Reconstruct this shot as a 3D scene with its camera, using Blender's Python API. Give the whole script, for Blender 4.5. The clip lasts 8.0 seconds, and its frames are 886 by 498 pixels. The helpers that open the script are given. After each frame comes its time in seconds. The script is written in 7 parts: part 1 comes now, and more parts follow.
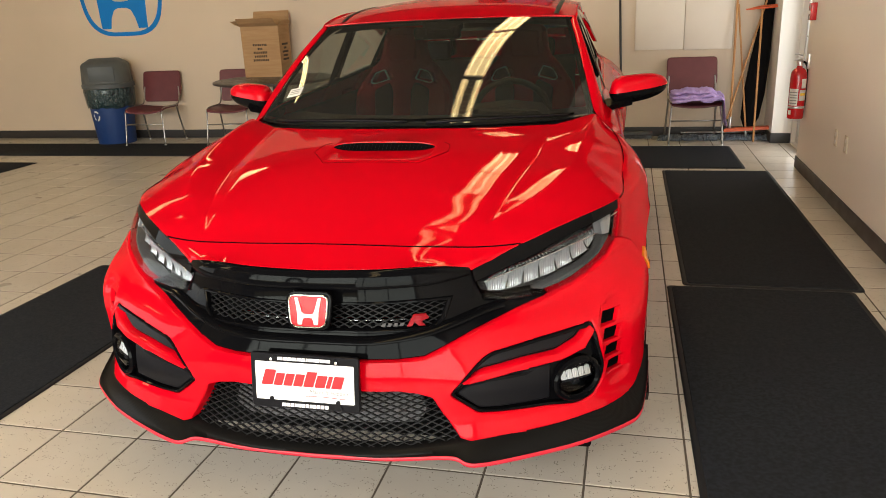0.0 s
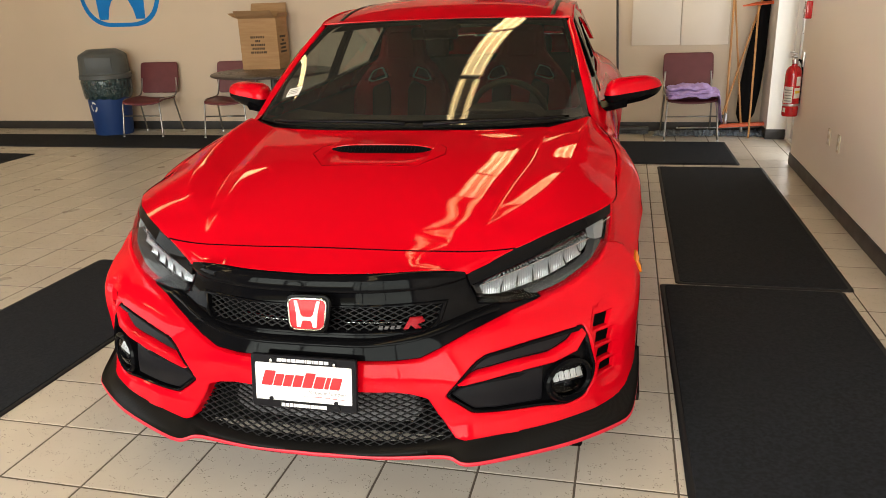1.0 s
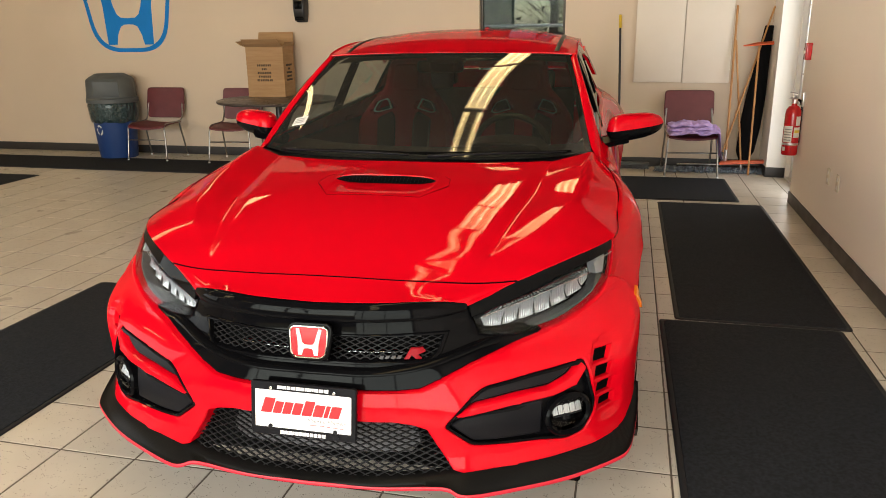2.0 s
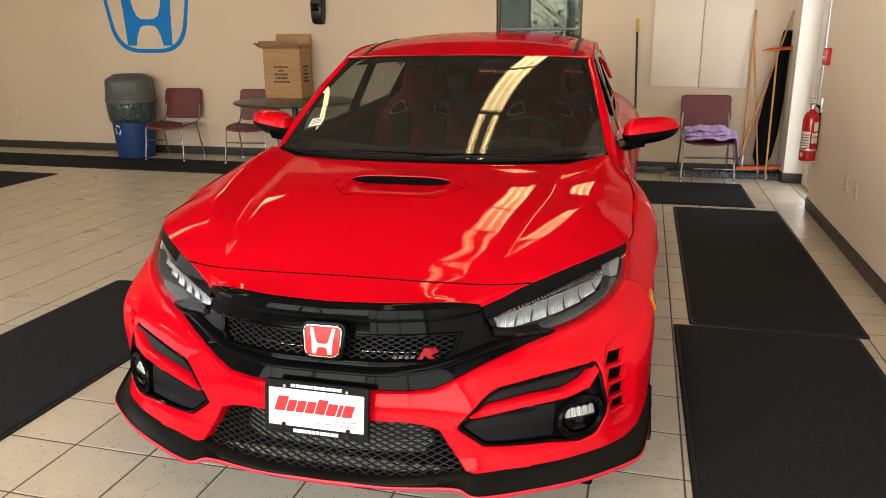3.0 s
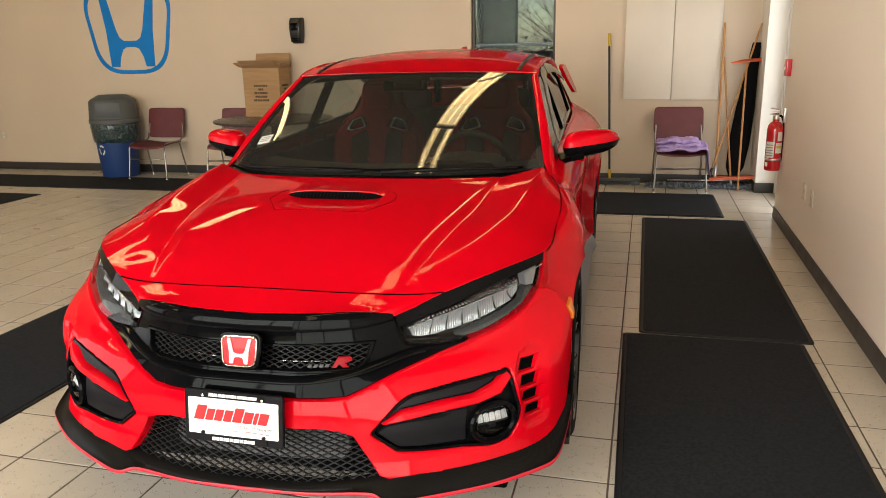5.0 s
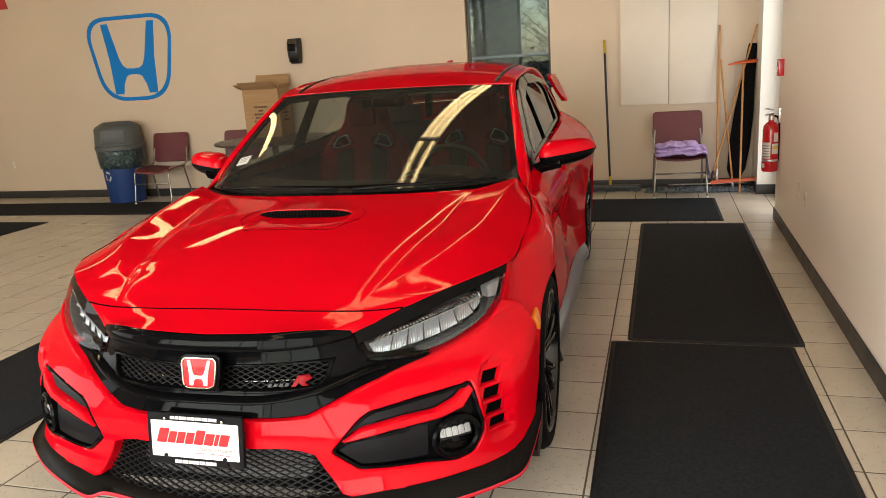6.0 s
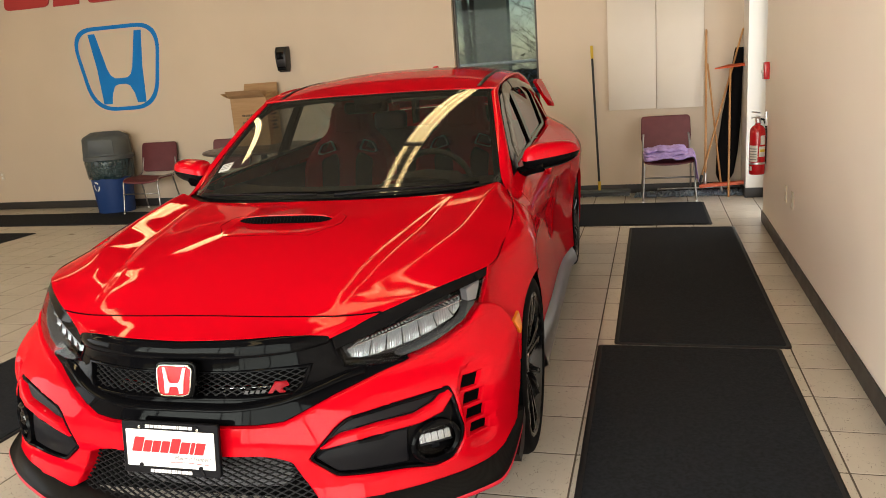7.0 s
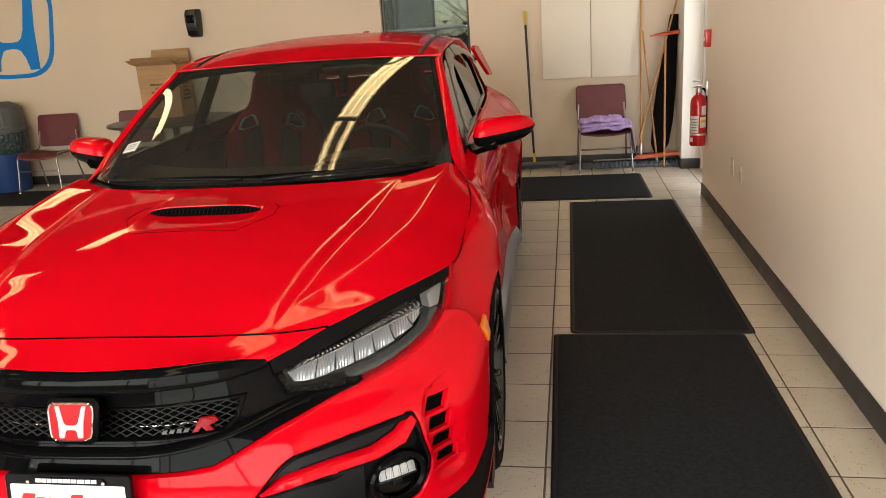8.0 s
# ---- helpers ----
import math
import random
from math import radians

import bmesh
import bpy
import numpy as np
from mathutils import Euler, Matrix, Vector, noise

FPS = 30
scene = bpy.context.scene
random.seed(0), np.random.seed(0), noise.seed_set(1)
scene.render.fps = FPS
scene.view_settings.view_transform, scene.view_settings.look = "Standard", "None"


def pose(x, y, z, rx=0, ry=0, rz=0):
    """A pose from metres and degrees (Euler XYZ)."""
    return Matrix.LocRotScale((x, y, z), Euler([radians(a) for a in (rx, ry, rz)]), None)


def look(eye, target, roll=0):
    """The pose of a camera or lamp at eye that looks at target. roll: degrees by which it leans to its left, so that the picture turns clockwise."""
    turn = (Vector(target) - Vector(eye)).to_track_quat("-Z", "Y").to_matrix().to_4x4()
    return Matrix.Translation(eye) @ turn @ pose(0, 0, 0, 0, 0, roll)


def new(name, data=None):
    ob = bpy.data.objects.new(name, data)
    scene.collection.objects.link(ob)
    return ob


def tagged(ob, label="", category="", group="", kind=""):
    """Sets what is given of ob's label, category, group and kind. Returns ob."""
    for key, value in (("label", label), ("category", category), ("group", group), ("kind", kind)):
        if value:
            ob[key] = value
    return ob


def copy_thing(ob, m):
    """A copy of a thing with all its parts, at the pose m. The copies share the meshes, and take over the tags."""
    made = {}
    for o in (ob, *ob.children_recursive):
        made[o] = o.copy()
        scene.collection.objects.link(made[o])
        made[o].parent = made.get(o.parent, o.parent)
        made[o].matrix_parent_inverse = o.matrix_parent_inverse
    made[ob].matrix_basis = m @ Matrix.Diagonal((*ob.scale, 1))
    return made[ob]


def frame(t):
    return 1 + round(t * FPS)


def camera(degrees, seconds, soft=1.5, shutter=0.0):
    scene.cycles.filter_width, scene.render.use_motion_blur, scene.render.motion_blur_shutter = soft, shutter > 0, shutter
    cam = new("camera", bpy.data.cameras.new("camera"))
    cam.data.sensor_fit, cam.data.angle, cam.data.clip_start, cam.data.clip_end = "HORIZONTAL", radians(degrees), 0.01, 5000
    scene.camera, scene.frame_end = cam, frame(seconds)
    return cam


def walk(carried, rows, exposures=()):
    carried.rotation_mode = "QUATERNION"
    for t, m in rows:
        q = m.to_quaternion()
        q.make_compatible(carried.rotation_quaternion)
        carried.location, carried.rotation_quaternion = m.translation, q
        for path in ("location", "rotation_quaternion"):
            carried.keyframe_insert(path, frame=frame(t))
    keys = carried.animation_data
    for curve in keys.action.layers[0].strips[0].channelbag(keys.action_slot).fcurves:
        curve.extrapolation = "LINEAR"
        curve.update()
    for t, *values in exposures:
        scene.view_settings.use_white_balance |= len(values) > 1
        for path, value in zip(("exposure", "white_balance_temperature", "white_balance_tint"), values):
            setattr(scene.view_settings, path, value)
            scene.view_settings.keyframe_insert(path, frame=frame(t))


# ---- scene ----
cam = camera(61.2, 8.0, soft=0.9)
PATH = [
    (0, (0.06, 0.118, 1.424), (-0.407, 1.965, 0.817), -2.5),
    (0.5, (0.065, 0.106, 1.454), (-0.403, 1.945, 0.823), -2.5),
    (1, (0.071, 0.086, 1.482), (-0.386, 1.927, 0.847), -2.1),
    (1.5, (0.067, 0.072, 1.495), (-0.377, 1.936, 0.922), -1.2),
    (3, (0.064, 0.062, 1.488), (-0.43, 1.92, 0.936), -0.4),
    (3.5, (0.077, 0.043, 1.491), (-0.428, 1.902, 0.956), -1.0),
    (4, (0.097, 0.027, 1.486), (-0.403, 1.891, 0.959), -1.3),
    (4.5, (0.185, 0.021, 1.488), (-0.309, 1.888, 0.967), -1.2),
    (4.7, (0.254, 0.033, 1.494), (-0.243, 1.899, 0.976), -1.0),
    (6, (0.533, 0.112, 1.489), (-0.023, 1.973, 1.011), -3.7),
    (6.5, (0.574, 0.126, 1.48), (0.014, 1.993, 1.033), -3.9),
    (7, (0.577, 0.141, 1.467), (0.035, 2.01, 1.009), -4.2),
    (7.5, (0.546, 0.26, 1.446), (0.054, 2.137, 0.961), -6.3),
    (8, (0.388, 0.485, 1.465), (0.047, 2.377, 0.913), -3.9),
]
walk(cam, [(t, look(eye, target, roll)) for t, eye, target, roll in PATH])

# ---- light and world ----
FLOOR_Y0, FLOOR_Y1 = -2.0, 8.70      # front wall, back wall
WALL_L, WALL_R = -9.6, 1.49          # left wall, right wall
CEIL = 3.9
world = bpy.data.worlds.new("sky")
scene.world = world
world.use_nodes = True
_sky = world.node_tree.nodes.new("ShaderNodeTexSky")
_sky.sky_type, _sky.sun_disc, _sky.sun_elevation, _sky.sun_rotation = "NISHITA", False, radians(35), radians(200)
world.node_tree.links.new(_sky.outputs[0], world.node_tree.nodes["Background"].inputs[0])
world.node_tree.nodes["Background"].inputs[1].default_value = 0.09
scene.view_settings.exposure = 0.26


def area_lamp(name, m, sx, sy, power, colour):
    data = bpy.data.lights.new(name, "AREA")
    data.shape, data.size, data.size_y, data.energy, data.color = "RECTANGLE", sx, sy, power, colour
    ob = new(name, data)
    ob.matrix_world = m
    return ob


# ---- materials ----
def material(name, colour, rough=0.5, metal=0.0, coat=0.0, **more):
    """A Principled material with the given constants; returns it with its node tree ready to extend."""
    mat = bpy.data.materials.new(name)
    mat.use_nodes = True
    b = mat.node_tree.nodes["Principled BSDF"]
    b.inputs["Base Color"].default_value = (*colour, 1)
    b.inputs["Roughness"].default_value = rough
    b.inputs["Metallic"].default_value = metal
    b.inputs["Coat Weight"].default_value = coat
    for key, value in more.items():
        b.inputs[key.replace("_", " ")].default_value = value
    return mat


def vary(mat, a, b, scale, detail=4.0, low=0.35, high=0.65, object_space=True, stretch=(1, 1, 1)):
    """Base colour mixed between a and b by noise of that scale."""
    n, l = mat.node_tree.nodes, mat.node_tree.links
    co, mp, no, ra = n.new("ShaderNodeTexCoord"), n.new("ShaderNodeMapping"), n.new("ShaderNodeTexNoise"), n.new("ShaderNodeValToRGB")
    mp.inputs["Scale"].default_value = stretch
    no.inputs["Scale"].default_value, no.inputs["Detail"].default_value = scale, detail
    ra.color_ramp.elements[0].position, ra.color_ramp.elements[1].position = low, high
    ra.color_ramp.elements[0].color, ra.color_ramp.elements[1].color = (*a, 1), (*b, 1)
    l.new(co.outputs["Object" if object_space else "Generated"], mp.inputs[0])
    l.new(mp.outputs[0], no.inputs["Vector"])
    l.new(no.outputs["Fac"], ra.inputs[0])
    l.new(ra.outputs[0], n["Principled BSDF"].inputs["Base Color"])
    return ra


def bump(mat, scale, strength, distance=0.002, detail=3.0):
    n, l = mat.node_tree.nodes, mat.node_tree.links
    co, no, bu = n.new("ShaderNodeTexCoord"), n.new("ShaderNodeTexNoise"), n.new("ShaderNodeBump")
    no.inputs["Scale"].default_value, no.inputs["Detail"].default_value = scale, detail
    bu.inputs["Strength"].default_value, bu.inputs["Distance"].default_value = strength, distance
    l.new(co.outputs["Object"], no.inputs["Vector"])
    l.new(no.outputs["Fac"], bu.inputs["Height"])
    l.new(bu.outputs[0], n["Principled BSDF"].inputs["Normal"])
    return mat


def rough_vary(mat, low, high, scale):
    n, l = mat.node_tree.nodes, mat.node_tree.links
    co, no, mr = n.new("ShaderNodeTexCoord"), n.new("ShaderNodeTexNoise"), n.new("ShaderNodeMapRange")
    no.inputs["Scale"].default_value, no.inputs["Detail"].default_value = scale, 4
    mr.inputs["From Min"].default_value, mr.inputs["From Max"].default_value = 0.3, 0.7
    mr.inputs["To Min"].default_value, mr.inputs["To Max"].default_value = low, high
    l.new(co.outputs["Object"], no.inputs["Vector"])
    l.new(no.outputs["Fac"], mr.inputs["Value"])
    l.new(mr.outputs[0], n["Principled BSDF"].inputs["Roughness"])
    return mat


def glow(name, colour, strength):
    mat = material(name, (0.8, 0.8, 0.8))
    b = mat.node_tree.nodes["Principled BSDF"]
    b.inputs["Emission Color"].default_value = (*colour, 1)
    b.inputs["Emission Strength"].default_value = strength
    return mat


def glass(name, colour=(1, 1, 1), rough=0.0, keep=0.9, ior=1.52):
    """Thin glass: mostly see-through, with a mirror coat that grows at grazing angles."""
    mat = bpy.data.materials.new(name)
    mat.use_nodes = True
    n, l = mat.node_tree.nodes, mat.node_tree.links
    n.remove(n["Principled BSDF"])
    tr, gl, mix, fr = n.new("ShaderNodeBsdfTransparent"), n.new("ShaderNodeBsdfGlossy"), n.new("ShaderNodeMixShader"), n.new("ShaderNodeFresnel")
    tr.inputs["Color"].default_value = (colour[0] * keep, colour[1] * keep, colour[2] * keep, 1)
    gl.inputs["Roughness"].default_value = rough
    fr.inputs["IOR"].default_value = ior
    l.new(fr.outputs[0], mix.inputs[0])
    l.new(tr.outputs[0], mix.inputs[1])
    l.new(gl.outputs[0], mix.inputs[2])
    l.new(mix.outputs[0], n["Material Output"].inputs[0])
    return mat


def speckled_tile():
    """Pale glazed stoneware with fine brown-black specks and slow tone changes, each tile a little different."""
    mat = material("tile_glaze", (0.50, 0.48, 0.44), 0.28)
    n, l = mat.node_tree.nodes, mat.node_tree.links
    b = n["Principled BSDF"]
    co, geo, info = n.new("ShaderNodeTexCoord"), n.new("ShaderNodeNewGeometry"), n.new("ShaderNodeObjectInfo")
    vo, no, big = n.new("ShaderNodeTexVoronoi"), n.new("ShaderNodeTexNoise"), n.new("ShaderNodeTexNoise")
    vo.inputs["Scale"].default_value = 125
    no.inputs["Scale"].default_value, no.inputs["Detail"].default_value = 30, 3
    big.inputs["Scale"].default_value, big.inputs["Detail"].default_value = 2.3, 4
    l.new(geo.outputs["Position"], vo.inputs["Vector"])
    l.new(geo.outputs["Position"], no.inputs["Vector"])
    l.new(geo.outputs["Position"], big.inputs["Vector"])
    dot, gate, both = n.new("ShaderNodeMath"), n.new("ShaderNodeMath"), n.new("ShaderNodeMath")
    dot.operation, dot.inputs[1].default_value = "LESS_THAN", 0.27
    gate.operation, gate.inputs[1].default_value = "GREATER_THAN", 0.55
    both.operation = "MULTIPLY"
    l.new(vo.outputs["Distance"], dot.inputs[0])
    l.new(no.outputs["Fac"], gate.inputs[0])
    l.new(dot.outputs[0], both.inputs[0])
    l.new(gate.outputs[0], both.inputs[1])
    tone = n.new("ShaderNodeValToRGB")
    tone.color_ramp.elements[0].position, tone.color_ramp.elements[1].position = 0.3, 0.7
    tone.color_ramp.elements[0].color, tone.color_ramp.elements[1].color = (0.47, 0.425, 0.355, 1), (0.54, 0.50, 0.43, 1)
    l.new(big.outputs["Fac"], tone.inputs[0])
    hsv, rnd = n.new("ShaderNodeHueSaturation"), n.new("ShaderNodeMapRange")
    rnd.inputs["To Min"].default_value, rnd.inputs["To Max"].default_value = 0.93, 1.06
    l.new(info.outputs["Random"], rnd.inputs["Value"])
    l.new(rnd.outputs[0], hsv.inputs["Value"])
    l.new(tone.outputs[0], hsv.inputs["Color"])
    mix = n.new("ShaderNodeMix")
    mix.data_type = "RGBA"
    mix.inputs["B"].default_value = (0.15, 0.125, 0.095, 1)
    l.new(both.outputs[0], mix.inputs["Factor"])
    l.new(hsv.outputs[0], mix.inputs["A"])
    l.new(mix.outputs["Result"], b.inputs["Base Color"])
    return rough_vary(mat, 0.27, 0.36, 5.0)


M = {}
M["tile"] = speckled_tile()
M["grout"] = bump(material("grout", (0.095, 0.075, 0.055), 0.9), 220, 0.5)
M["wall"] = bump(material("painted_drywall", (0.66, 0.55, 0.43), 0.55), 160, 0.12, 0.001)
vary(M["wall"], (0.575, 0.475, 0.36), (0.62, 0.515, 0.395), 0.7)
M["wall_pale"] = bump(material("pale_drywall", (0.80, 0.74, 0.66), 0.5), 160, 0.12, 0.001)
vary(M["wall_pale"], (0.845, 0.78, 0.70), (0.875, 0.82, 0.74), 0.7)
M["wall_white"] = bump(material("white_paint", (0.78, 0.76, 0.71), 0.5), 120, 0.1, 0.001)
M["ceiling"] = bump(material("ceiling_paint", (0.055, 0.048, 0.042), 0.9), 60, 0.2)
M["base"] = rough_vary(material("rubber_cove_base", (0.030, 0.029, 0.028), 0.5), 0.45, 0.55, 8)
M["mat"] = bump(material("ribbed_carpet", (0.010, 0.010, 0.012), 0.95, Specular_IOR_Level=0.15), 500, 0.8, 0.003)
vary(M["mat"], (0.0125, 0.0145, 0.0185), (0.0195, 0.0230, 0.0295), 70, 9, 0.38, 0.62)
M["mat_edge"] = material("rubber_edge", (0.014, 0.0145, 0.016), 0.6, Specular_IOR_Level=0.25)
M["alu"] = rough_vary(material("brushed_aluminium", (0.72, 0.72, 0.72), 0.35, 1.0), 0.25, 0.45, 20)
M["bronze"] = material("bronze_frame", (0.06, 0.05, 0.04), 0.4, 0.6)
M["pane"] = glass("window_glass", (0.95, 1.0, 0.97))
M["tube"] = glow("fluorescent_tube", (1.0, 0.76, 0.37), 9.0)
M["diffuser"] = glow("lit_diffuser", (1.0, 0.68, 0.25), 3.9)
M["tinted"] = glass("tinted_window_glass", (0.80, 0.82, 0.74), 0.0, 0.9, 1.18)
M["louver"] = material("dark_louver", (0.10, 0.085, 0.06), 0.4, 0.6)
M["lamp_body"] = material("lamp_housing", (0.75, 0.72, 0.65), 0.4)


# ---- mesh tools ----
def V(*a):
    return Vector(a)


def part(name, bm, mat, parent=None, label="", sharp=38, smooth=True):
    """Links a bmesh as one mesh object, under a thing or a part."""
    if sharp < 180 and smooth:
        lim = radians(sharp)
        for e in bm.edges:
            if len(e.link_faces) == 2 and e.calc_face_angle(0) > lim:
                e.smooth = False
    me = bpy.data.meshes.new(name)
    bm.to_mesh(me)
    bm.free()
    if smooth:
        me.shade_smooth()
        me.update()
    for m in (mat if isinstance(mat, (list, tuple)) else [mat]):
        me.materials.append(m)
    ob = new(name, me)
    if parent is not None:
        ob.parent = parent
    if label:
        tagged(ob, label)
    return ob


def thing(name, m, label, category, group="", kind=""):
    ob = new(name)
    ob.empty_display_size = 0.1
    ob.matrix_world = m
    return tagged(ob, label, category, group, kind)


def box(bm, lo, hi, bevel=0.0, seg=2, m=None):
    """A box between two corners, its edges rounded by bevel."""
    lo, hi = Vector(lo), Vector(hi)
    r = bmesh.ops.create_cube(bm, size=1.0)
    vs = r["verts"]
    for v in vs:
        v.co = Vector(((v.co[i] + 0.5) * (hi[i] - lo[i]) + lo[i]) for i in range(3))
    if bevel > 0:
        es = {e for v in vs for e in v.link_edges}
        r = bmesh.ops.bevel(bm, geom=list(es), offset=bevel, segments=seg, profile=0.5, affect="EDGES")
        vs = list({v for f in r["faces"] for v in f.verts} | {v for v in vs if v.is_valid})
    if m is not None:
        bmesh.ops.transform(bm, matrix=m, verts=vs)
    return vs


def steps(a, b, n):
    return [a + (b - a) * i / n for i in range(n + 1)]


def key(xs, ys):
    """A smooth curve through (xs, ys), straight past its ends."""
    xs, ys = np.array(xs, float), np.array(ys, float)
    d = np.diff(ys) / np.diff(xs)
    t = np.empty(len(xs))
    t[0], t[-1] = d[0], d[-1]
    for i in range(1, len(xs) - 1):
        w0, w1 = xs[i] - xs[i - 1], xs[i + 1] - xs[i]
        t[i] = (d[i - 1] * w1 + d[i] * w0) / (w0 + w1)

    def f(x):
        i = min(max(int(np.searchsorted(xs, x)) - 1, 0), len(xs) - 2)
        h, u = xs[i + 1] - xs[i], (x - xs[i]) / (xs[i + 1] - xs[i])
        if u < 0:
            return float(ys[0] + t[0] * (x - xs[0]))
        if u > 1:
            return float(ys[-1] + t[-1] * (x - xs[-1]))
        return float((2 * u ** 3 - 3 * u * u + 1) * ys[i] + (u ** 3 - 2 * u * u + u) * h * t[i] + (3 * u * u - 2 * u ** 3) * ys[i + 1] + (u ** 3 - u * u) * h * t[i + 1])
    return f


def spline(points, n, closed=False):
    """n points along a Catmull-Rom curve through points (tuples of any size)."""
    p = [np.array(q, float) for q in points]
    k = len(p)
    spans = k if closed else k - 1
    out = []
    for j in range(n):
        a = j / (n if closed else n - 1) * spans
        i = min(int(a), spans - 1)
        u = a - i
        at = (lambda q: p[q % k]) if closed else (lambda q: p[min(max(q, 0), k - 1)])
        a0, a1, a2, a3 = at(i - 1), at(i), at(i + 1), at(i + 2)
        out.append(0.5 * (2 * a1 + (a2 - a0) * u + (2 * a0 - 5 * a1 + 4 * a2 - a3) * u * u + (3 * a1 - a0 - 3 * a2 + a3) * u ** 3))
    return [tuple(float(c) for c in q) for q in out]


def rounded(points, r, n=4):
    """A closed 2D outline with its corners rounded by r."""
    out, k = [], len(points)
    for i in range(k):
        a, b, c = (Vector(points[(i + d) % k][:2]) for d in (-1, 0, 1))
        rr = min(r, (a - b).length * 0.45, (c - b).length * 0.45)
        p, q = b + (a - b).normalized() * rr, b + (c - b).normalized() * rr
        for j in range(n + 1):
            u = j / n
            out.append(tuple((1 - u) ** 2 * p + 2 * u * (1 - u) * b + u * u * q))
    return out


def loft(bm, rows, closed=False):
    """Quads between rows of points; closed joins the ends of each row."""
    vs = [[bm.verts.new(p) for p in r] for r in rows]
    for a, b in zip(vs, vs[1:]):
        n = len(a)
        for i in range(n if closed else n - 1):
            j = (i + 1) % n
            bm.faces.new((a[i], a[j], b[j], b[i]))
    return vs


def cap(bm, ring):
    try:
        bm.faces.new(ring)
    except ValueError:
        pass


def thicken(bm, offset):
    """A second skin at the vector offset, joined along the rim."""
    faces = list(bm.faces)
    rim = [e for e in bm.edges if e.is_boundary]
    twin = {v: bm.verts.new(v.co + offset(v)) for v in list(bm.verts)}
    for f in faces:
        bm.faces.new([twin[v] for v in reversed(f.verts)])
    for e in rim:
        a, b = e.verts
        try:
            bm.faces.new((b, a, twin[a], twin[b]))
        except ValueError:
            pass
    bmesh.ops.recalc_face_normals(bm, faces=bm.faces)


def tube(bm, points, r, n=8, closed=False):
    """A round bar along points; r is one radius or one for each point."""
    pts = [Vector(p) for p in points]
    rings, k = [], len(pts)
    up = None
    for i, p in enumerate(pts):
        a = pts[(i - 1) % k] if closed or i else p
        b = pts[(i + 1) % k] if closed or i < k - 1 else p
        d = (b - a).normalized()
        if up is None:
            up = d.orthogonal().normalized()
        up = (up - d * up.dot(d)).normalized()
        side = d.cross(up)
        rr = r[i] if isinstance(r, (list, tuple)) else r
        rings.append([bm.verts.new(p + (up * math.cos(t) + side * math.sin(t)) * rr) for t in (2 * math.pi * j / n for j in range(n))])
    for a, b in zip(rings, rings[1:] + ([rings[0]] if closed else [])):
        for j in range(n):
            bm.faces.new((a[j], a[(j + 1) % n], b[(j + 1) % n], b[j]))
    if not closed:
        cap(bm, list(reversed(rings[0])))
        cap(bm, rings[-1])


def lathe(bm, profile, n=32, m=None, caps=True):
    """A turned body: profile of (radius, height) round the z axis."""
    rings = []
    for r, h in profile:
        ring = [V(r * math.cos(t), r * math.sin(t), h) for t in (2 * math.pi * j / n for j in range(n))]
        rings.append([m @ p for p in ring] if m is not None else ring)
    vs = loft(bm, rings, True)
    if caps and profile[0][0] > 1e-4:
        cap(bm, list(reversed(vs[0])))
    if caps and profile[-1][0] > 1e-4:
        cap(bm, vs[-1])
    bmesh.ops.remove_doubles(bm, verts=bm.verts, dist=1e-5)
    bmesh.ops.recalc_face_normals(bm, faces=bm.faces)


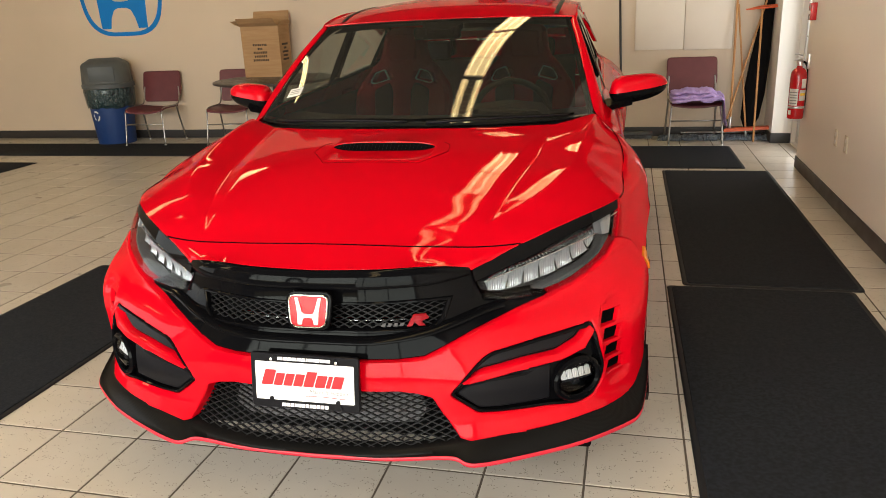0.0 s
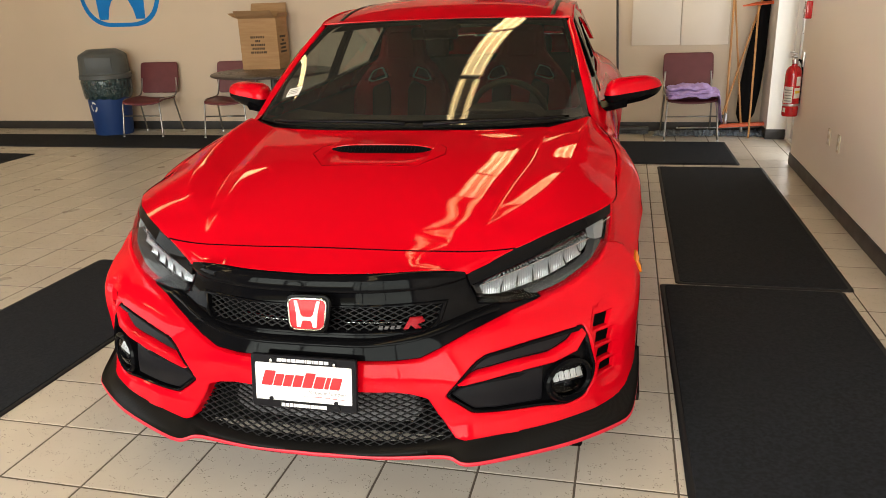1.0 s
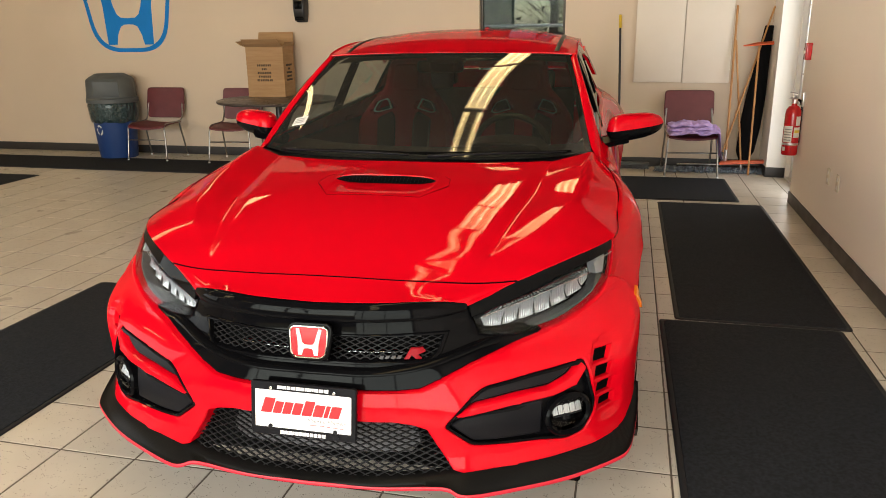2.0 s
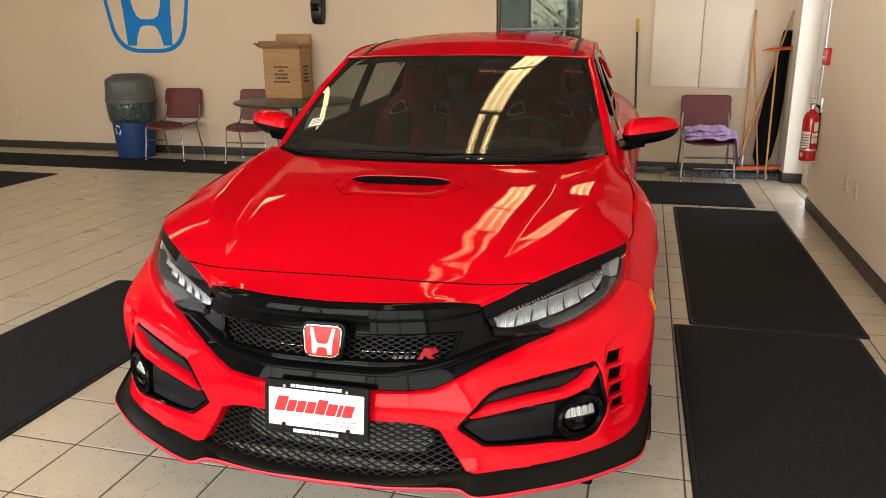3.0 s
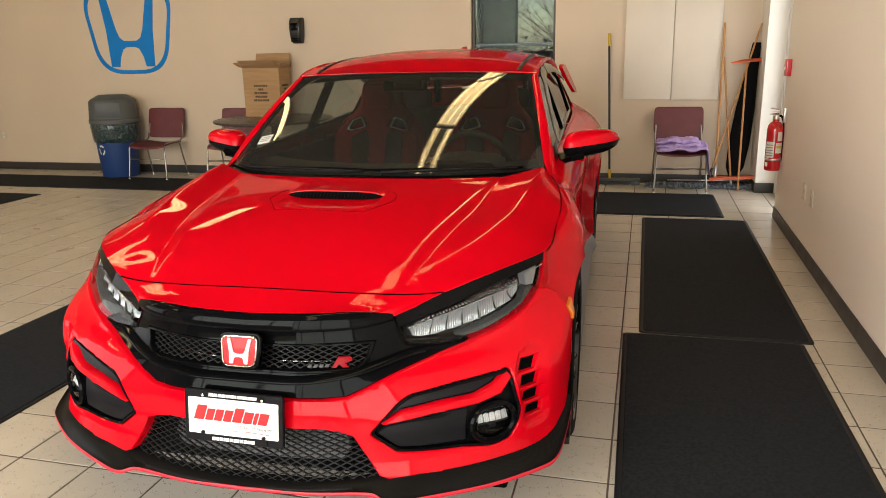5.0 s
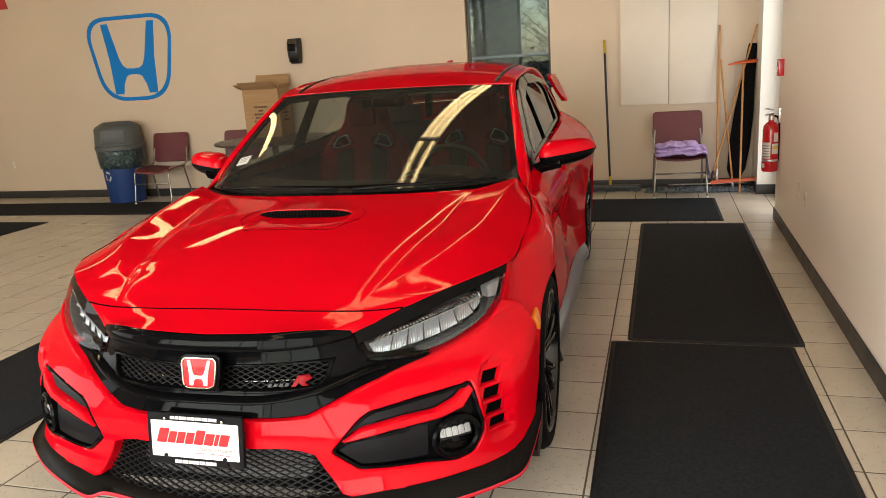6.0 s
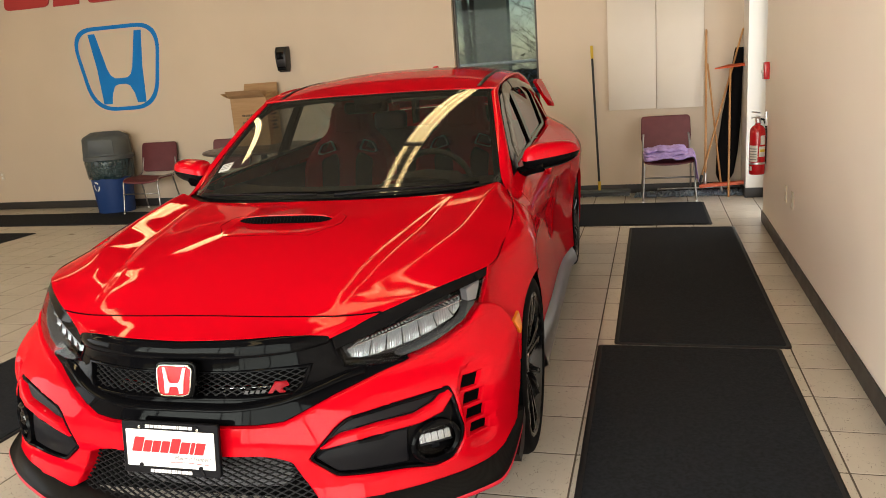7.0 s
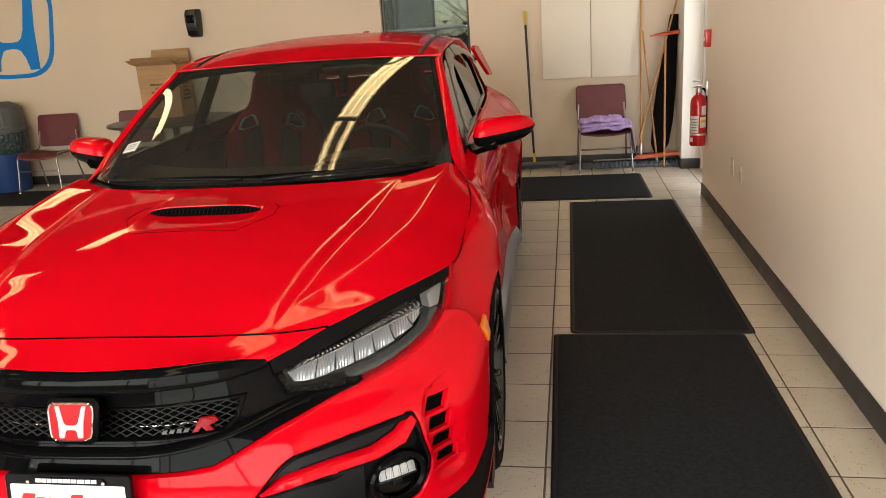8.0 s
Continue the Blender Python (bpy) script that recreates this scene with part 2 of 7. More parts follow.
def drape(outline, mapping, holes=(), r=0.0, depth=0.01, step=0.03, lift=0.0, both=False):
    """A plate cut to a flat outline (with holes) and laid on a curved form. mapping(a, b, d) gives the place d metres in front of the form.
    Edges are rounded over r, and the rim goes back by depth."""
    from mathutils.geometry import tessellate_polygon
    loops = [[Vector((p[0], p[1], 0)) for p in o] for o in (outline, *holes)]
    flat = [p for o in loops for p in o]
    bm = bmesh.new()
    vs = [bm.verts.new(p) for p in flat]
    for tri in tessellate_polygon(loops):
        try:
            bm.faces.new([vs[i] for i in tri])
        except ValueError:
            pass
    bmesh.ops.recalc_face_normals(bm, faces=bm.faces)
    if bm.faces and sum(f.normal.z for f in bm.faces) < 0:
        bmesh.ops.reverse_faces(bm, faces=bm.faces)
    outer = set()
    if r > 0:
        bmesh.ops.inset_region(bm, faces=bm.faces, thickness=r, use_boundary=True, use_even_offset=True)
    lo = [min(p[i] for p in flat) for i in (0, 1)]
    hi = [max(p[i] for p in flat) for i in (0, 1)]
    for axis in (0, 1):
        k = int((hi[axis] - lo[axis]) / step)
        for i in range(1, k + 1):
            x = lo[axis] + (hi[axis] - lo[axis]) * i / (k + 1)
            co, no = Vector((0, 0, 0)), Vector((0, 0, 0))
            co[axis], no[axis] = x, 1
            bmesh.ops.bisect_plane(bm, geom=bm.verts[:] + bm.edges[:] + bm.faces[:], plane_co=co, plane_no=no, dist=1e-5)
    rim = [e for e in bm.edges if e.is_boundary]
    outer = {v for e in rim for v in e.verts}
    flat_of = {v: (v.co.x, v.co.y) for v in bm.verts}
    if depth > 0:
        back = {v: bm.verts.new(v.co) for v in outer}
        for e in rim:
            a, b = e.verts
            f = e.link_faces[0]
            order = (a, b) if [l.vert for l in f.loops if l.edge == e][0] == b else (b, a)
            bm.faces.new((order[0], order[1], back[order[1]], back[order[0]]))
        for v, w in back.items():
            w.co = mapping(*flat_of[v], lift - depth - r)
    for v, (a, b) in flat_of.items():
        v.co = mapping(a, b, lift - (r if v in outer else 0.0))
    bmesh.ops.recalc_face_normals(bm, faces=bm.faces)
    return bm


def mirrored(bm, axis=0):
    """The same bmesh, mirrored across x, as a new one."""
    other = bm.copy()
    for v in other.verts:
        v.co[axis] = -v.co[axis]
    bmesh.ops.reverse_faces(other, faces=other.faces)
    return other


# ---- the room ----
def slab(name, lo, hi, mat, label, category, bevel=0.0):
    bm = bmesh.new()
    box(bm, lo, hi, bevel)
    return tagged(part(name, bm, mat, smooth=bevel > 0), label, category, kind="structure")


def wall_with_openings(name, axis, at, thick, a0, a1, z0, z1, openings, mat, label):
    """A wall in the plane axis = at, with through openings (a0, a1, z0, z1); built of the blocks between them."""
    bm = bmesh.new()
    cuts = sorted({a0, a1, *(o[0] for o in openings), *(o[1] for o in openings)})
    for p, q in zip(cuts, cuts[1:]):
        spans, low = [], z0
        for o in sorted((o for o in openings if o[0] <= p and o[1] >= q), key=lambda o: o[2]):
            spans.append((low, o[2]))
            low = o[3]
        spans.append((low, z1))
        for lo, hi in spans:
            if hi - lo > 1e-4:
                if axis == "y":
                    box(bm, (p, at, lo), (q, at + thick, hi))
                else:
                    box(bm, (at, p, lo), (at + thick, q, hi))
    bmesh.ops.remove_doubles(bm, verts=bm.verts, dist=1e-4)
    return tagged(part(name, bm, mat, smooth=False), label, "wall", kind="structure")


floor = slab("floor", (WALL_L - 0.2, FLOOR_Y0 - 0.2, -0.12), (2.6, FLOOR_Y1 + 0.15, -0.0016), M["grout"], "tiled showroom floor with grey-brown grout joints", "floor")
WIN_X0, WIN_X1, WIN_Z0, WIN_Z1 = -1.60, -0.645, 0.75, 3.0
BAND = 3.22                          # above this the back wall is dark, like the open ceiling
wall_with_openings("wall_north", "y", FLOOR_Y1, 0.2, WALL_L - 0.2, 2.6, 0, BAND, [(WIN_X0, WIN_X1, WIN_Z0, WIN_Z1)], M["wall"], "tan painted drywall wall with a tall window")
east_wall = wall_with_openings("wall_east", "x", WALL_R, 0.16, FLOOR_Y0, 7.05, 0, CEIL, [], M["wall_pale"], "pale painted drywall side wall")
wall_with_openings("wall_east_far", "x", 1.66, 0.16, 7.05, FLOOR_Y1, 0, CEIL, [(7.13, 8.20, 0.02, 2.6)], M["wall_white"], "white painted wall round a glazed side door")
wall_with_openings("wall_west", "x", WALL_L - 0.2, 0.2, FLOOR_Y0, FLOOR_Y1, 0, CEIL, [(-1.8, 2.8, 0.6, 3.1)], M["wall"], "tan painted drywall wall with a wide window")
wall_with_openings("wall_south", "y", FLOOR_Y0 - 0.2, 0.2, WALL_L - 0.2, 2.6, 0, CEIL, [(-6.2, 1.4, 0.12, 3.0)], M["wall"], "tan painted drywall wall with a wide glazed opening")
slab("ceiling", (WALL_L - 0.2, FLOOR_Y0 - 0.2, CEIL), (2.6, FLOOR_Y1 + 0.2, CEIL + 0.1), M["ceiling"], "plain painted showroom ceiling", "ceiling")
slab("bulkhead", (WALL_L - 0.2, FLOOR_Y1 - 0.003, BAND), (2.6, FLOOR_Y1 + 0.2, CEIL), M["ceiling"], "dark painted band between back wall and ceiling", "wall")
slab("column", (1.48, 8.25, 0), (1.66, FLOOR_Y1, CEIL), M["wall_white"], "white painted corner column beside the glazed door", "column")


def cove(name, lo, hi):
    return slab(name, lo, hi, M["base"], "black rubber cove base along the wall foot", "baseboard", 0.004)


cove("baseboard", (WALL_L, FLOOR_Y1 - 0.012, 0), (1.472, FLOOR_Y1 - 0.0005, 0.102))
skew = Matrix.Translation((WALL_R, 7.05, 0)) @ Matrix.Rotation(radians(-0.55), 4, "Z") @ Matrix.Translation((-WALL_R, -7.05, 0))   # the side wall is not quite square to the floor
east_base = cove("baseboard", (WALL_R - 0.010, FLOOR_Y0, 0), (WALL_R - 0.0005, 7.05, 0.102))
for ob in (east_wall, east_base):
    ob.matrix_world = skew @ ob.matrix_world
cove("baseboard", (1.472, 8.24, 0), (1.4795, FLOOR_Y1 - 0.012, 0.102))
cove("baseboard", (1.472, 8.238, 0), (1.66, 8.2495, 0.102))
cove("baseboard", (WALL_R - 0.010, 7.0505, 0), (1.66, 7.062, 0.102))


def floor_mat(x0, x1, y0, y1, turn=0.0):
    """A dust-control mat: carpet pile in a thin rubber border."""
    w, d = x1 - x0, y1 - y0
    ob = thing("floor_mat", pose((x0 + x1) / 2, (y0 + y1) / 2, 0, 0, 0, turn), "black carpet entrance mat with a thin rubber border on the tiles", "mat", "entrance mats")
    rim, pile = bmesh.new(), bmesh.new()
    o = [(-w / 2, -d / 2), (w / 2, -d / 2), (w / 2, d / 2), (-w / 2, d / 2)]
    loop = rounded(o, 0.03)
    for f in range(1):
        rows = [[V(x, y, 0.0005) for x, y in loop], [V(x, y, 0.004) for x, y in loop], [V(x * (1 - 0.03 / w), y * (1 - 0.03 / d), 0.0055) for x, y in loop], [V(x * (1 - 0.05 / w), y * (1 - 0.05 / d), 0.0055) for x, y in loop]]
        loft(rim, rows, True)
        vs = loft(pile, [[V(x * (1 - 0.046 / w), y * (1 - 0.046 / d), 0.004) for x, y in loop], [V(x * (1 - 0.05 / w), y * (1 - 0.05 / d), 0.0095) for x, y in loop]], True)
        cap(pile, vs[-1])
    bmesh.ops.recalc_face_normals(pile, faces=pile.faces)
    part("border", rim, M["mat_edge"], ob)
    part("carpet", pile, M["mat"], ob, smooth=False)
    return ob


floor_mat(0.304, 1.20, 1.05, 3.962, 0.6)
floor_mat(0.37, 1.241, 3.972, 6.86, 0.0)
floor_mat(-0.80, 1.07, 6.95, 8.05, 0.6)
floor_mat(-3.09, -2.235, 1.0, 3.90)
floor_mat(-7.15, -6.26, 4.1, 7.03)
floor_mat(-9.0, -3.4, 7.43, 8.23)

# ---- the car ----
M["paint"] = material("red_car_paint", (0.56, 0.0012, 0.009), 0.45, 0.0, 0.6, Coat_Roughness=0.015, Specular_IOR_Level=0.0, Coat_IOR=1.38)
M["gloss"] = rough_vary(material("gloss_black", (0.003, 0.003, 0.0035), 0.06, 0.0, 0.0, Specular_IOR_Level=0.075), 0.03, 0.06, 6)
M["satin"] = bump(material("satin_black_plastic", (0.006, 0.006, 0.0075), 0.34, Specular_IOR_Level=0.15), 700, 0.15, 0.001)
M["mesh"] = material("black_grille_wire", (0.007, 0.007, 0.0075), 0.5, Specular_IOR_Level=0.2)
# near-black for hollows and gaps, shade put into the colour; also black trim
M["void"] = material("shade_and_trim_black", (0.003, 0.003, 0.003), 0.95, Specular_IOR_Level=0.0)
M["chrome"] = material("chrome", (0.88, 0.88, 0.88), 0.06, 1.0)
M["dark_chrome"] = material("dark_chrome", (0.36, 0.36, 0.37), 0.12, 1.0)
M["lens"] = glass("clear_lens", (0.97, 0.98, 0.99), 0.0, 0.98, 1.33)
M["screen"] = glass("windscreen_glass", (0.86, 0.90, 0.87), 0.0, 0.95, 1.72)


def hazed(mat, amount, colour):
    """A pale diffuse veil on glass: painted haze, with a little dust."""
    n, l = mat.node_tree.nodes, mat.node_tree.links
    out = n["Material Output"]
    clean = out.inputs[0].links[0].from_socket
    dust, mix, no, ramp = n.new("ShaderNodeBsdfDiffuse"), n.new("ShaderNodeMixShader"), n.new("ShaderNodeTexNoise"), n.new("ShaderNodeMapRange")
    dust.inputs["Color"].default_value = (*colour, 1)
    no.inputs["Scale"].default_value, no.inputs["Detail"].default_value = 3.0, 5
    ramp.inputs["To Min"].default_value, ramp.inputs["To Max"].default_value = amount * 0.7, amount * 1.3
    l.new(no.outputs["Fac"], ramp.inputs["Value"])
    l.new(ramp.outputs[0], mix.inputs[0])
    l.new(clean, mix.inputs[1])
    l.new(dust.outputs[0], mix.inputs[2])
    l.new(mix.outputs[0], out.inputs[0])


# veil lifts the dark cabin as reflected light on the screen would
hazed(M["screen"], 0.025, (0.55, 0.53, 0.45))
M["side_glass"] = glass("side_glass", (0.62, 0.66, 0.64), 0.0, 0.9)
M["smoked"] = glass("smoked_plastic", (0.42, 0.40, 0.36), 0.0, 0.8, 1.5)
M["housing"] = material("lamp_bowl", (0.014, 0.0145, 0.016), 0.25, 0.0)


def fluted(mat, pitch, depth):
    """Fine upright flutes, as in a pressed reflector."""
    n, l = mat.node_tree.nodes, mat.node_tree.links
    co, wave, bm_ = n.new("ShaderNodeTexCoord"), n.new("ShaderNodeTexWave"), n.new("ShaderNodeBump")
    wave.inputs["Scale"].default_value = 2 * math.pi / (20 * pitch)
    wave.inputs["Distortion"].default_value = 0.6
    bm_.inputs["Strength"].default_value, bm_.inputs["Distance"].default_value = 1.0, depth
    l.new(co.outputs["Object"], wave.inputs["Vector"])
    l.new(wave.outputs["Fac"], bm_.inputs["Height"])
    l.new(bm_.outputs["Normal"], n["Principled BSDF"].inputs["Normal"])
    return mat


M["reflector"] = fluted(material("lamp_reflector", (0.56, 0.60, 0.63), 0.16, 0.55), 0.0065, 0.0016)
M["bead"] = material("lamp_bead", (0.42, 0.43, 0.44), 0.15, 0.8)
M["guide_tip"] = material("frosted_guide", (0.36, 0.38, 0.40), 0.35)
M["fog_bowl"] = fluted(material("fog_reflector", (0.74, 0.77, 0.79), 0.18, 0.3), 0.005, 0.0012)
M["guide"] = material("light_guide", (0.06, 0.063, 0.067), 0.22, 0.0)
M["amber"] = material("amber_lens", (0.75, 0.20, 0.01), 0.15, 0.0, 0.8)
M["emblem_red"] = material("emblem_red", (0.50, 0.006, 0.012), 0.25, 0.0, 0.2, Specular_IOR_Level=0.2)
M["rubber"] = bump(material("tyre_rubber", (0.0045, 0.0045, 0.005), 0.8, Specular_IOR_Level=0.08), 120, 0.3)
M["rim"] = material("black_rim", (0.004, 0.004, 0.0045), 0.12, 0.0, 0.0, Specular_IOR_Level=0.5)
M["disc"] = material("brake_disc", (0.25, 0.245, 0.24), 0.35, 1.0)
M["caliper"] = material("red_caliper", (0.5, 0.01, 0.012), 0.3, 0.0, 0.5)
M["carbon"] = material("splitter_black", (0.004, 0.004, 0.0045), 0.35, 0.0, 0.0, Specular_IOR_Level=0.08)
M["lip_red"] = material("red_lip_line", (0.50, 0.012, 0.03), 0.35)
M["skirt"] = material("dark_grey_skirt", (0.10, 0.10, 0.105), 0.3, 0.0, 0.4)
M["pale_frame"] = material("pale_plastic_trim", (0.55, 0.56, 0.55), 0.3)
M["seat_red"] = bump(material("red_suede", (0.32, 0.010, 0.016), 0.85), 400, 0.3)
M["seat_black"] = bump(material("black_cloth", (0.034, 0.033, 0.031), 0.85), 400, 0.3)
M["dash"] = bump(material("soft_dash", (0.055, 0.052, 0.046), 0.6), 300, 0.3)
M["plate_white"] = material("plate_white", (0.82, 0.82, 0.80), 0.3)
M["print_red"] = material("print_red", (0.52, 0.015, 0.02), 0.35)
M["badge_red"] = material("badge_red", (0.26, 0.006, 0.012), 0.4, Specular_IOR_Level=0.2)
M["print_grey"] = material("print_grey", (0.25, 0.24, 0.23), 0.4)
M["print_black"] = material("print_black", (0.035, 0.03, 0.03), 0.4)
M["print_white"] = material("print_white", (0.80, 0.80, 0.79), 0.35)


def weave(mat):
    """A fine two-way weave in the base colour."""
    n, l = mat.node_tree.nodes, mat.node_tree.links
    co, ck = n.new("ShaderNodeTexCoord"), n.new("ShaderNodeTexChecker")
    ck.inputs["Scale"].default_value = 330
    ck.inputs["Color1"].default_value, ck.inputs["Color2"].default_value = (0.003, 0.003, 0.003, 1), (0.009, 0.0085, 0.008, 1)
    l.new(co.outputs["Object"], ck.inputs["Vector"])
    l.new(ck.outputs["Color"], n["Principled BSDF"].inputs["Base Color"])


weave(M["carbon"])
car = thing("hatchback_car", pose(-0.787, 1.911, 0, 0, 0, 2.1), "glossy red sporty hatchback with black grille and wing, parked on tiles", "car")

# front form: q runs across the nose and round its corner, z up
_Q = [0, 0.2, 0.34, 0.45, 0.6, 0.74, 0.82, 0.88, 0.98, 1.1, 1.2]
PLAN_X = key(_Q, [0, 0.2, 0.34, 0.45, 0.6, 0.74, 0.82, 0.88, 0.925, 0.948, 0.955])
PLAN_Y = key(_Q, [-0.038, -0.030, -0.002, 0.028, 0.085, 0.165, 0.235, 0.32, 0.41, 0.53, 0.63])
RAKE = key([0.15, 0.257, 0.32, 0.40, 0.50, 0.545, 0.60, 0.634, 0.68, 0.73, 0.77, 0.823], [-0.03, -0.02, -0.004, 0, 0.02, 0.037, 0.062, 0.074, 0.085, 0.092, 0.105, 0.125])

BACK_Q, BACK_Z = key([0, 0.26, 0.36, 0.48, 0.64, 0.78, 0.90, 1.0], [0, 0, 0.009, 0.040, 0.048, 0.034, 0.012, 0]), key([0.1, 0.50, 0.56, 0.62, 0.68, 0.9], [0, 0, 0.15, 0.75, 1, 1])


def nose(q, z, d=0.0):
    a = abs(q)
    x, y = PLAN_X(a), PLAN_Y(a)
    tx, ty = PLAN_X(a + 1e-3) - PLAN_X(max(a - 1e-3, 0)), PLAN_Y(a + 1e-3) - PLAN_Y(max(a - 1e-3, 0))
    n = math.hypot(tx, ty)
    x, y = x + ty / n * d * min(a / 0.05, 1), y - tx / n * d
    sweep = RAKE(z) * min(a / 0.8, 1.15) ** 2
    y += RAKE(z) + 0.72 * sweep
    x -= max(0, z - 0.60) * 0.35 * min(max((a - 0.6) / 0.4, 0), 1) - 0.07 * sweep
    crest = 0.062 * math.exp(-((a - 0.95) / 0.14) ** 2 - ((z - 0.54) / 0.10) ** 2)       # the corner swells ahead of the wheel
    x, y, z = x + 0.15 * crest, y - 0.98 * crest, z + 0.125 * sweep + 0.33 * crest
    back = BACK_Q(min(a, 1.0)) * BACK_Z(min(z, 0.9))                                         # the lamps lie further back than the bumper below them
    return V(math.copysign(x * (1 + 0.36 * back), q), y + back, z - 0.24 * back)


def both_sides(half):
    """A symmetric outline from its right half, which starts and ends on the middle line."""
    return [*half, *[(-a, b) for a, b in reversed(half) if a > 1e-6]]


def flip(o):
    return [(-a, b) for a, b in reversed(o)]


def pair(name, outline, mat, parent, **kw):
    """The same draped piece on both sides of the nose."""
    label = kw.pop("label", "")
    return [part(name, drape(o, nose, **kw), mat, parent, label) for o in (outline, flip(outline))]


RED_TOP = [(0.25, 0.496), (0.32, 0.501), (0.365, 0.52), (0.455, 0.56), (0.56, 0.597), (0.64, 0.620)]
RED_LOW = [(0.93, 0.288), (0.87, 0.277), (0.79, 0.280), (0.63, 0.272), (0.53, 0.266), (0.45, 0.257), (0.42, 0.268), (0.37, 0.34), (0.343, 0.39), (0.30, 0.405), (0.25, 0.413)]
INSERT = rounded([(0.39, 0.395), (0.47, 0.485), (0.50, 0.504), (0.62, 0.523), (0.77, 0.537), (0.79, 0.50), (0.818, 0.41), (0.812, 0.372), (0.785, 0.325), (0.74, 0.315), (0.66, 0.328), (0.528, 0.331), (0.468, 0.334)], 0.012, 3)
VENTS = [[(x - 0.026, z - 0.016), (x + 0.019, z - 0.020), (x + 0.023, z + 0.015), (x - 0.022, z + 0.019)] for x, z in ((0.832, 0.526), (0.842, 0.480), (0.851, 0.433), (0.860, 0.386))]
BROW_Q = key([0, 0.13, 0.21, 0.27, 0.35], [0.428, 0.555, 0.700, 0.790, 0.888])                # place across the nose along the bonnet's edge
BROW_Z = key([0.428, 0.455, 0.497, 0.555, 0.625, 0.70, 0.79, 0.888], [0.731, 0.742, 0.756, 0.774, 0.792, 0.804, 0.8115, 0.810])
BROW_TOP = [(BROW_Q(v), BROW_Z(BROW_Q(v))) for v in steps(0, 0.35, 28)]
BROW_LOW = spline([(0.440, 0.684), (0.482, 0.699), (0.525, 0.715), (0.605, 0.743), (0.692, 0.768), (0.79, 0.782), (0.880, 0.787)], 20)
LENS = rounded([*[(q, z - 0.002) for q, z in BROW_LOW], (0.872, 0.770), (0.850, 0.721), (0.812, 0.687), (0.765, 0.665), (0.715, 0.646), (0.67, 0.634), (0.62, 0.6255), (0.535, 0.6245), (0.470, 0.632), (0.447, 0.670)], 0.004, 2)

def segment_gap(p, a, b):
    """Distance from p to the line from a to b, in the flat (q, z) plane."""
    p, a, b = (Vector(k) for k in (p, a, b))
    t = max(0.0, min(1.0, (p - a).dot(b - a) / (b - a).length_squared))
    return (p - a - (b - a) * t).length


BELOW_LAMP = [(0.52, 0.600), (0.64, 0.616), (0.75, 0.655), (0.84, 0.697), (0.90, 0.690), (0.97, 0.640), (1.04, 0.575)]
CHANNEL = [(0.828, 0.545), (0.842, 0.480), (0.862, 0.368)]


def bumper_form(q, z, d=0.0):
    """The nose form with a fine rib below the lamp and a shallow trough round the side vents."""
    p = (abs(q), z)
    rib = min(segment_gap(p, a, b) for a, b in zip(BELOW_LAMP, BELOW_LAMP[1:]))
    trough = min(segment_gap(p, a, b) for a, b in zip(CHANNEL, CHANNEL[1:]))
    k = max(0.0, min(1.0, (0.040 - trough) / 0.012))
    return nose(q, z, d + 0.006 * math.exp(-(rib / 0.010) ** 2) - 0.013 * k * k * (3 - 2 * k))


bumper = part("bumper", drape(both_sides([(0, 0.497), *RED_TOP, (0.67, 0.631), (0.715, 0.643), (0.765, 0.662), (0.812, 0.684), (0.843, 0.712), (0.851, 0.7205), (0.876, 0.711), (0.92, 0.686), (0.96, 0.651), (1.0, 0.601), (1.044, 0.556), (1.085, 0.49), (1.085, 0.43), (1.06, 0.38), (1.04, 0.33), *RED_LOW, (0, 0.418)]),
                             bumper_form, [INSERT, flip(INSERT), *VENTS, *[flip(v) for v in VENTS]], r=0.004, depth=0.05, step=0.0135), M["paint"], car, "glossy red front bumper")

# dark surround of the grille and lamps
SURROUND = both_sides([(0, 0.741), (0.2, 0.746), (0.35, 0.745), (0.428, 0.730), (0.440, 0.682), (0.465, 0.630), (0.535, 0.621), (0.63, 0.621), *[(a, b + 0.002) for a, b in reversed(RED_TOP)], (0, 0.499)])
OPENING = both_sides([(0, 0.640), (0.26, 0.645), (0.372, 0.645), (0.36, 0.60), (0.34, 0.580), (0.27, 0.577), (0, 0.575)])
grille = part("grille_surround", drape(SURROUND, nose, [OPENING], r=0.003, depth=0.05, lift=-0.012), M["gloss"], car, "gloss black grille surround")


def rail(rows):
    """A closed bar through rows of section points, its ends capped."""
    bm = bmesh.new()
    vs = loft(bm, rows, True)
    cap(bm, list(reversed(vs[0])))
    cap(bm, vs[-1])
    bmesh.ops.recalc_face_normals(bm, faces=bm.faces)
    return bm


BAR_TOP, BAR_FOOT = key([0, 0.20, 0.33, 0.38, 0.428], [0.7415, 0.745, 0.7435, 0.739, 0.731]), key([0, 0.20, 0.35, 0.43], [0.690, 0.6925, 0.698, 0.710])
rows = []
for q in steps(-0.426, 0.426, 60):
    a = abs(q)
    t, f = BAR_TOP(a), BAR_FOOT(a)
    k = 1 - 0.75 * max(0.0, (a - 0.33) / 0.10) ** 2
    section = [(-0.020, t - 0.002), (0.002, t - 0.0005), (0.009, t - 0.002), (0.012, t - 0.006), (0.0125, t - 0.009), (0.0165, t - 0.012), (0.0185, t - 0.018), (0.020, f + 0.010), (0.0195, f + 0.004), (0.017, f + 0.001), (0.013, f), (-0.020, f - 0.001)]
    rows.append([nose(q, z, d * k if d > 0 else d) for d, z in section])
part("upper_bar", rail(rows), M["gloss"], grille, sharp=50)
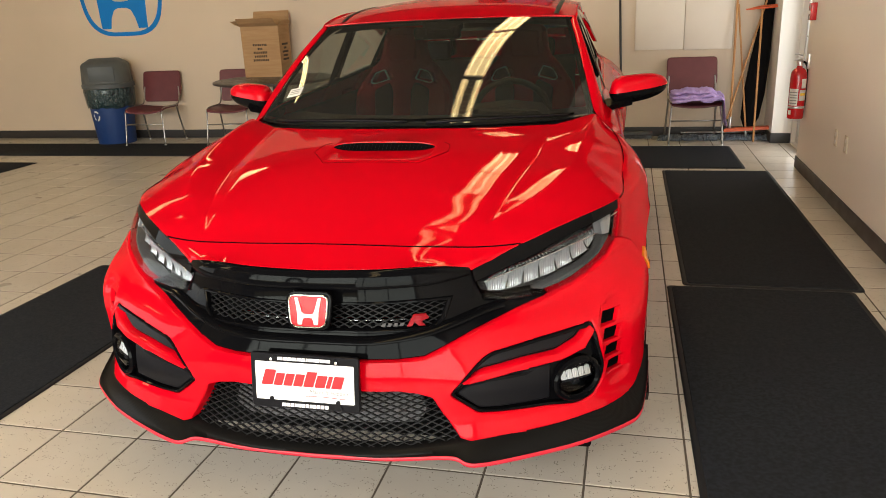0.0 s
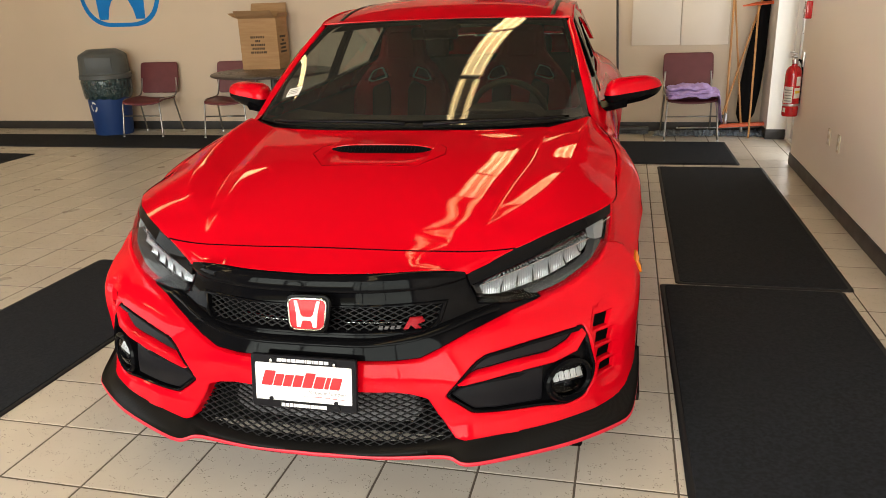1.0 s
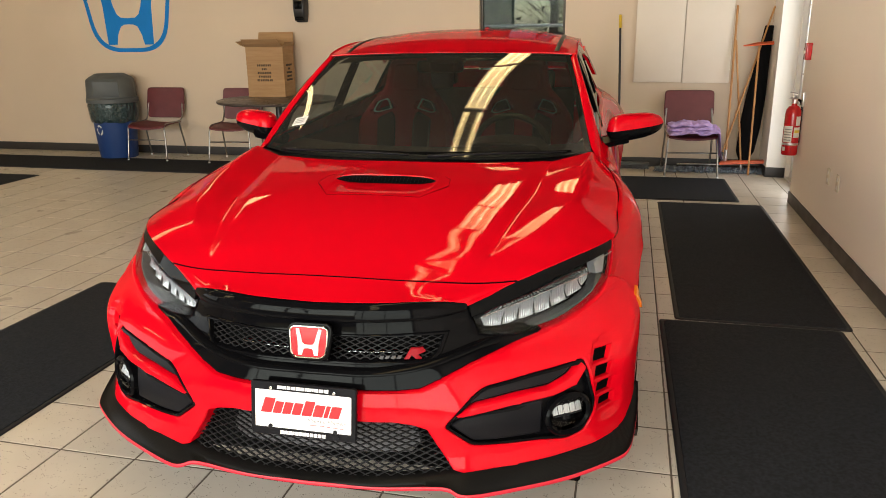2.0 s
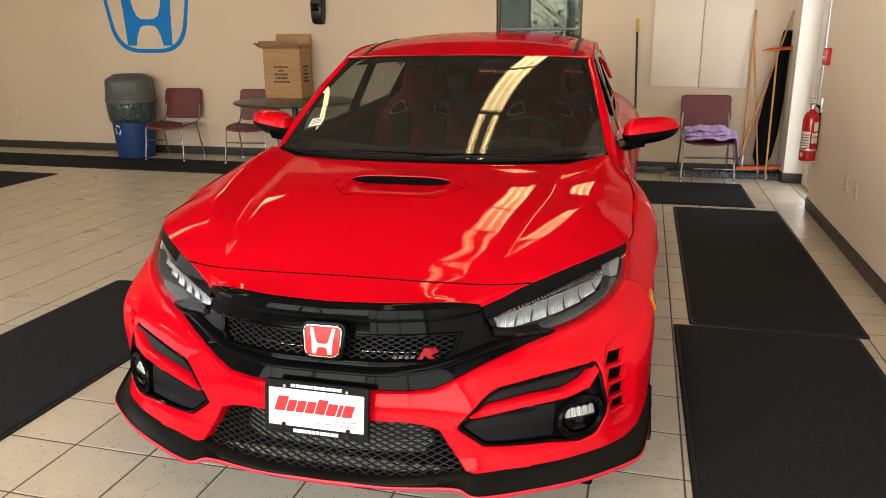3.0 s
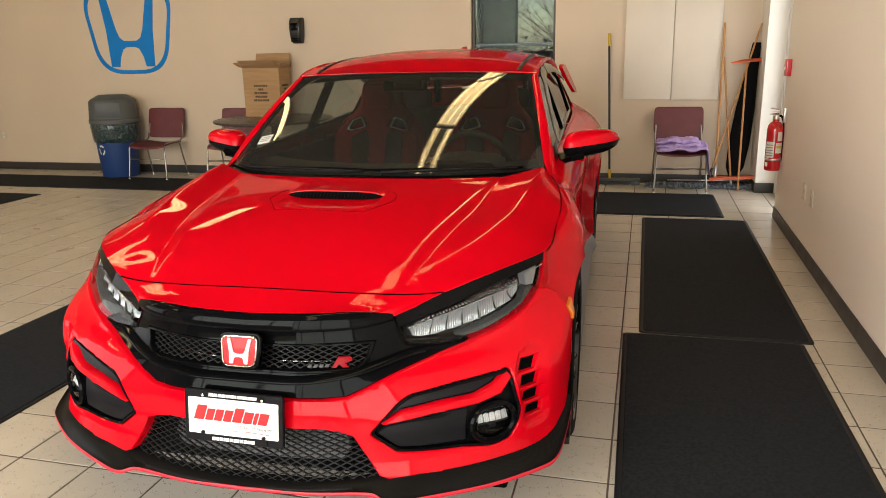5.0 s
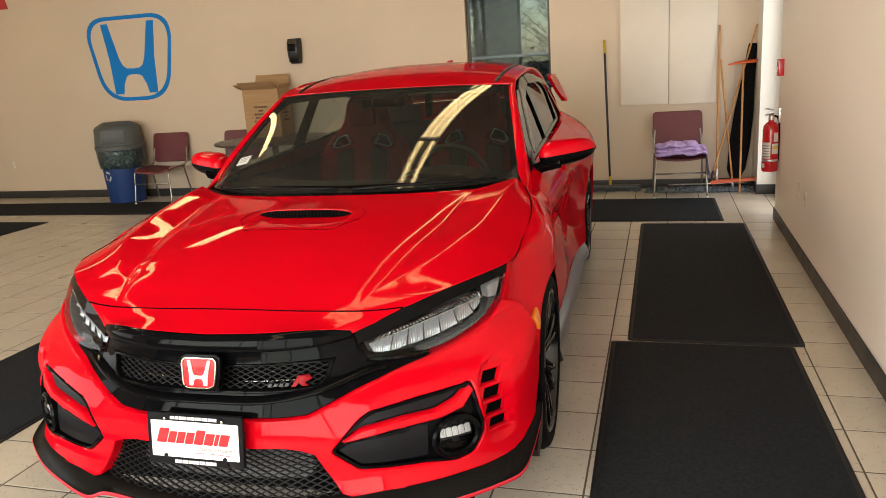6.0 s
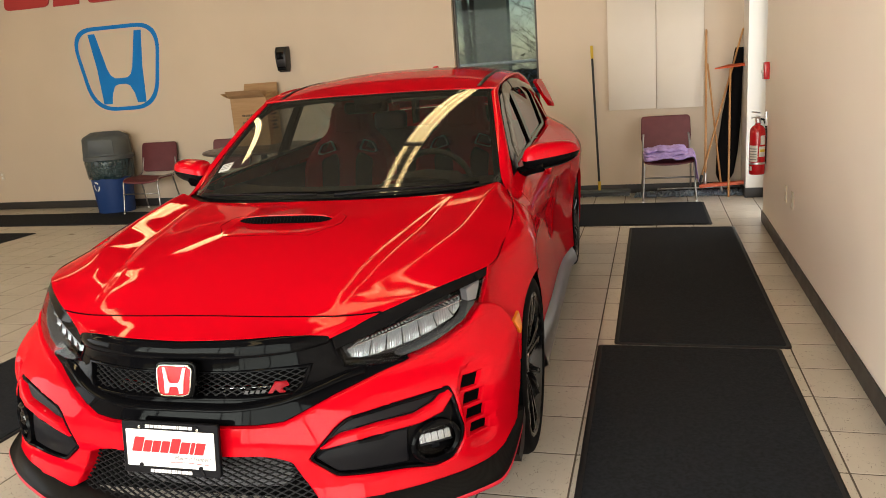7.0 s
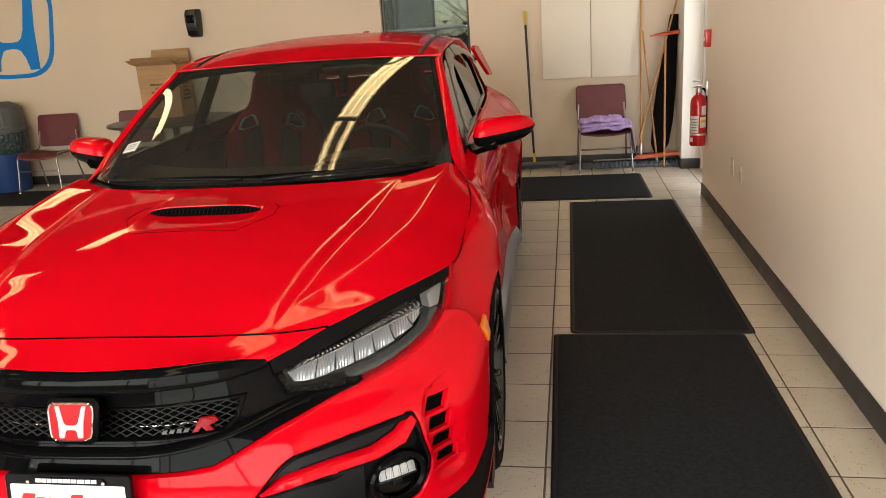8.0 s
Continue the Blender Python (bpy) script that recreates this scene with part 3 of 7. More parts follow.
LIP_Z = key([0, 0.22, 0.32, 0.40, 0.47, 0.52], [0.545, 0.549, 0.562, 0.583, 0.604, 0.612])
rows = []
for q in steps(-0.52, 0.52, 70):
    z = LIP_Z(abs(q))
    k = 1 - 0.8 * max(0.0, (abs(q) - 0.42) / 0.10) ** 2
    rows.append([nose(q, z + h, d * k if d > 0 else d) for d, h in ((-0.016, 0.016), (0.004, 0.012), (0.010, 0.007), (0.0115, 0.002), (0.0095, -0.002), (0.003, -0.004), (-0.016, -0.004))])
part("lower_bar", rail(rows), M["gloss"], grille, sharp=50)
OPEN_RIM = both_sides([(0, 0.646), (0.262, 0.651), (0.386, 0.652), (0.371, 0.597), (0.346, 0.572), (0.272, 0.569), (0, 0.567)])
part("opening_frame", drape(OPEN_RIM, nose, [OPENING], r=0.002, depth=0.012, lift=-0.006), M["gloss"], grille)
pair("brow", [*BROW_TOP, *reversed(BROW_LOW)], M["gloss"], grille, r=0.002, depth=0.012, lift=-0.001)


def inside(p, poly):
    hit = False
    for (x0, y0), (x1, y1) in zip(poly, poly[1:] + poly[:1]):
        if (y0 > p[1]) != (y1 > p[1]) and p[0] < (x1 - x0) * (p[1] - y0) / (y1 - y0) + x0:
            hit = not hit
    return hit


def lattice(outline, sx, sz, w, lift):
    """Crossed bars in the diamond pitch sx by sz, kept inside an outline on the nose form."""
    bm = bmesh.new()
    xs, zs = [p[0] for p in outline], [p[1] for p in outline]
    slope = sz / sx
    for s in (1, -1):
        k0 = int((min(zs) - max(abs(x) for x in xs) * slope) / sz) - 2
        for k in range(k0, k0 + int((max(zs) - min(zs) + 2 * max(abs(x) for x in xs) * slope) / sz) + 4):
            run, n = [], 130
            for i in range(n + 1):
                x = min(xs) + (max(xs) - min(xs)) * i / n
                p = (x, k * sz + s * slope * x)
                if inside(p, outline):
                    run.append(p)
                if run and (not inside(p, outline) or i == n):
                    if len(run) > 1:
                        rows = []
                        for x, z in run[::2] + ([run[-1]] if len(run) % 2 == 0 else []):
                            rows.append([nose(x, z - w / 2, lift), nose(x, z + w / 2, lift), nose(x, z + w / 2, lift - 2 * w), nose(x, z - w / 2, lift - 2 * w)])
                        loft(bm, rows, True)
                    run = []
    bmesh.ops.recalc_face_normals(bm, faces=bm.faces)
    return bm


MESH_UP = both_sides([(0, 0.648), (0.26, 0.653), (0.385, 0.653), (0.37, 0.60), (0.345, 0.572), (0.27, 0.569), (0, 0.567)])
MESH_LOW = both_sides([(0, 0.424), (0.25, 0.419), (0.30, 0.411), (0.36, 0.395), (0.38, 0.345), (0.43, 0.270), (0.41, 0.250), (0.25, 0.232), (0, 0.228)])
tagged(part("upper_mesh", lattice(MESH_UP, 0.034, 0.0148, 0.0023, -0.024), M["mesh"], grille), "black wire mesh in the grille")
# black sheet in place of the shade behind the mesh
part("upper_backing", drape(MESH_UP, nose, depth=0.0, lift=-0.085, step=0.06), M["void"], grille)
part("crash_bar", drape(both_sides([(0, 0.588), (0.27, 0.590), (0.27, 0.581), (0, 0.579)]), nose, depth=0.02, lift=-0.055, r=0.003), M["dark_chrome"], grille, "bare metal bar behind the mesh")
lower_mesh = part("lower_mesh", lattice(MESH_LOW, 0.040, 0.0182, 0.0031, -0.036), M["mesh"], car, "black wire mesh of the lower intake")
# black sheet standing for the dark depth of the intake
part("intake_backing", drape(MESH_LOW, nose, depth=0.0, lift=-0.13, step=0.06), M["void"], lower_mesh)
part("intercooler", drape(both_sides([(0, 0.395), (0.30, 0.385), (0.33, 0.30), (0.30, 0.27), (0, 0.265)]), nose, depth=0.02, lift=-0.10, r=0.004), bump(material("intercooler_fins", (0.10, 0.10, 0.105), 0.5, 0.5), 90, 1.0, 0.004), lower_mesh)

# fog lamp inserts
BLADE = [(0.421, 0.427), (0.478, 0.456), (0.587, 0.473), (0.682, 0.479), (0.736, 0.499), (0.764, 0.529), (0.781, 0.511), (0.756, 0.472), (0.694, 0.456), (0.588, 0.448), (0.44, 0.423)]
for s in (1, -1):
    o = (lambda p: p) if s == 1 else flip
    insert = part("fog_insert", drape(o([(a * 1.0, b) for a, b in INSERT]), nose, depth=0.01, lift=-0.022), M["gloss"], car, "gloss black fog lamp insert")
    cen = [sum(p[i] for p in INSERT) / len(INSERT) for i in (0, 1)]
    inner_rim = [(cen[0] + (a - cen[0]) * 0.955, cen[1] + (b - cen[1]) * 0.90) for a, b in INSERT]
    part("insert_frame", drape(o([(cen[0] + (a - cen[0]) * 0.995, cen[1] + (b - cen[1]) * 0.99) for a, b in INSERT]), nose, [o(inner_rim)], r=0.0035, depth=0.02, lift=-0.001), M["gloss"], insert)
    part("lower_panel", drape(o(rounded([(0.410, 0.396), (0.440, 0.416), (0.588, 0.440), (0.668, 0.448), (0.668, 0.346), (0.530, 0.343), (0.472, 0.346)], 0.008, 3)), nose, r=0.004, depth=0.02, lift=-0.010), M["satin"], insert)
    part("upper_panel", drape(o(rounded([(0.432, 0.442), (0.477, 0.486), (0.505, 0.497), (0.62, 0.514), (0.742, 0.526), (0.728, 0.508), (0.682, 0.488), (0.587, 0.481), (0.478, 0.464)], 0.006, 3)), nose, r=0.003, depth=0.02, lift=-0.010), M["satin"], insert)
    part("slot", drape(o([(0.475, 0.430), (0.62, 0.437), (0.60, 0.428), (0.475, 0.421)]), nose, depth=0.004, lift=-0.0085), M["gloss"], insert)
    part("blade", drape(o(rounded(BLADE, 0.006, 3)), nose, r=0.005, depth=0.025, lift=0.004), M["paint"], insert, "red trim blade")
    ring = [(0.740 + 0.066 * math.cos(t), 0.388 + 0.066 * math.sin(t)) for t in (2 * math.pi * i / 32 for i in range(32))]
    hole = [(0.741 + 0.050 * math.cos(t), 0.392 + 0.050 * math.sin(t)) for t in (2 * math.pi * i / 32 for i in range(32))]
    part("fog_bezel", drape(o(ring), nose, [o(hole)], r=0.006, depth=0.04, lift=0.004), M["gloss"], insert)
    lamp = part("fog_lamp", drape(o([(a, b) for a, b in hole]), nose, depth=0.0, lift=-0.045, step=0.02), M["housing"], car)
    for k in range(5):
        x0, x1 = 0.700 + 0.0168 * k, 0.700 + 0.0168 * (k + 1) - 0.0012
        tall = [0.392 + math.sqrt(max(1e-5, 0.047 ** 2 - (x - 0.741) ** 2)) for x in (x0, x1)]
        part("reflector", drape(o([(x0, 0.392), (x1, 0.392), (x1, tall[1]), (x0, tall[0])]), lambda a, b, d, c=(x0 + x1) / 2: nose(a, b, d - 0.55 * (b - 0.392) - 26.0 * (abs(a) - c) ** 2), depth=0.0, lift=-0.010, step=0.004), M["fog_bowl"], lamp)
    low_bowl = [(0.741 + 0.046 * math.cos(t), 0.383 + 0.038 * math.sin(t)) for t in (math.pi + math.pi * i / 16 for i in range(17))]
    part("lower_bowl", drape(o(low_bowl), lambda a, b, d: nose(a, b, d + 0.5 * (b - 0.388) - 8.0 * (abs(a) - 0.741) ** 2), depth=0.0, lift=-0.016, step=0.010), M["fog_bowl"], lamp)
    part("shelf", drape(o([(0.697, 0.384), (0.785, 0.384), (0.785, 0.392), (0.697, 0.392)]), nose, depth=0.03, lift=-0.010, r=0.001), M["chrome"], lamp)
    part("bulb_shade", drape(o(rounded([(0.731, 0.370), (0.751, 0.370), (0.751, 0.383), (0.731, 0.383)], 0.004)), nose, depth=0.02, lift=-0.010, r=0.001), M["housing"], lamp)
    part("lens", drape(o(hole), lambda a, b, d: nose(a, b, d + 0.012 * (1 - (math.hypot(abs(a) - 0.741, b - 0.392) / 0.05) ** 2)), depth=0.0, lift=-0.006, step=0.012), M["lens"], lamp)
    # black sheets close the vents, their inner shade put into the colour
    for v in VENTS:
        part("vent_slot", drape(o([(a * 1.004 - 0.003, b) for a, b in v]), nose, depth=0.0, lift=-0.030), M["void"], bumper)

    # headlamps
    head = part("headlamp", drape(o(LENS), nose, depth=0.02, lift=-0.085), M["housing"], car, "clear LED headlamp")
    low = [(0.482, 0.641), (0.539, 0.639), (0.592, 0.650), (0.65, 0.660), (0.712, 0.676), (0.777, 0.698), (0.815, 0.722)]
    high = [(0.467, 0.671), (0.533, 0.691), (0.575, 0.703), (0.616, 0.714), (0.665, 0.7245), (0.714, 0.733), (0.765, 0.7385), (0.812, 0.742)]
    bead_top = [(0.490, 0.689), (0.54, 0.704), (0.584, 0.717), (0.63, 0.730), (0.674, 0.7405), (0.74, 0.751), (0.807, 0.758)]
    guide_lo, guide_hi = spline(low, 8), spline(high, 8)
    for i in range(7):
        p0, p1, q0, q1 = guide_lo[i], guide_lo[i + 1], guide_hi[i], guide_hi[i + 1]
        cell = [p0, ((p0[0] + p1[0]) / 2, (p0[1] + p1[1]) / 2 - 0.004), (p1[0] - 0.003, p1[1]), (q1[0] - 0.003, q1[1]), q0]
        cx, cz = sum(p[0] for p in cell) / 5, sum(p[1] for p in cell) / 5
        part("reflector", drape(o(cell), lambda a, b, d, cx=cx, cz=cz: nose(a, b, d + 12.0 * ((abs(a) - cx) ** 2 + 0.6 * (b - cz) ** 2) + 0.35 * (b - cz)), depth=0.01, lift=-0.048, step=0.006), M["reflector"], head)
        part("rib", drape(o([(p1[0] - 0.004, p1[1] + 0.002), (p1[0], p1[1] + 0.002), (q1[0], q1[1] - 0.002), (q1[0] - 0.003, q1[1] - 0.002)]), nose, depth=0.020, lift=-0.036), M["housing"], head)
    foot, crest = spline(high, 61), spline(bead_top, 61)
    for i in range(2, 60, 2):
        (a0, b0), (a1, b1), (a2, b2), (a3, b3) = foot[i], foot[i + 1], crest[i + 1], crest[i]
        part("bead", drape(o([(a0, b0 + 0.004), (a1 + 0.0016, b1 + 0.004), (a2 + 0.0016, b2), (a3, b3)]), nose, r=0.001, depth=0.010, lift=-0.030), M["bead"], head)
    trim = bmesh.new()
    tube(trim, [nose(s * a, b + 0.0012, -0.026) for a, b in foot], 0.0016, 6)
    part("trim_line", trim, M["chrome"], head, "thin chrome line")
    g = [(0.600, 0.637), (0.677, 0.656), (0.750, 0.675), (0.808, 0.699), (0.827, 0.734)]
    h = [(0.849, 0.731), (0.843, 0.720), (0.808, 0.690), (0.762, 0.669), (0.713, 0.650), (0.67, 0.639), (0.625, 0.631)]
    part("running_light", drape(o(g + h), nose, r=0.003, depth=0.03, lift=-0.018), M["guide"], head)
    part("running_light_tip", drape(o([(0.828, 0.736), (0.825, 0.768), (0.838, 0.778), (0.866, 0.778), (0.863, 0.764), (0.850, 0.733)]), nose, r=0.003, depth=0.03, lift=-0.018), M["guide_tip"], head, "pale frosted light guide")
    part("lens", drape(o(LENS), nose, r=0.004, depth=0.0, lift=0.0), M["lens"], head)

# splitter
LIP = [(0, -0.072, 0.213), (0.2, -0.062, 0.212), (0.35, -0.036, 0.212), (0.405, -0.030, 0.210), (0.462, -0.040, 0.200), (0.6, 0.020, 0.203), (0.75, 0.105, 0.207), (0.88, 0.208, 0.215), (0.925, 0.262, 0.226), (0.945, 0.35, 0.255), (0.957, 0.46, 0.300)]
TOPQ = [(0, 0.232), (0.2, 0.236), (0.36, 0.246), (0.42, 0.256), (0.47, 0.262), (0.6, 0.270), (0.74, 0.279), (0.86, 0.280), (0.95, 0.292), (1.04, 0.318), (1.10, 0.345)]
lip, top = spline(LIP, 61), spline(TOPQ, 61)
splitter, line = bmesh.new(), bmesh.new()
rows = []
for side in (-1, 1):
    for (x, y, z), (q, tz) in list(zip(lip, top))[::side] if side == -1 else list(zip(lip, top))[1:]:
        a, b = nose(q, tz, 0.004), nose(q, tz - 0.004, -0.06)
        a, b = V(side * a.x, a.y, a.z), V(side * b.x, b.y, b.z)
        e = V(side * x, y, z)
        m1 = a.lerp(e, 0.55) + V(0, 0, -0.010)
        rows.append([b, a, m1, e + V(0, 0.004, 0.012), e + V(0, 0, 0.009), e + V(0, 0.002, 0.0), e + V(-side * 0.05 if x > 0.9 else 0, 0.10, 0.002)])
loft(splitter, [r[:4] for r in rows])
sp = part("splitter", splitter, M["carbon"], car, "black front splitter with a thin red edge line", sharp=60)
loft(line, [r[3:6] for r in rows])
part("edge_line", line, M["lip_red"], sp, "thin red pinstripe edge")
under = bmesh.new()
loft(under, [r[5:] for r in rows])
part("underside", under, M["satin"], sp)
for s in (1, -1):
    bm = bmesh.new()
    prof = [(0.36, 0.252), (0.46, 0.300), (0.52, 0.345), (0.53, 0.300), (0.47, 0.225), (0.40, 0.205)]
    vs = loft(bm, [[V(s * (0.895 + 0.010 * (y - 0.36)), y, z) for y, z in prof], [V(s * (0.955 + 0.010 * (y - 0.36)), y, z) for y, z in prof]], True)
    cap(bm, vs[0])
    cap(bm, vs[1])
    bmesh.ops.recalc_face_normals(bm, faces=bm.faces)
    part("corner_fin", bm, M["carbon"], sp)

# bonnet and the red strip ahead of it
E_V = [*steps(0, 0.35, 28), 0.50, 0.66, 0.83, 1.0]
E_PTS = [*[tuple(nose(q, z)) for q, z in BROW_TOP], (0.868, 0.82, 0.854), (0.872, 1.02, 0.893), (0.848, 1.22, 0.926), (0.800, 1.40, 0.948)]
EDGE = [key(E_V, [p[i] for p in E_PTS]) for i in range(3)]
C_V = [0, 0.13, 0.27, 0.45, 0.62, 0.76, 0.88, 1.0]
MID_Y, MID_Z = key(C_V, [0.056, 0.168, 0.31, 0.50, 0.68, 0.83, 0.965, 1.10]), key(C_V, [0.741, 0.7835, 0.8335, 0.8915, 0.9290, 0.9500, 0.9640, 0.9765])


def ease(x):
    """Integral of a ramp from 0 to 1 over 0..1: a smooth start of a slope."""
    return 0.0 if x <= 0 else (x * x / 2 if x < 1 else x - 0.5)


_v = [i / 400 for i in range(401)]
MID_OF = key([MID_Y(v) for v in _v[::10]], [MID_Z(v) for v in _v[::10]])          # height of the middle line over y
EDGE_X, EDGE_Z = (key([EDGE[1](v) for v in _v[::10]], [EDGE[c](v) for v in _v[::10]]) for c in (0, 2))


# on each side of the bonnet: a crease, and outside it a flatter wedge with a round tip that widens towards the screen
CREASE = key([0.19, 0.46, 0.70, 0.95], [0.420, 0.448, 0.492, 0.535])
WEDGE_IN = key([0.20, 0.30, 0.37, 0.444, 0.61, 0.835, 0.95], [0.430, 0.453, 0.474, 0.492, 0.525, 0.563, 0.574])
WEDGE_OUT = key([0.30, 0.37, 0.415, 0.50, 0.57, 0.68, 0.82, 0.92, 1.10], [0.440, 0.500, 0.545, 0.606, 0.643, 0.682, 0.714, 0.728, 0.742])


def swell(x):
    x = max(0.0, min(1.0, x))
    return x * x * (3 - 2 * x)


def crown(u, v):
    """Bonnet form: one crown across, bent by the crease and the wedge on each side."""
    a = abs(u)
    ex, ey = EDGE[0](v), EDGE[1](v)
    x, y = a * ex, MID_Y(v) + (ey - MID_Y(v)) * a ** 2.3
    ye = max(y, 0.145)
    xe = EDGE_X(ye)
    drop = MID_OF(ye) - EDGE_Z(ye)
    fold, flat = 0.19 * swell((v - 0.12) / 0.12), 0.10 + 0.12 * swell((y - 0.34) / 0.36)
    c, lo = min(CREASE(y), xe - 0.10), min(WEDGE_IN(y), xe - 0.08)
    gap = min(WEDGE_OUT(y), xe - 0.05) - lo
    hi = lo + (gap + math.sqrt(gap * gap + 0.0003)) / 2
    front = 1 - swell((y - 0.30) / 0.16)
    rest = 0.03 + 0.04 * front
    knee = hi + max(0.0, xe - 0.09 - hi) * front + rest / 2

    def soft_step(t, at, w):
        return w * ease((t - at) / w + 0.5)

    def bend(t):
        return 0.075 * front * soft_step(t, c - 0.03, 0.06) + fold * (soft_step(t, c, 0.022) - soft_step(t, lo, 0.018)) - flat * (soft_step(t, lo, 0.018) - soft_step(t, hi, 0.020))

    arch = (0.95 - 0.11 * swell((y - 0.25) / 0.45)) * drop
    arch += (drop - bend(xe) - arch) * front

    def fall(t):
        return arch * (t / xe) ** 2 + bend(t) + 0.03 * (1 - swell((y - 0.18) / 0.30)) * swell((v - 0.12) / 0.10) * (t / xe) ** 2 * (1 - (t / xe) ** 2)
    left = (drop - fall(xe)) / soft_step(xe, knee, rest)
    g = fall(x) + left * soft_step(x, knee, rest)
    return V(math.copysign(x, u), y, MID_OF(y) - g + 0.004 * a * max(0.0, min(1.0, (0.30 - y) / 0.15)))


_q = steps(0, 0.428, 40)
_front = [nose(q, BAR_TOP(q), 0.004) for q in _q]
FRONT_Y, FRONT_Z = (key([p.x for p in _front], [p[c] for p in _front]) for c in (1, 2))


def bonnet(u, v):
    """The crown, led down to the top of the grille bar at its front."""
    p = crown(u, v)
    if v < 0.125:
        p0, k = crown(u, 0), (1 - v / 0.125) ** 1.3
        x = min(abs(p0.x), 0.428)
        p += V(0, FRONT_Y(x) - p0.y, FRONT_Z(x) + 0.0005 - p0.z) * k
    return p


def grid(f, us, vs):
    bm = bmesh.new()
    loft(bm, [[f(u, v) for u in us] for v in vs])
    bmesh.ops.recalc_face_normals(bm, faces=bm.faces)
    return bm


def folded(bm, d, upright=V(0, 0, -1)):
    """Turns the rim of a panel down by d, with a small round, so that shut lines have depth."""
    rim = [e for e in bm.edges if e.is_boundary]
    ends = {v for e in rim for v in e.verts}
    twin = {v: bm.verts.new(v.co + upright * d) for v in ends}
    for e in rim:
        a, b = e.verts
        bm.faces.new((a, b, twin[b], twin[a]))
    bmesh.ops.recalc_face_normals(bm, faces=bm.faces)
    return bm


part("nose_panel", folded(grid(bonnet, [u * 0.998 for u in steps(-1, 1, 120)], steps(0.003, 0.1265, 6)), 0.012), M["paint"], car)
bm = bmesh.new()
tube(bm, [bonnet(u * 0.995, 0.130) + V(0, 0, -0.0015) for u in steps(-1, 1, 80)], 0.0032, 6)
part("bonnet_seam", bm, M["void"], car)
for s in (1, -1):
    bm = bmesh.new()
    tube(bm, [V(s * (EDGE[0](v) + 0.0005), EDGE[1](v), EDGE[2](v) + 0.0004) for v in steps(0.36, 1.0, 50)], 0.0015, 6)
    part("bonnet_seam", bm, M["void"], car)


def scooped(u, v):
    p = bonnet(u, v)
    y = MID_Y(v)
    inner = max(0.0, 1 - (abs(p.x) / 0.198) ** 5) ** 0.8
    if 0.69 < y < 0.845:
        p.z -= 0.016 * inner * (y - 0.69) / 0.155
    elif y >= 0.845:
        p.z += 0.016 * inner * max(0.0, 1 - (y - 0.845) / 0.20) ** 1.5
    return p


v_lip = 0.76
for i in range(30):
    v_lip += (0.845 - MID_Y(v_lip)) * 0.6
vs = steps(0.134, v_lip - 0.002, 170) + steps(v_lip + 0.002, 1.0, 18)
us = steps(-1, 1, 460)
hood = part("bonnet", folded(grid(scooped, [u * 0.995 for u in us], vs), 0.015), M["paint"], car, "red bonnet with a central air scoop")
bm = bmesh.new()
low_z = [scooped(x / EDGE[0](v_lip), v_lip - 0.006).z - 0.004 for x in steps(-0.196, 0.196, 48)]
top_z = [scooped(x / EDGE[0](v_lip), v_lip + 0.006).z - 0.002 for x in steps(-0.196, 0.196, 48)]
lip = [scooped(x / EDGE[0](v_lip), v_lip).y - 0.006 for x in steps(-0.196, 0.196, 48)]
loft(bm, [[V(x, y, a + (max(b, a) - a) * k) for x, y, a, b in zip(steps(-0.196, 0.196, 48), lip, low_z, top_z)] for k in (0.0, 1.0)])
mouth = part("scoop_mouth", bm, M["void"], hood, "black mesh in the scoop mouth")
bm = bmesh.new()
for i in range(-13, 14):
    x = i * 0.0145
    k = min(47, max(0, int((x + 0.196) / 0.392 * 48)))
    if top_z[k] - low_z[k] > 0.006:
        tube(bm, [(x - 0.006, lip[k] - 0.002, low_z[k] + 0.001), (x + 0.006, lip[k] - 0.002, top_z[k] - 0.002)], 0.0007, 4)
part("scoop_mesh", bm, M["mesh"], mouth)
bm = bmesh.new()
for s in (1, -1):
    pts = [(0, 0.668), (0.175, 0.668), (0.255, 0.80), (0.245, 0.88), (0.215, 0.915)]
    path = []
    for a, b in zip(pts, pts[1:]):
        for i in range(6):
            k = i / 6
            x, y = a[0] + (b[0] - a[0]) * k, a[1] + (b[1] - a[1]) * k
            lo, hi = 0.13, 1.0
            for it in range(30):
                m = (lo + hi) / 2
                ex = EDGE[0](m)
                if bonnet(x / ex, m).y < y:
                    lo = m
                else:
                    hi = m
            path.append(bonnet(s * x / EDGE[0](lo), lo) + V(0, 0, 0.0003))
    tube(bm, path, 0.0009, 5)
part("scoop_shut_line", bm, M["void"], hood)

# flanks: section of the body side at y, w from the top edge (0) to the bottom (1)
AXLE_F, AXLE_R, HUB, ARCH = 0.90, 3.70, 0.345, 0.372
_Y = [0.52, 0.95, 1.4, 2.2, 3.0, 3.6, 4.1, 4.62]
TOP = [key([0.6, 0.82, 1.02, 1.22, 1.40, 1.62, 2.5, 3.4, 3.9, 4.62], s) for s in ([0.838, 0.870, 0.874, 0.851, 0.806, 0.800, 0.806, 0.792, 0.735, 0.66], [0.806, 0.855, 0.893, 0.926, 0.950, 0.990, 1.035, 1.075, 1.10, 1.03])]
SHO = [key(_Y, s) for s in ([0.848, 0.950, 0.905, 0.900, 0.908, 0.962, 0.950, 0.80], [0.745, 0.825, 0.845, 0.865, 0.885, 0.90, 0.90, 0.88])]
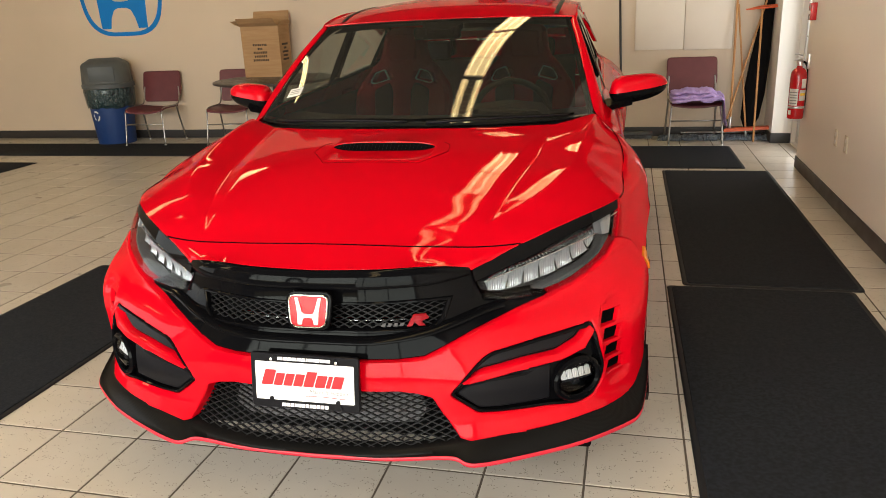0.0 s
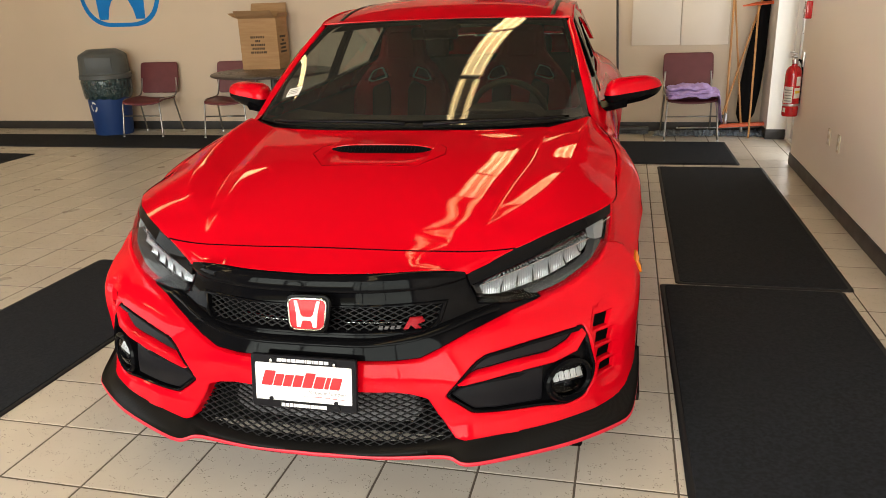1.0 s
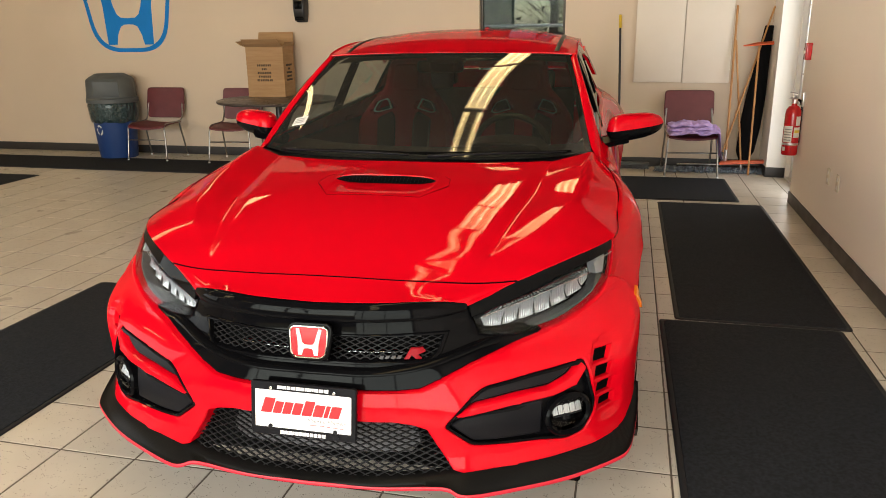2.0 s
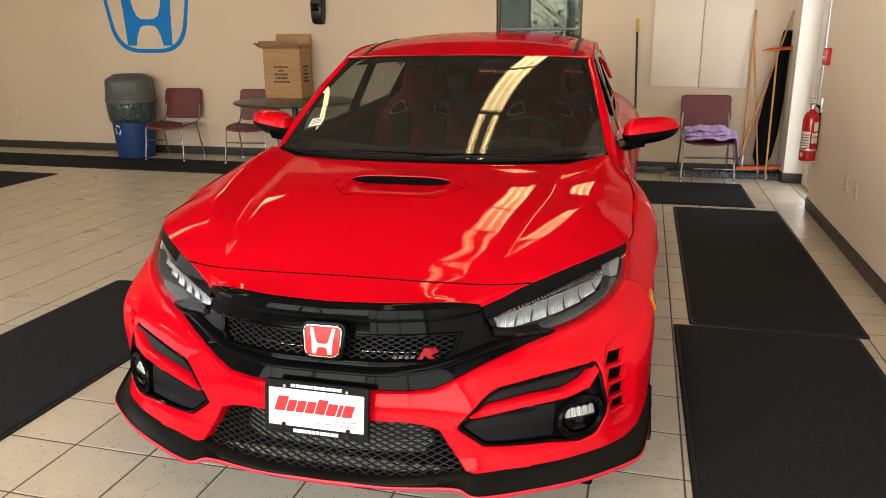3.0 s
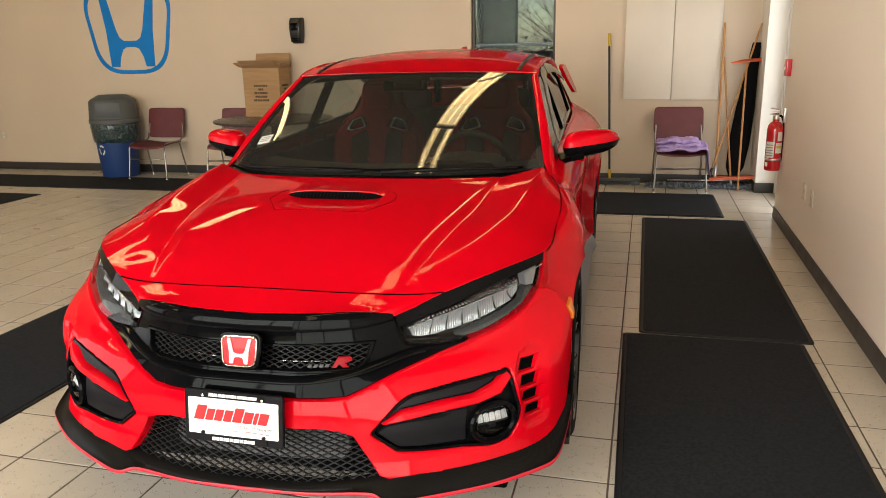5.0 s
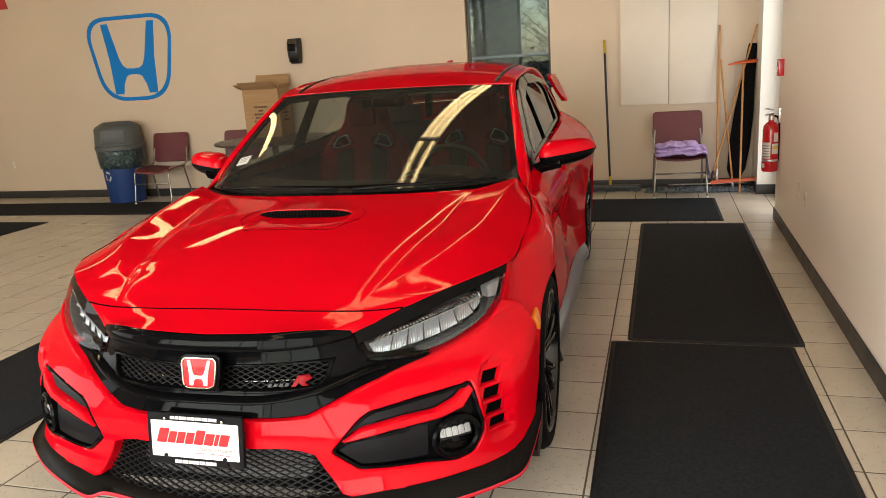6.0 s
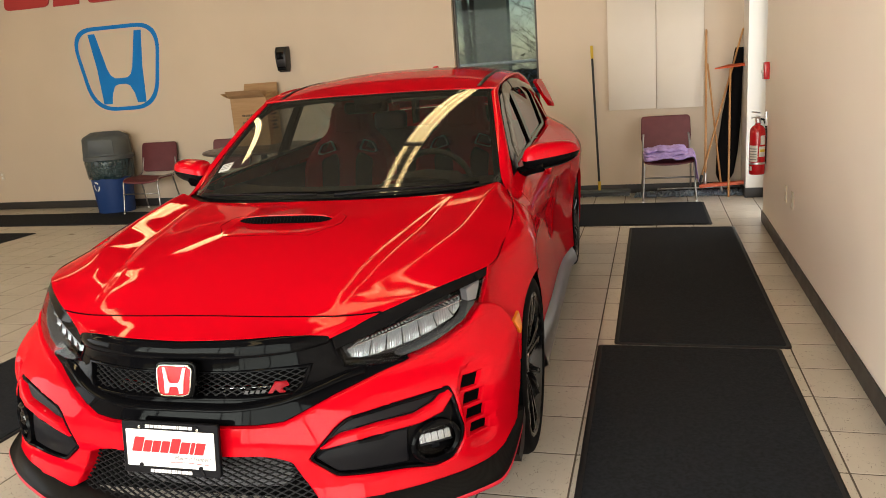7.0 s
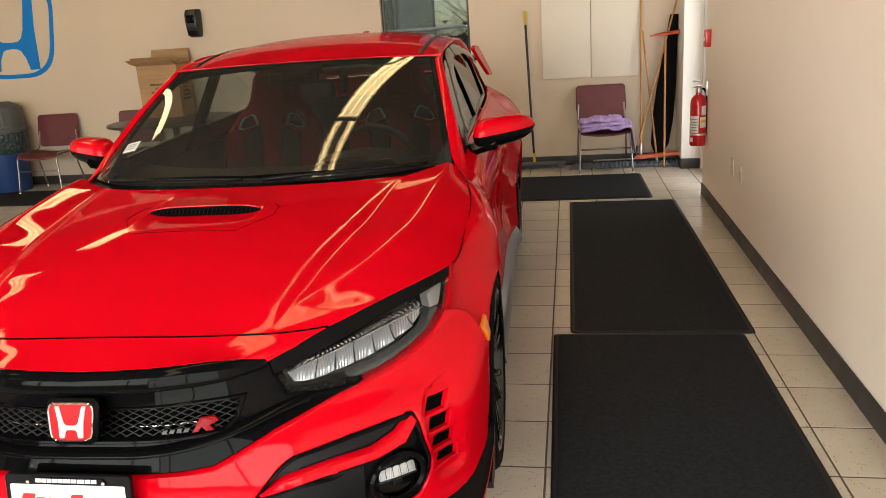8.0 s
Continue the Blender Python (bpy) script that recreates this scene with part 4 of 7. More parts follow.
WAI = [key(_Y, s) for s in ([0.912, 0.968, 0.895, 0.880, 0.884, 0.972, 0.960, 0.84], [0.62, 0.74, 0.66, 0.64, 0.65, 0.74, 0.66, 0.60])]
LOW_X = key(_Y, [0.950, 0.975, 0.915, 0.900, 0.905, 0.978, 0.950, 0.83])


def bottom(y):
    for a in (AXLE_F, AXLE_R):
        if abs(y - a) < ARCH:
            return max(0.23, HUB + math.sqrt(ARCH ** 2 - (y - a) ** 2))
    return 0.23 if y > AXLE_F else 0.30


def flank(y, w):
    zb = bottom(y)
    a, b = (TOP[0](y), TOP[1](y)), (SHO[0](y), SHO[1](y))
    pts = [a, (a[0] * 0.45 + b[0] * 0.55 + 0.007, a[1] * 0.58 + b[1] * 0.42), b, (WAI[0](y), WAI[1](y)), (LOW_X(y), 0.23)]
    z = pts[0][1] + (zb - pts[0][1]) * w
    f = key([-p[1] for p in pts], [p[0] for p in pts])
    return V(f(-z), y, z)


def flank_panel(y0, y1, n, w1=1.0, extra=()):
    ys = sorted({*steps(y0, y1, n), *[e for e in extra if y0 < e < y1]})
    bm = bmesh.new()
    loft(bm, [[flank(y, w) for w in steps(0.004, w1, 18)] for y in ys])
    bmesh.ops.recalc_face_normals(bm, faces=bm.faces)
    return folded(bm, 0.02, V(-1, 0, 0))


arch_ends = [a + s * ARCH * math.cos(radians(d)) for a in (AXLE_F, AXLE_R) for s in (1, -1) for d in (0.5, 2, 5, 9, 14, 20, 28, 38)]
SEAM = [(0.890, 0.811), (0.8855, 0.790), (0.8765, 0.768), (0.866, 0.745), (0.8535, 0.7235), (0.877, 0.713), (0.921, 0.688), (0.961, 0.653), (1.0015, 0.603), (1.045, 0.558)]


def along(points, n):
    """n + 1 even steps along a broken line."""
    d = [0.0]
    for a, b in zip(points, points[1:]):
        d.append(d[-1] + (b - a).length)
    out, j = [], 0
    for i in range(n + 1):
        t = d[-1] * i / n
        while j < len(d) - 2 and t > d[j + 1]:
            j += 1
        out.append(points[j].lerp(points[j + 1], min(1.0, (t - d[j]) / (d[j + 1] - d[j]))))
    return out


def fender():
    """From the lamp's tip and the bumper seam, over the arch, to the door."""
    front = along([nose(q, z) for q, z in SEAM], 18)
    y1 = 0.76
    back = [flank(y1, w) for w in steps(0.004, 1.0, 18)]
    n = 8
    top = along([front[0], flank(0.66, 0.004), flank(0.71, 0.004), back[0]], n)
    ya = front[-1].y
    low = along([front[-1], *[flank(ya + (y1 - ya) * i / 6, 1.0) for i in range(1, 6)], back[-1]], n)
    rows = []
    for i in range(n):
        s = i / n
        row = []
        for j in range(19):
            k = j / 18
            flat = front[0] * (1 - s) * (1 - k) + back[0] * s * (1 - k) + front[-1] * (1 - s) * k + back[-1] * s * k
            row.append(front[j] * (1 - s) + back[j] * s + top[i] * (1 - k) + low[i] * k - flat)
        rows.append(row)
    ys = sorted({*steps(y1, 1.468, 24), *[e for e in arch_ends if y1 < e < 1.468]})
    rows += [[flank(y, w) for w in steps(0.004, 1.0, 18)] for y in ys]
    bm = bmesh.new()
    loft(bm, rows)
    bmesh.ops.recalc_face_normals(bm, faces=bm.faces)
    return folded(bm, 0.015, V(-1, 0, 0))


bm = fender()
for b in (bm, mirrored(bm)):
    part("fender", b, M["paint"], car)
for name, y0, y1, n in (("front_door", 1.474, 2.55, 20), ("rear_door", 2.556, 3.32, 16), ("quarter_panel", 3.326, 4.62, 40)):
    bm = flank_panel(y0, y1, n, extra=arch_ends)
    for b in (bm, mirrored(bm)):
        ob = part(name, b, M["paint"], car)
        if name.endswith("door"):
            s = 1 if ob.data.vertices[0].co.x > 0 else -1
            h = bmesh.new()
            y = y1 - 0.20
            c = flank(y, 0.16)
            box(h, (s * c.x - 0.012, y - 0.10, c.z - 0.014), (s * c.x + 0.022, y + 0.10, c.z + 0.014), 0.010, 3)
            part("handle", h, M["paint"], ob)
for s in (1, -1):
    bm = bmesh.new()
    rows = []
    for y in steps(1.36, 3.26, 24):
        flare = 0.004 * (1 - min(1, (y - 1.30) / 0.25)) + 0.03 * (1 - min(1, (3.30 - y) / 0.25))
        rows.append([V(s * (LOW_X(y) + 0.002), y, 0.236), V(s * (0.935 + flare), y, 0.205), V(s * (0.95 + flare), y, 0.150), V(s * (0.93 + flare), y, 0.135), V(s * 0.80, y, 0.14)])
    loft(bm, rows)
    bmesh.ops.recalc_face_normals(bm, faces=bm.faces)
    part("side_skirt", bm, M["skirt"], car, "dark grey side skirt")
    bm = drape([(s * a, b) for a, b in ((0.990, 0.626), (1.034, 0.584), (1.045, 0.580), (1.048, 0.605), (1.045, 0.640))][::s], nose, r=0.002, depth=0.008, lift=0.005)
    part("side_marker", bm, M["amber"], car, "amber side marker")
    for a in (AXLE_F, AXLE_R):
        bm = bmesh.new()
        rows = [[V(s * x, a + r * math.cos(t), HUB + r * math.sin(t)) for t in (math.pi * (-0.03 + 1.06 * i / 30) for i in range(31))] for x, r in ((0.95, ARCH - 0.004), (0.70, ARCH + 0.02), (0.62, ARCH - 0.05))]
        loft(bm, rows)
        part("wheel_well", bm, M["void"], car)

# greenhouse
def screen_form(u, w, lift=0.0):
    """Windscreen, u across, w from its foot to the roof."""
    a = abs(u)
    base = V(0.765 * a, 1.135 + 0.335 * a ** 2.8, 0.982 - 0.012 * a ** 2)
    head = V(0.628 * a, 2.087 + 0.050 * a ** 2, 1.3815 - 0.0095 * a ** 2.6)
    p = base.lerp(head, w) + V(0, -0.012, 0.038) * (4 * w * (1 - w)) * (1 - 0.55 * a ** 2)
    p += V(0, -0.42, 0.90) * lift
    return V(math.copysign(p.x, u), p.y, p.z)


glass_part = part("windscreen", grid(screen_form, steps(-1, 1, 40), steps(0, 1, 26)), M["screen"], car, "tinted windscreen")
bm = bmesh.new()
edge = [(u, 0.0) for u in steps(-1, 1, 40)] + [(1.0, w) for w in steps(0.05, 1, 20)] + [(u, 1.0) for u in steps(0.95, -1, 39)] + [(-1.0, w) for w in steps(0.95, 0.05, 18)]
inner = [(u * 0.965, 0.022 + w * 0.945) for u, w in edge]
loft(bm, [[screen_form(u, w, -0.004) for u, w in edge], [screen_form(u, w, -0.004) for u, w in inner]], True)
part("frit_band", bm, M["void"], glass_part)
bm = bmesh.new()
bm2 = drape(rounded([(-0.10, 0.86), (0.10, 0.86), (0.17, 0.965), (-0.17, 0.965)], 0.02), lambda a, b, d: screen_form(a, b, d), depth=0.03, lift=-0.012, step=0.05)
bm.free()
part("sensor_housing", bm2, M["satin"], glass_part)

ROOF_Y = [2.13, 2.35, 2.7, 3.1, 3.5, 3.85]
ROOF_X, ROOF_EZ = key(ROOF_Y, [0.655, 0.664, 0.668, 0.655, 0.630, 0.585]), key(ROOF_Y, [1.372, 1.405, 1.430, 1.428, 1.395, 1.335])
ROOF_CZ, ROOF_CY = key(ROOF_Y, [1.383, 1.440, 1.488, 1.497, 1.468, 1.410]), key(ROOF_Y, [2.088, 2.32, 2.69, 3.1, 3.53, 3.92])


def roof(u, y):
    a = abs(u)
    return V(u * ROOF_X(y), ROOF_CY(y) + (y - ROOF_CY(y)) * a ** 2, ROOF_EZ(y) + (ROOF_CZ(y) - ROOF_EZ(y)) * (1 - a ** 2.6))


roof_part = part("roof", folded(grid(roof, steps(-1, 1, 40), steps(2.13, 3.85, 40)), 0.007), M["paint"], car, "red roof panel")
for s in (1, -1):
    bm = bmesh.new()
    loft(bm, [[roof(s * (0.855 + d), y) + V(0, 0, h) for d, h in ((-0.018, 0.0015), (-0.012, 0.005), (0.012, 0.005), (0.018, 0.0015))] for y in steps(2.155, 3.82, 30)])
    part("roof_moulding", bm, M["satin"], roof_part, "dark roof drip moulding")
bm = bmesh.new()
rows = [[V(x * k, 3.42 + 0.16 * t, 1.488 + h * k2) for x, k2 in ((-0.020, 0), (-0.012, 1), (0.012, 1), (0.020, 0))] for t, k, h in ((0, 0.3, 0.003), (0.3, 0.8, 0.012), (0.7, 1.0, 0.024), (1.0, 0.8, 0.026))]
vs = loft(bm, rows)
cap(bm, vs[-1])
part("antenna_fin", bm, M["paint"], roof_part)

# side windows: a flat (y, z) outline laid on the leaning side of the cabin
def cabin(s):
    def f(y, z, d=0.0):
        k = (z - 0.99) / 0.40
        x = 0.803 - 0.142 * k - 0.022 * k * k
        if y > 3.3:
            x -= 0.10 * ((y - 3.3) / 0.7) ** 2
        return V(s * (x + d), y, z)
    return f


DLO = [(1.56, 0.982), (2.5, 1.033), (3.3, 1.072), (3.62, 1.10), (3.78, 1.155), (3.60, 1.27), (3.35, 1.345), (3.0, 1.400), (2.6, 1.412), (2.35, 1.390), (2.16, 1.350), (1.95, 1.255), (1.72, 1.105)]
PANE_F = rounded([(1.74, 1.012), (2.46, 1.050), (2.54, 1.375), (2.40, 1.375), (2.20, 1.335), (1.98, 1.240), (1.76, 1.095)], 0.02)
PANE_R = rounded([(2.58, 1.056), (3.28, 1.090), (3.40, 1.29), (3.20, 1.352), (2.95, 1.382), (2.65, 1.388)], 0.02)
for s in (1, -1):
    f = cabin(s)
    fr = part("window_surround", drape(rounded(DLO, 0.03), f, [PANE_F, PANE_R], r=0.003, depth=0.02, step=0.08), M["gloss"], car, "black window surround")
    for o in (PANE_F, PANE_R):
        part("side_window", drape(o, f, depth=0.0, lift=-0.012, step=0.08), M["side_glass"], car, "dark side window glass")
    # A pillar and cant rail: red strip between the screen edge, the roof edge and the side window
    bm = bmesh.new()
    outer = spline([(1.40, 0.938), (1.50, 0.956), (1.60, 1.02), (1.72, 1.105), (1.95, 1.255), (2.16, 1.352), (2.35, 1.392), (2.6, 1.414), (3.0, 1.402), (3.35, 1.347), (3.60, 1.272), (3.78, 1.16)], 60)
    rows = []
    for y, z in outer:
        o = f(y, z, 0.004)
        if y < 1.50:
            k = (y - 1.40) / 0.10
            inn = V(s * 0.792, 1.408, 0.9465).lerp(screen_form(s, 0.04) + V(0, 0, 0.002), k)
            o = V(s * 0.8035, 1.405, 0.9455).lerp(o, k)
        elif y < 2.13:
            inn = screen_form(s * 1.0, min(1, max(0, (y - 1.47) / 0.70))) + V(0, 0, 0.002)
        else:
            inn = roof(s, min(y, 3.85)) + V(0, 0, -0.001)
        grow = min(1.0, max(0.05, (y - 1.40) / 0.25))
        mid = o.lerp(inn, 0.5) + V(s * 0.010, -0.004, 0.014) * grow
        rows.append([o + V(-s * 0.015, 0, -0.006), o, o.lerp(mid, 0.6) + V(s * 0.004, 0, 0.003) * grow, mid, inn.lerp(mid, 0.4) + V(0, 0, 0.003) * grow, inn])
    loft(bm, rows)
    bmesh.ops.recalc_face_normals(bm, faces=bm.faces)
    part("pillar", bm, M["paint"], car, sharp=85)
    # smoked wind deflectors over the side windows
    for o in ([(1.74, 1.115), (1.95, 1.252), (2.16, 1.348), (2.35, 1.387), (2.545, 1.404), (2.545, 1.350), (2.38, 1.335), (2.19, 1.290), (2.00, 1.190), (1.82, 1.060), (1.72, 1.050)],
              [(2.575, 1.405), (2.8, 1.410), (3.05, 1.395), (3.33, 1.345), (3.44, 1.300), (3.42, 1.270), (3.28, 1.305), (3.0, 1.345), (2.575, 1.352)]):
        part("wind_deflector", drape(rounded(o, 0.012), lambda a, b, d: f(a, b, d + 0.030 * max(0.0, min(1.0, (1.43 - b) / 0.12)) * 0.6), r=0.003, depth=0.004, step=0.08, lift=0.012), M["smoked"], car, "smoked wind deflector")
    bm = bmesh.new()
    loft(bm, [[V(s * (0.803), 1.50, 0.952), V(s * 0.807, 1.60, 0.984), V(s * 0.806, 1.76, 0.996)], [V(s * 0.800, 1.52, 0.960), V(s * 0.795, 1.68, 1.06), V(s * 0.790, 1.76, 1.07)]])
    part("sail_panel", bm, M["satin"], car)

# cowl below the screen, wipers
bm = bmesh.new()
loft(bm, [[V(0.80 * u, 1.08 + 0.33 * abs(u) ** 2.2, 0.966 - 0.02 * u * u) for u in steps(-1, 1, 30)], [V(0.78 * u, 1.15 + 0.335 * abs(u) ** 2.2, 0.974 - 0.012 * u * u) for u in steps(-1, 1, 30)]])
part("cowl", bm, M["satin"], car, "black plastic cowl")
for px, tip, lean in ((0.10, 0.66, 0.012), (-0.62, 0.02, 0.016)):
    pts = []
    bm = bmesh.new()
    for i in range(13):
        u = (px + (tip - px) * i / 12) / 0.765
        pts.append(screen_form(u, 0.004 + 0.018 * math.sin(math.pi * i / 12 * 0.9), 0.012))
    tube(bm, pts, [0.009] * 3 + [0.0055] * 10, 6)
    ob = part("wiper", bm, M["satin"], car, "black wiper arm")
    bm = bmesh.new()
    tube(bm, [screen_form((px - 0.16 + (tip - px + 0.18) * i / 10) / 0.765 if px > 0 else (px + 0.10 + (tip - px) * i / 10) / 0.765, 0.022 + 0.014 * math.sin(math.pi * i / 10), 0.006) for i in range(11)], 0.0045, 5)
    part("blade", bm, M["void"], ob)
bm = drape([(-0.87, 0.19), (-0.765, 0.215), (-0.775, 0.285), (-0.88, 0.26)], screen_form, depth=0.001, lift=0.003, step=0.05)
tagged(part("window_sticker", bm, M["plate_white"], car), "white paper sticker")
for i in range(3):
    bm = drape([(-0.862, 0.208 + 0.016 * i), (-0.785, 0.226 + 0.016 * i), (-0.785, 0.232 + 0.016 * i), (-0.862, 0.214 + 0.016 * i)], screen_form, depth=0.0, lift=0.005, step=0.05)
    part("print_bar", bm, M["print_grey"], car)

# door mirrors
for s in (1, -1):
    shell, lower = bmesh.new(), bmesh.new()
    n, k = 22, 28
    rows = []
    for i in range(n + 1):
        t = i / n
        x = 0.826 + 0.266 * t
        f = max(0.02, (1 - abs(2 * t - 1) ** (5.0 if t < 0.5 else 2.8)) ** 0.5)
        hz, hy = (0.080 - 0.020 * t) * f, 0.088 * f
        cz, cy = 1.030 + 0.030 * t, 1.745 + 0.105 * t
        ring = []
        for a in (2 * math.pi * j / k for j in range(k)):
            c, sn = math.cos(a), math.sin(a)
            ring.append(V(s * x, cy + hy * math.copysign(abs(c) ** 0.75, c) * (0.75 if c > 0 else 1), cz + hz * math.copysign(abs(sn) ** 0.75, sn) * (0.92 if sn > 0 else 0.80)))
        rows.append(ring)
    loft(shell, [r[:k // 2 + 1] for r in rows])
    loft(lower, [[V(p.x, p.y, p.z - 0.002) for p in r[k // 2:] + r[:1]] for r in rows])
    for b in (lower, shell):
        bmesh.ops.recalc_face_normals(b, faces=b.faces)
    ob = part("door_mirror", shell, M["paint"], car, "red door mirror cap", sharp=180)
    part("lower_shell", lower, M["gloss"], ob, "gloss black lower shell", sharp=180)
    bm = bmesh.new()
    loft(bm, [[V(s * x, 1.74 + dy, z + dz) for dy, dz in ((-0.06, 0), (-0.03, 0.026), (0.04, 0.024), (0.06, 0), (0.02, -0.028), (-0.04, -0.026))] for x, z in ((0.785, 0.972), (0.83, 0.982), (0.88, 0.996), (0.93, 1.006))], True)
    bmesh.ops.recalc_face_normals(bm, faces=bm.faces)
    part("mirror_arm", bm, M["gloss"], ob)

# tail
def tail(u, w):
    """Hatch and rear bumper: w from the roof's end to the bottom."""
    a = abs(u)
    y = key([0, 0.25, 0.45, 0.55, 0.75, 1.0], [3.90, 4.35, 4.52, 4.60, 4.68, 4.62])(w)
    z = key([0, 0.25, 0.45, 0.55, 0.75, 1.0], [1.412, 1.20, 1.06, 0.90, 0.55, 0.24])(w)
    half = key([0, 0.25, 0.45, 0.55, 0.75, 1.0], [0.585, 0.66, 0.70, 0.79, 0.84, 0.83])(w)
    return V(u * half, y - 0.10 * a ** 3 * min(1, w * 3), z - 0.02 * a * a * (1 - w))


bm = grid(tail, steps(-1, 1, 28), steps(0.0, 0.56, 28))
hole = []
for f in bm.faces:
    c = f.calc_center_median()
    if 1.185 < c.z < 1.395 and abs(c.x) < 0.53:
        hole.append(f)
bmesh.ops.delete(bm, geom=hole, context="FACES")
hatch = part("tailgate", bm, M["paint"], car)
part("rear_bumper", grid(tail, steps(-1, 1, 24), steps(0.565, 1.0, 12)), M["paint"], car)
part("rear_window", grid(lambda u, w: tail(u, w) + V(0, 0.006, 0.010), steps(-0.86, 0.86, 16), steps(0.03, 0.27, 8)), M["side_glass"], hatch)
for s in (1, -1):
    part("tail_lamp", grid(lambda u, w: tail(u, w) + V(0, 0.008, 0.004), steps(s * 0.62, s * 1.0, 8), steps(0.44, 0.54, 4)), M["caliper"], car, "red tail lamp")
    bm = bmesh.new()
    loft(bm, [[V(s * TOP[0](y) * (1 - k) + s * x1 * k, y, TOP[1](y) * (1 - k) + z1 * k) for k in steps(0, 1, 6)] for y, x1, z1 in ((3.60, 0.640, 1.35), (3.78, 0.60, 1.345), (3.92, 0.585, 1.395), (4.10, 0.60, 1.32), (4.30, 0.64, 1.20), (4.45, 0.66, 1.12), (4.53, 0.66, 1.06))])
    bmesh.ops.recalc_face_normals(bm, faces=bm.faces)
    part("rear_pillar", bm, M["paint"], car)

# rear wing
wing = part("wing", grid(lambda u, w: V(u * 0.69, 4.12 + 0.30 * w, 1.262 + 0.035 * w + 0.015 * math.sin(math.pi * w)), steps(-1, 1, 20), steps(0, 1, 8)), M["gloss"], car, "black rear wing with red end plates")
for s in (1, -1):
    bm = bmesh.new()
    prof = [(4.00, 1.345), (4.10, 1.368), (4.42, 1.355), (4.46, 1.300), (4.44, 1.165), (4.34, 1.140), (4.16, 1.155), (4.06, 1.235)]
    vs_ = loft(bm, [[V(s * x + s * 0.48 * max(0, 1.345 - z), y, z) for y, z in rounded(prof, 0.02)] for x in (0.636, 0.662)], True)
    cap(bm, vs_[0])
    cap(bm, vs_[1])
    bmesh.ops.recalc_face_normals(bm, faces=bm.faces)
    part("end_plate", bm, M["paint"], wing, "red wing end plate")
    bm = bmesh.new()
    box(bm, (s * 0.36 - 0.015, 4.15, 1.08), (s * 0.36 + 0.015, 4.30, 1.275), 0.006)
    part("stay", bm, M["gloss"], wing)

# underbody and cabin tub
bm = bmesh.new()
box(bm, (-0.78, 0.15, 0.17), (0.78, 4.5, 0.24), 0.01)
part("underbody", bm, M["void"], car)
bm = bmesh.new()
rows = [[V(-0.78, y, 0.95), V(-0.78, y, 0.35), V(0.78, y, 0.35), V(0.78, y, 0.95)] for y in (1.25, 4.2)]
vs_ = loft(bm, rows)
cap(bm, [vs_[0][0], vs_[0][1], vs_[0][2], vs_[0][3]])
part("cabin_tub", bm, M["dash"], car)
bm = grid(lambda u, w: V(u * 0.62, 2.15 + 1.65 * w, (1.355 + 0.06 * math.sin(math.pi * min(1, w * 1.3))) - 0.03 * u * u), steps(-1, 1, 12), steps(0, 1, 12))
part("headliner", bm, M["seat_black"], car)

# wheels
def spoke(bm, turn, side):
    """One arm of a forked spoke, from the hub to the rim."""
    m = Matrix.Rotation(turn, 4, "Z")
    rows = []
    for r, w, off, h0, deep in ((0.045, 0.020, 0.010, 0.080, 0.040), (0.10, 0.014, 0.013, 0.094, 0.036), (0.17, 0.011, 0.024, 0.104, 0.032), (0.235, 0.011, 0.040, 0.110, 0.028), (0.258, 0.014, 0.046, 0.108, 0.028)):
        c = side * off
        rows.append([m @ V(r, c + k * w, h0 - d) for k, d in ((-1, 0.004), (-0.6, 0), (0.6, 0), (1, 0.004), (0.8, deep), (-0.8, deep))])
    vs = loft(bm, rows, True)
    cap(bm, vs[0])
    cap(bm, vs[-1])


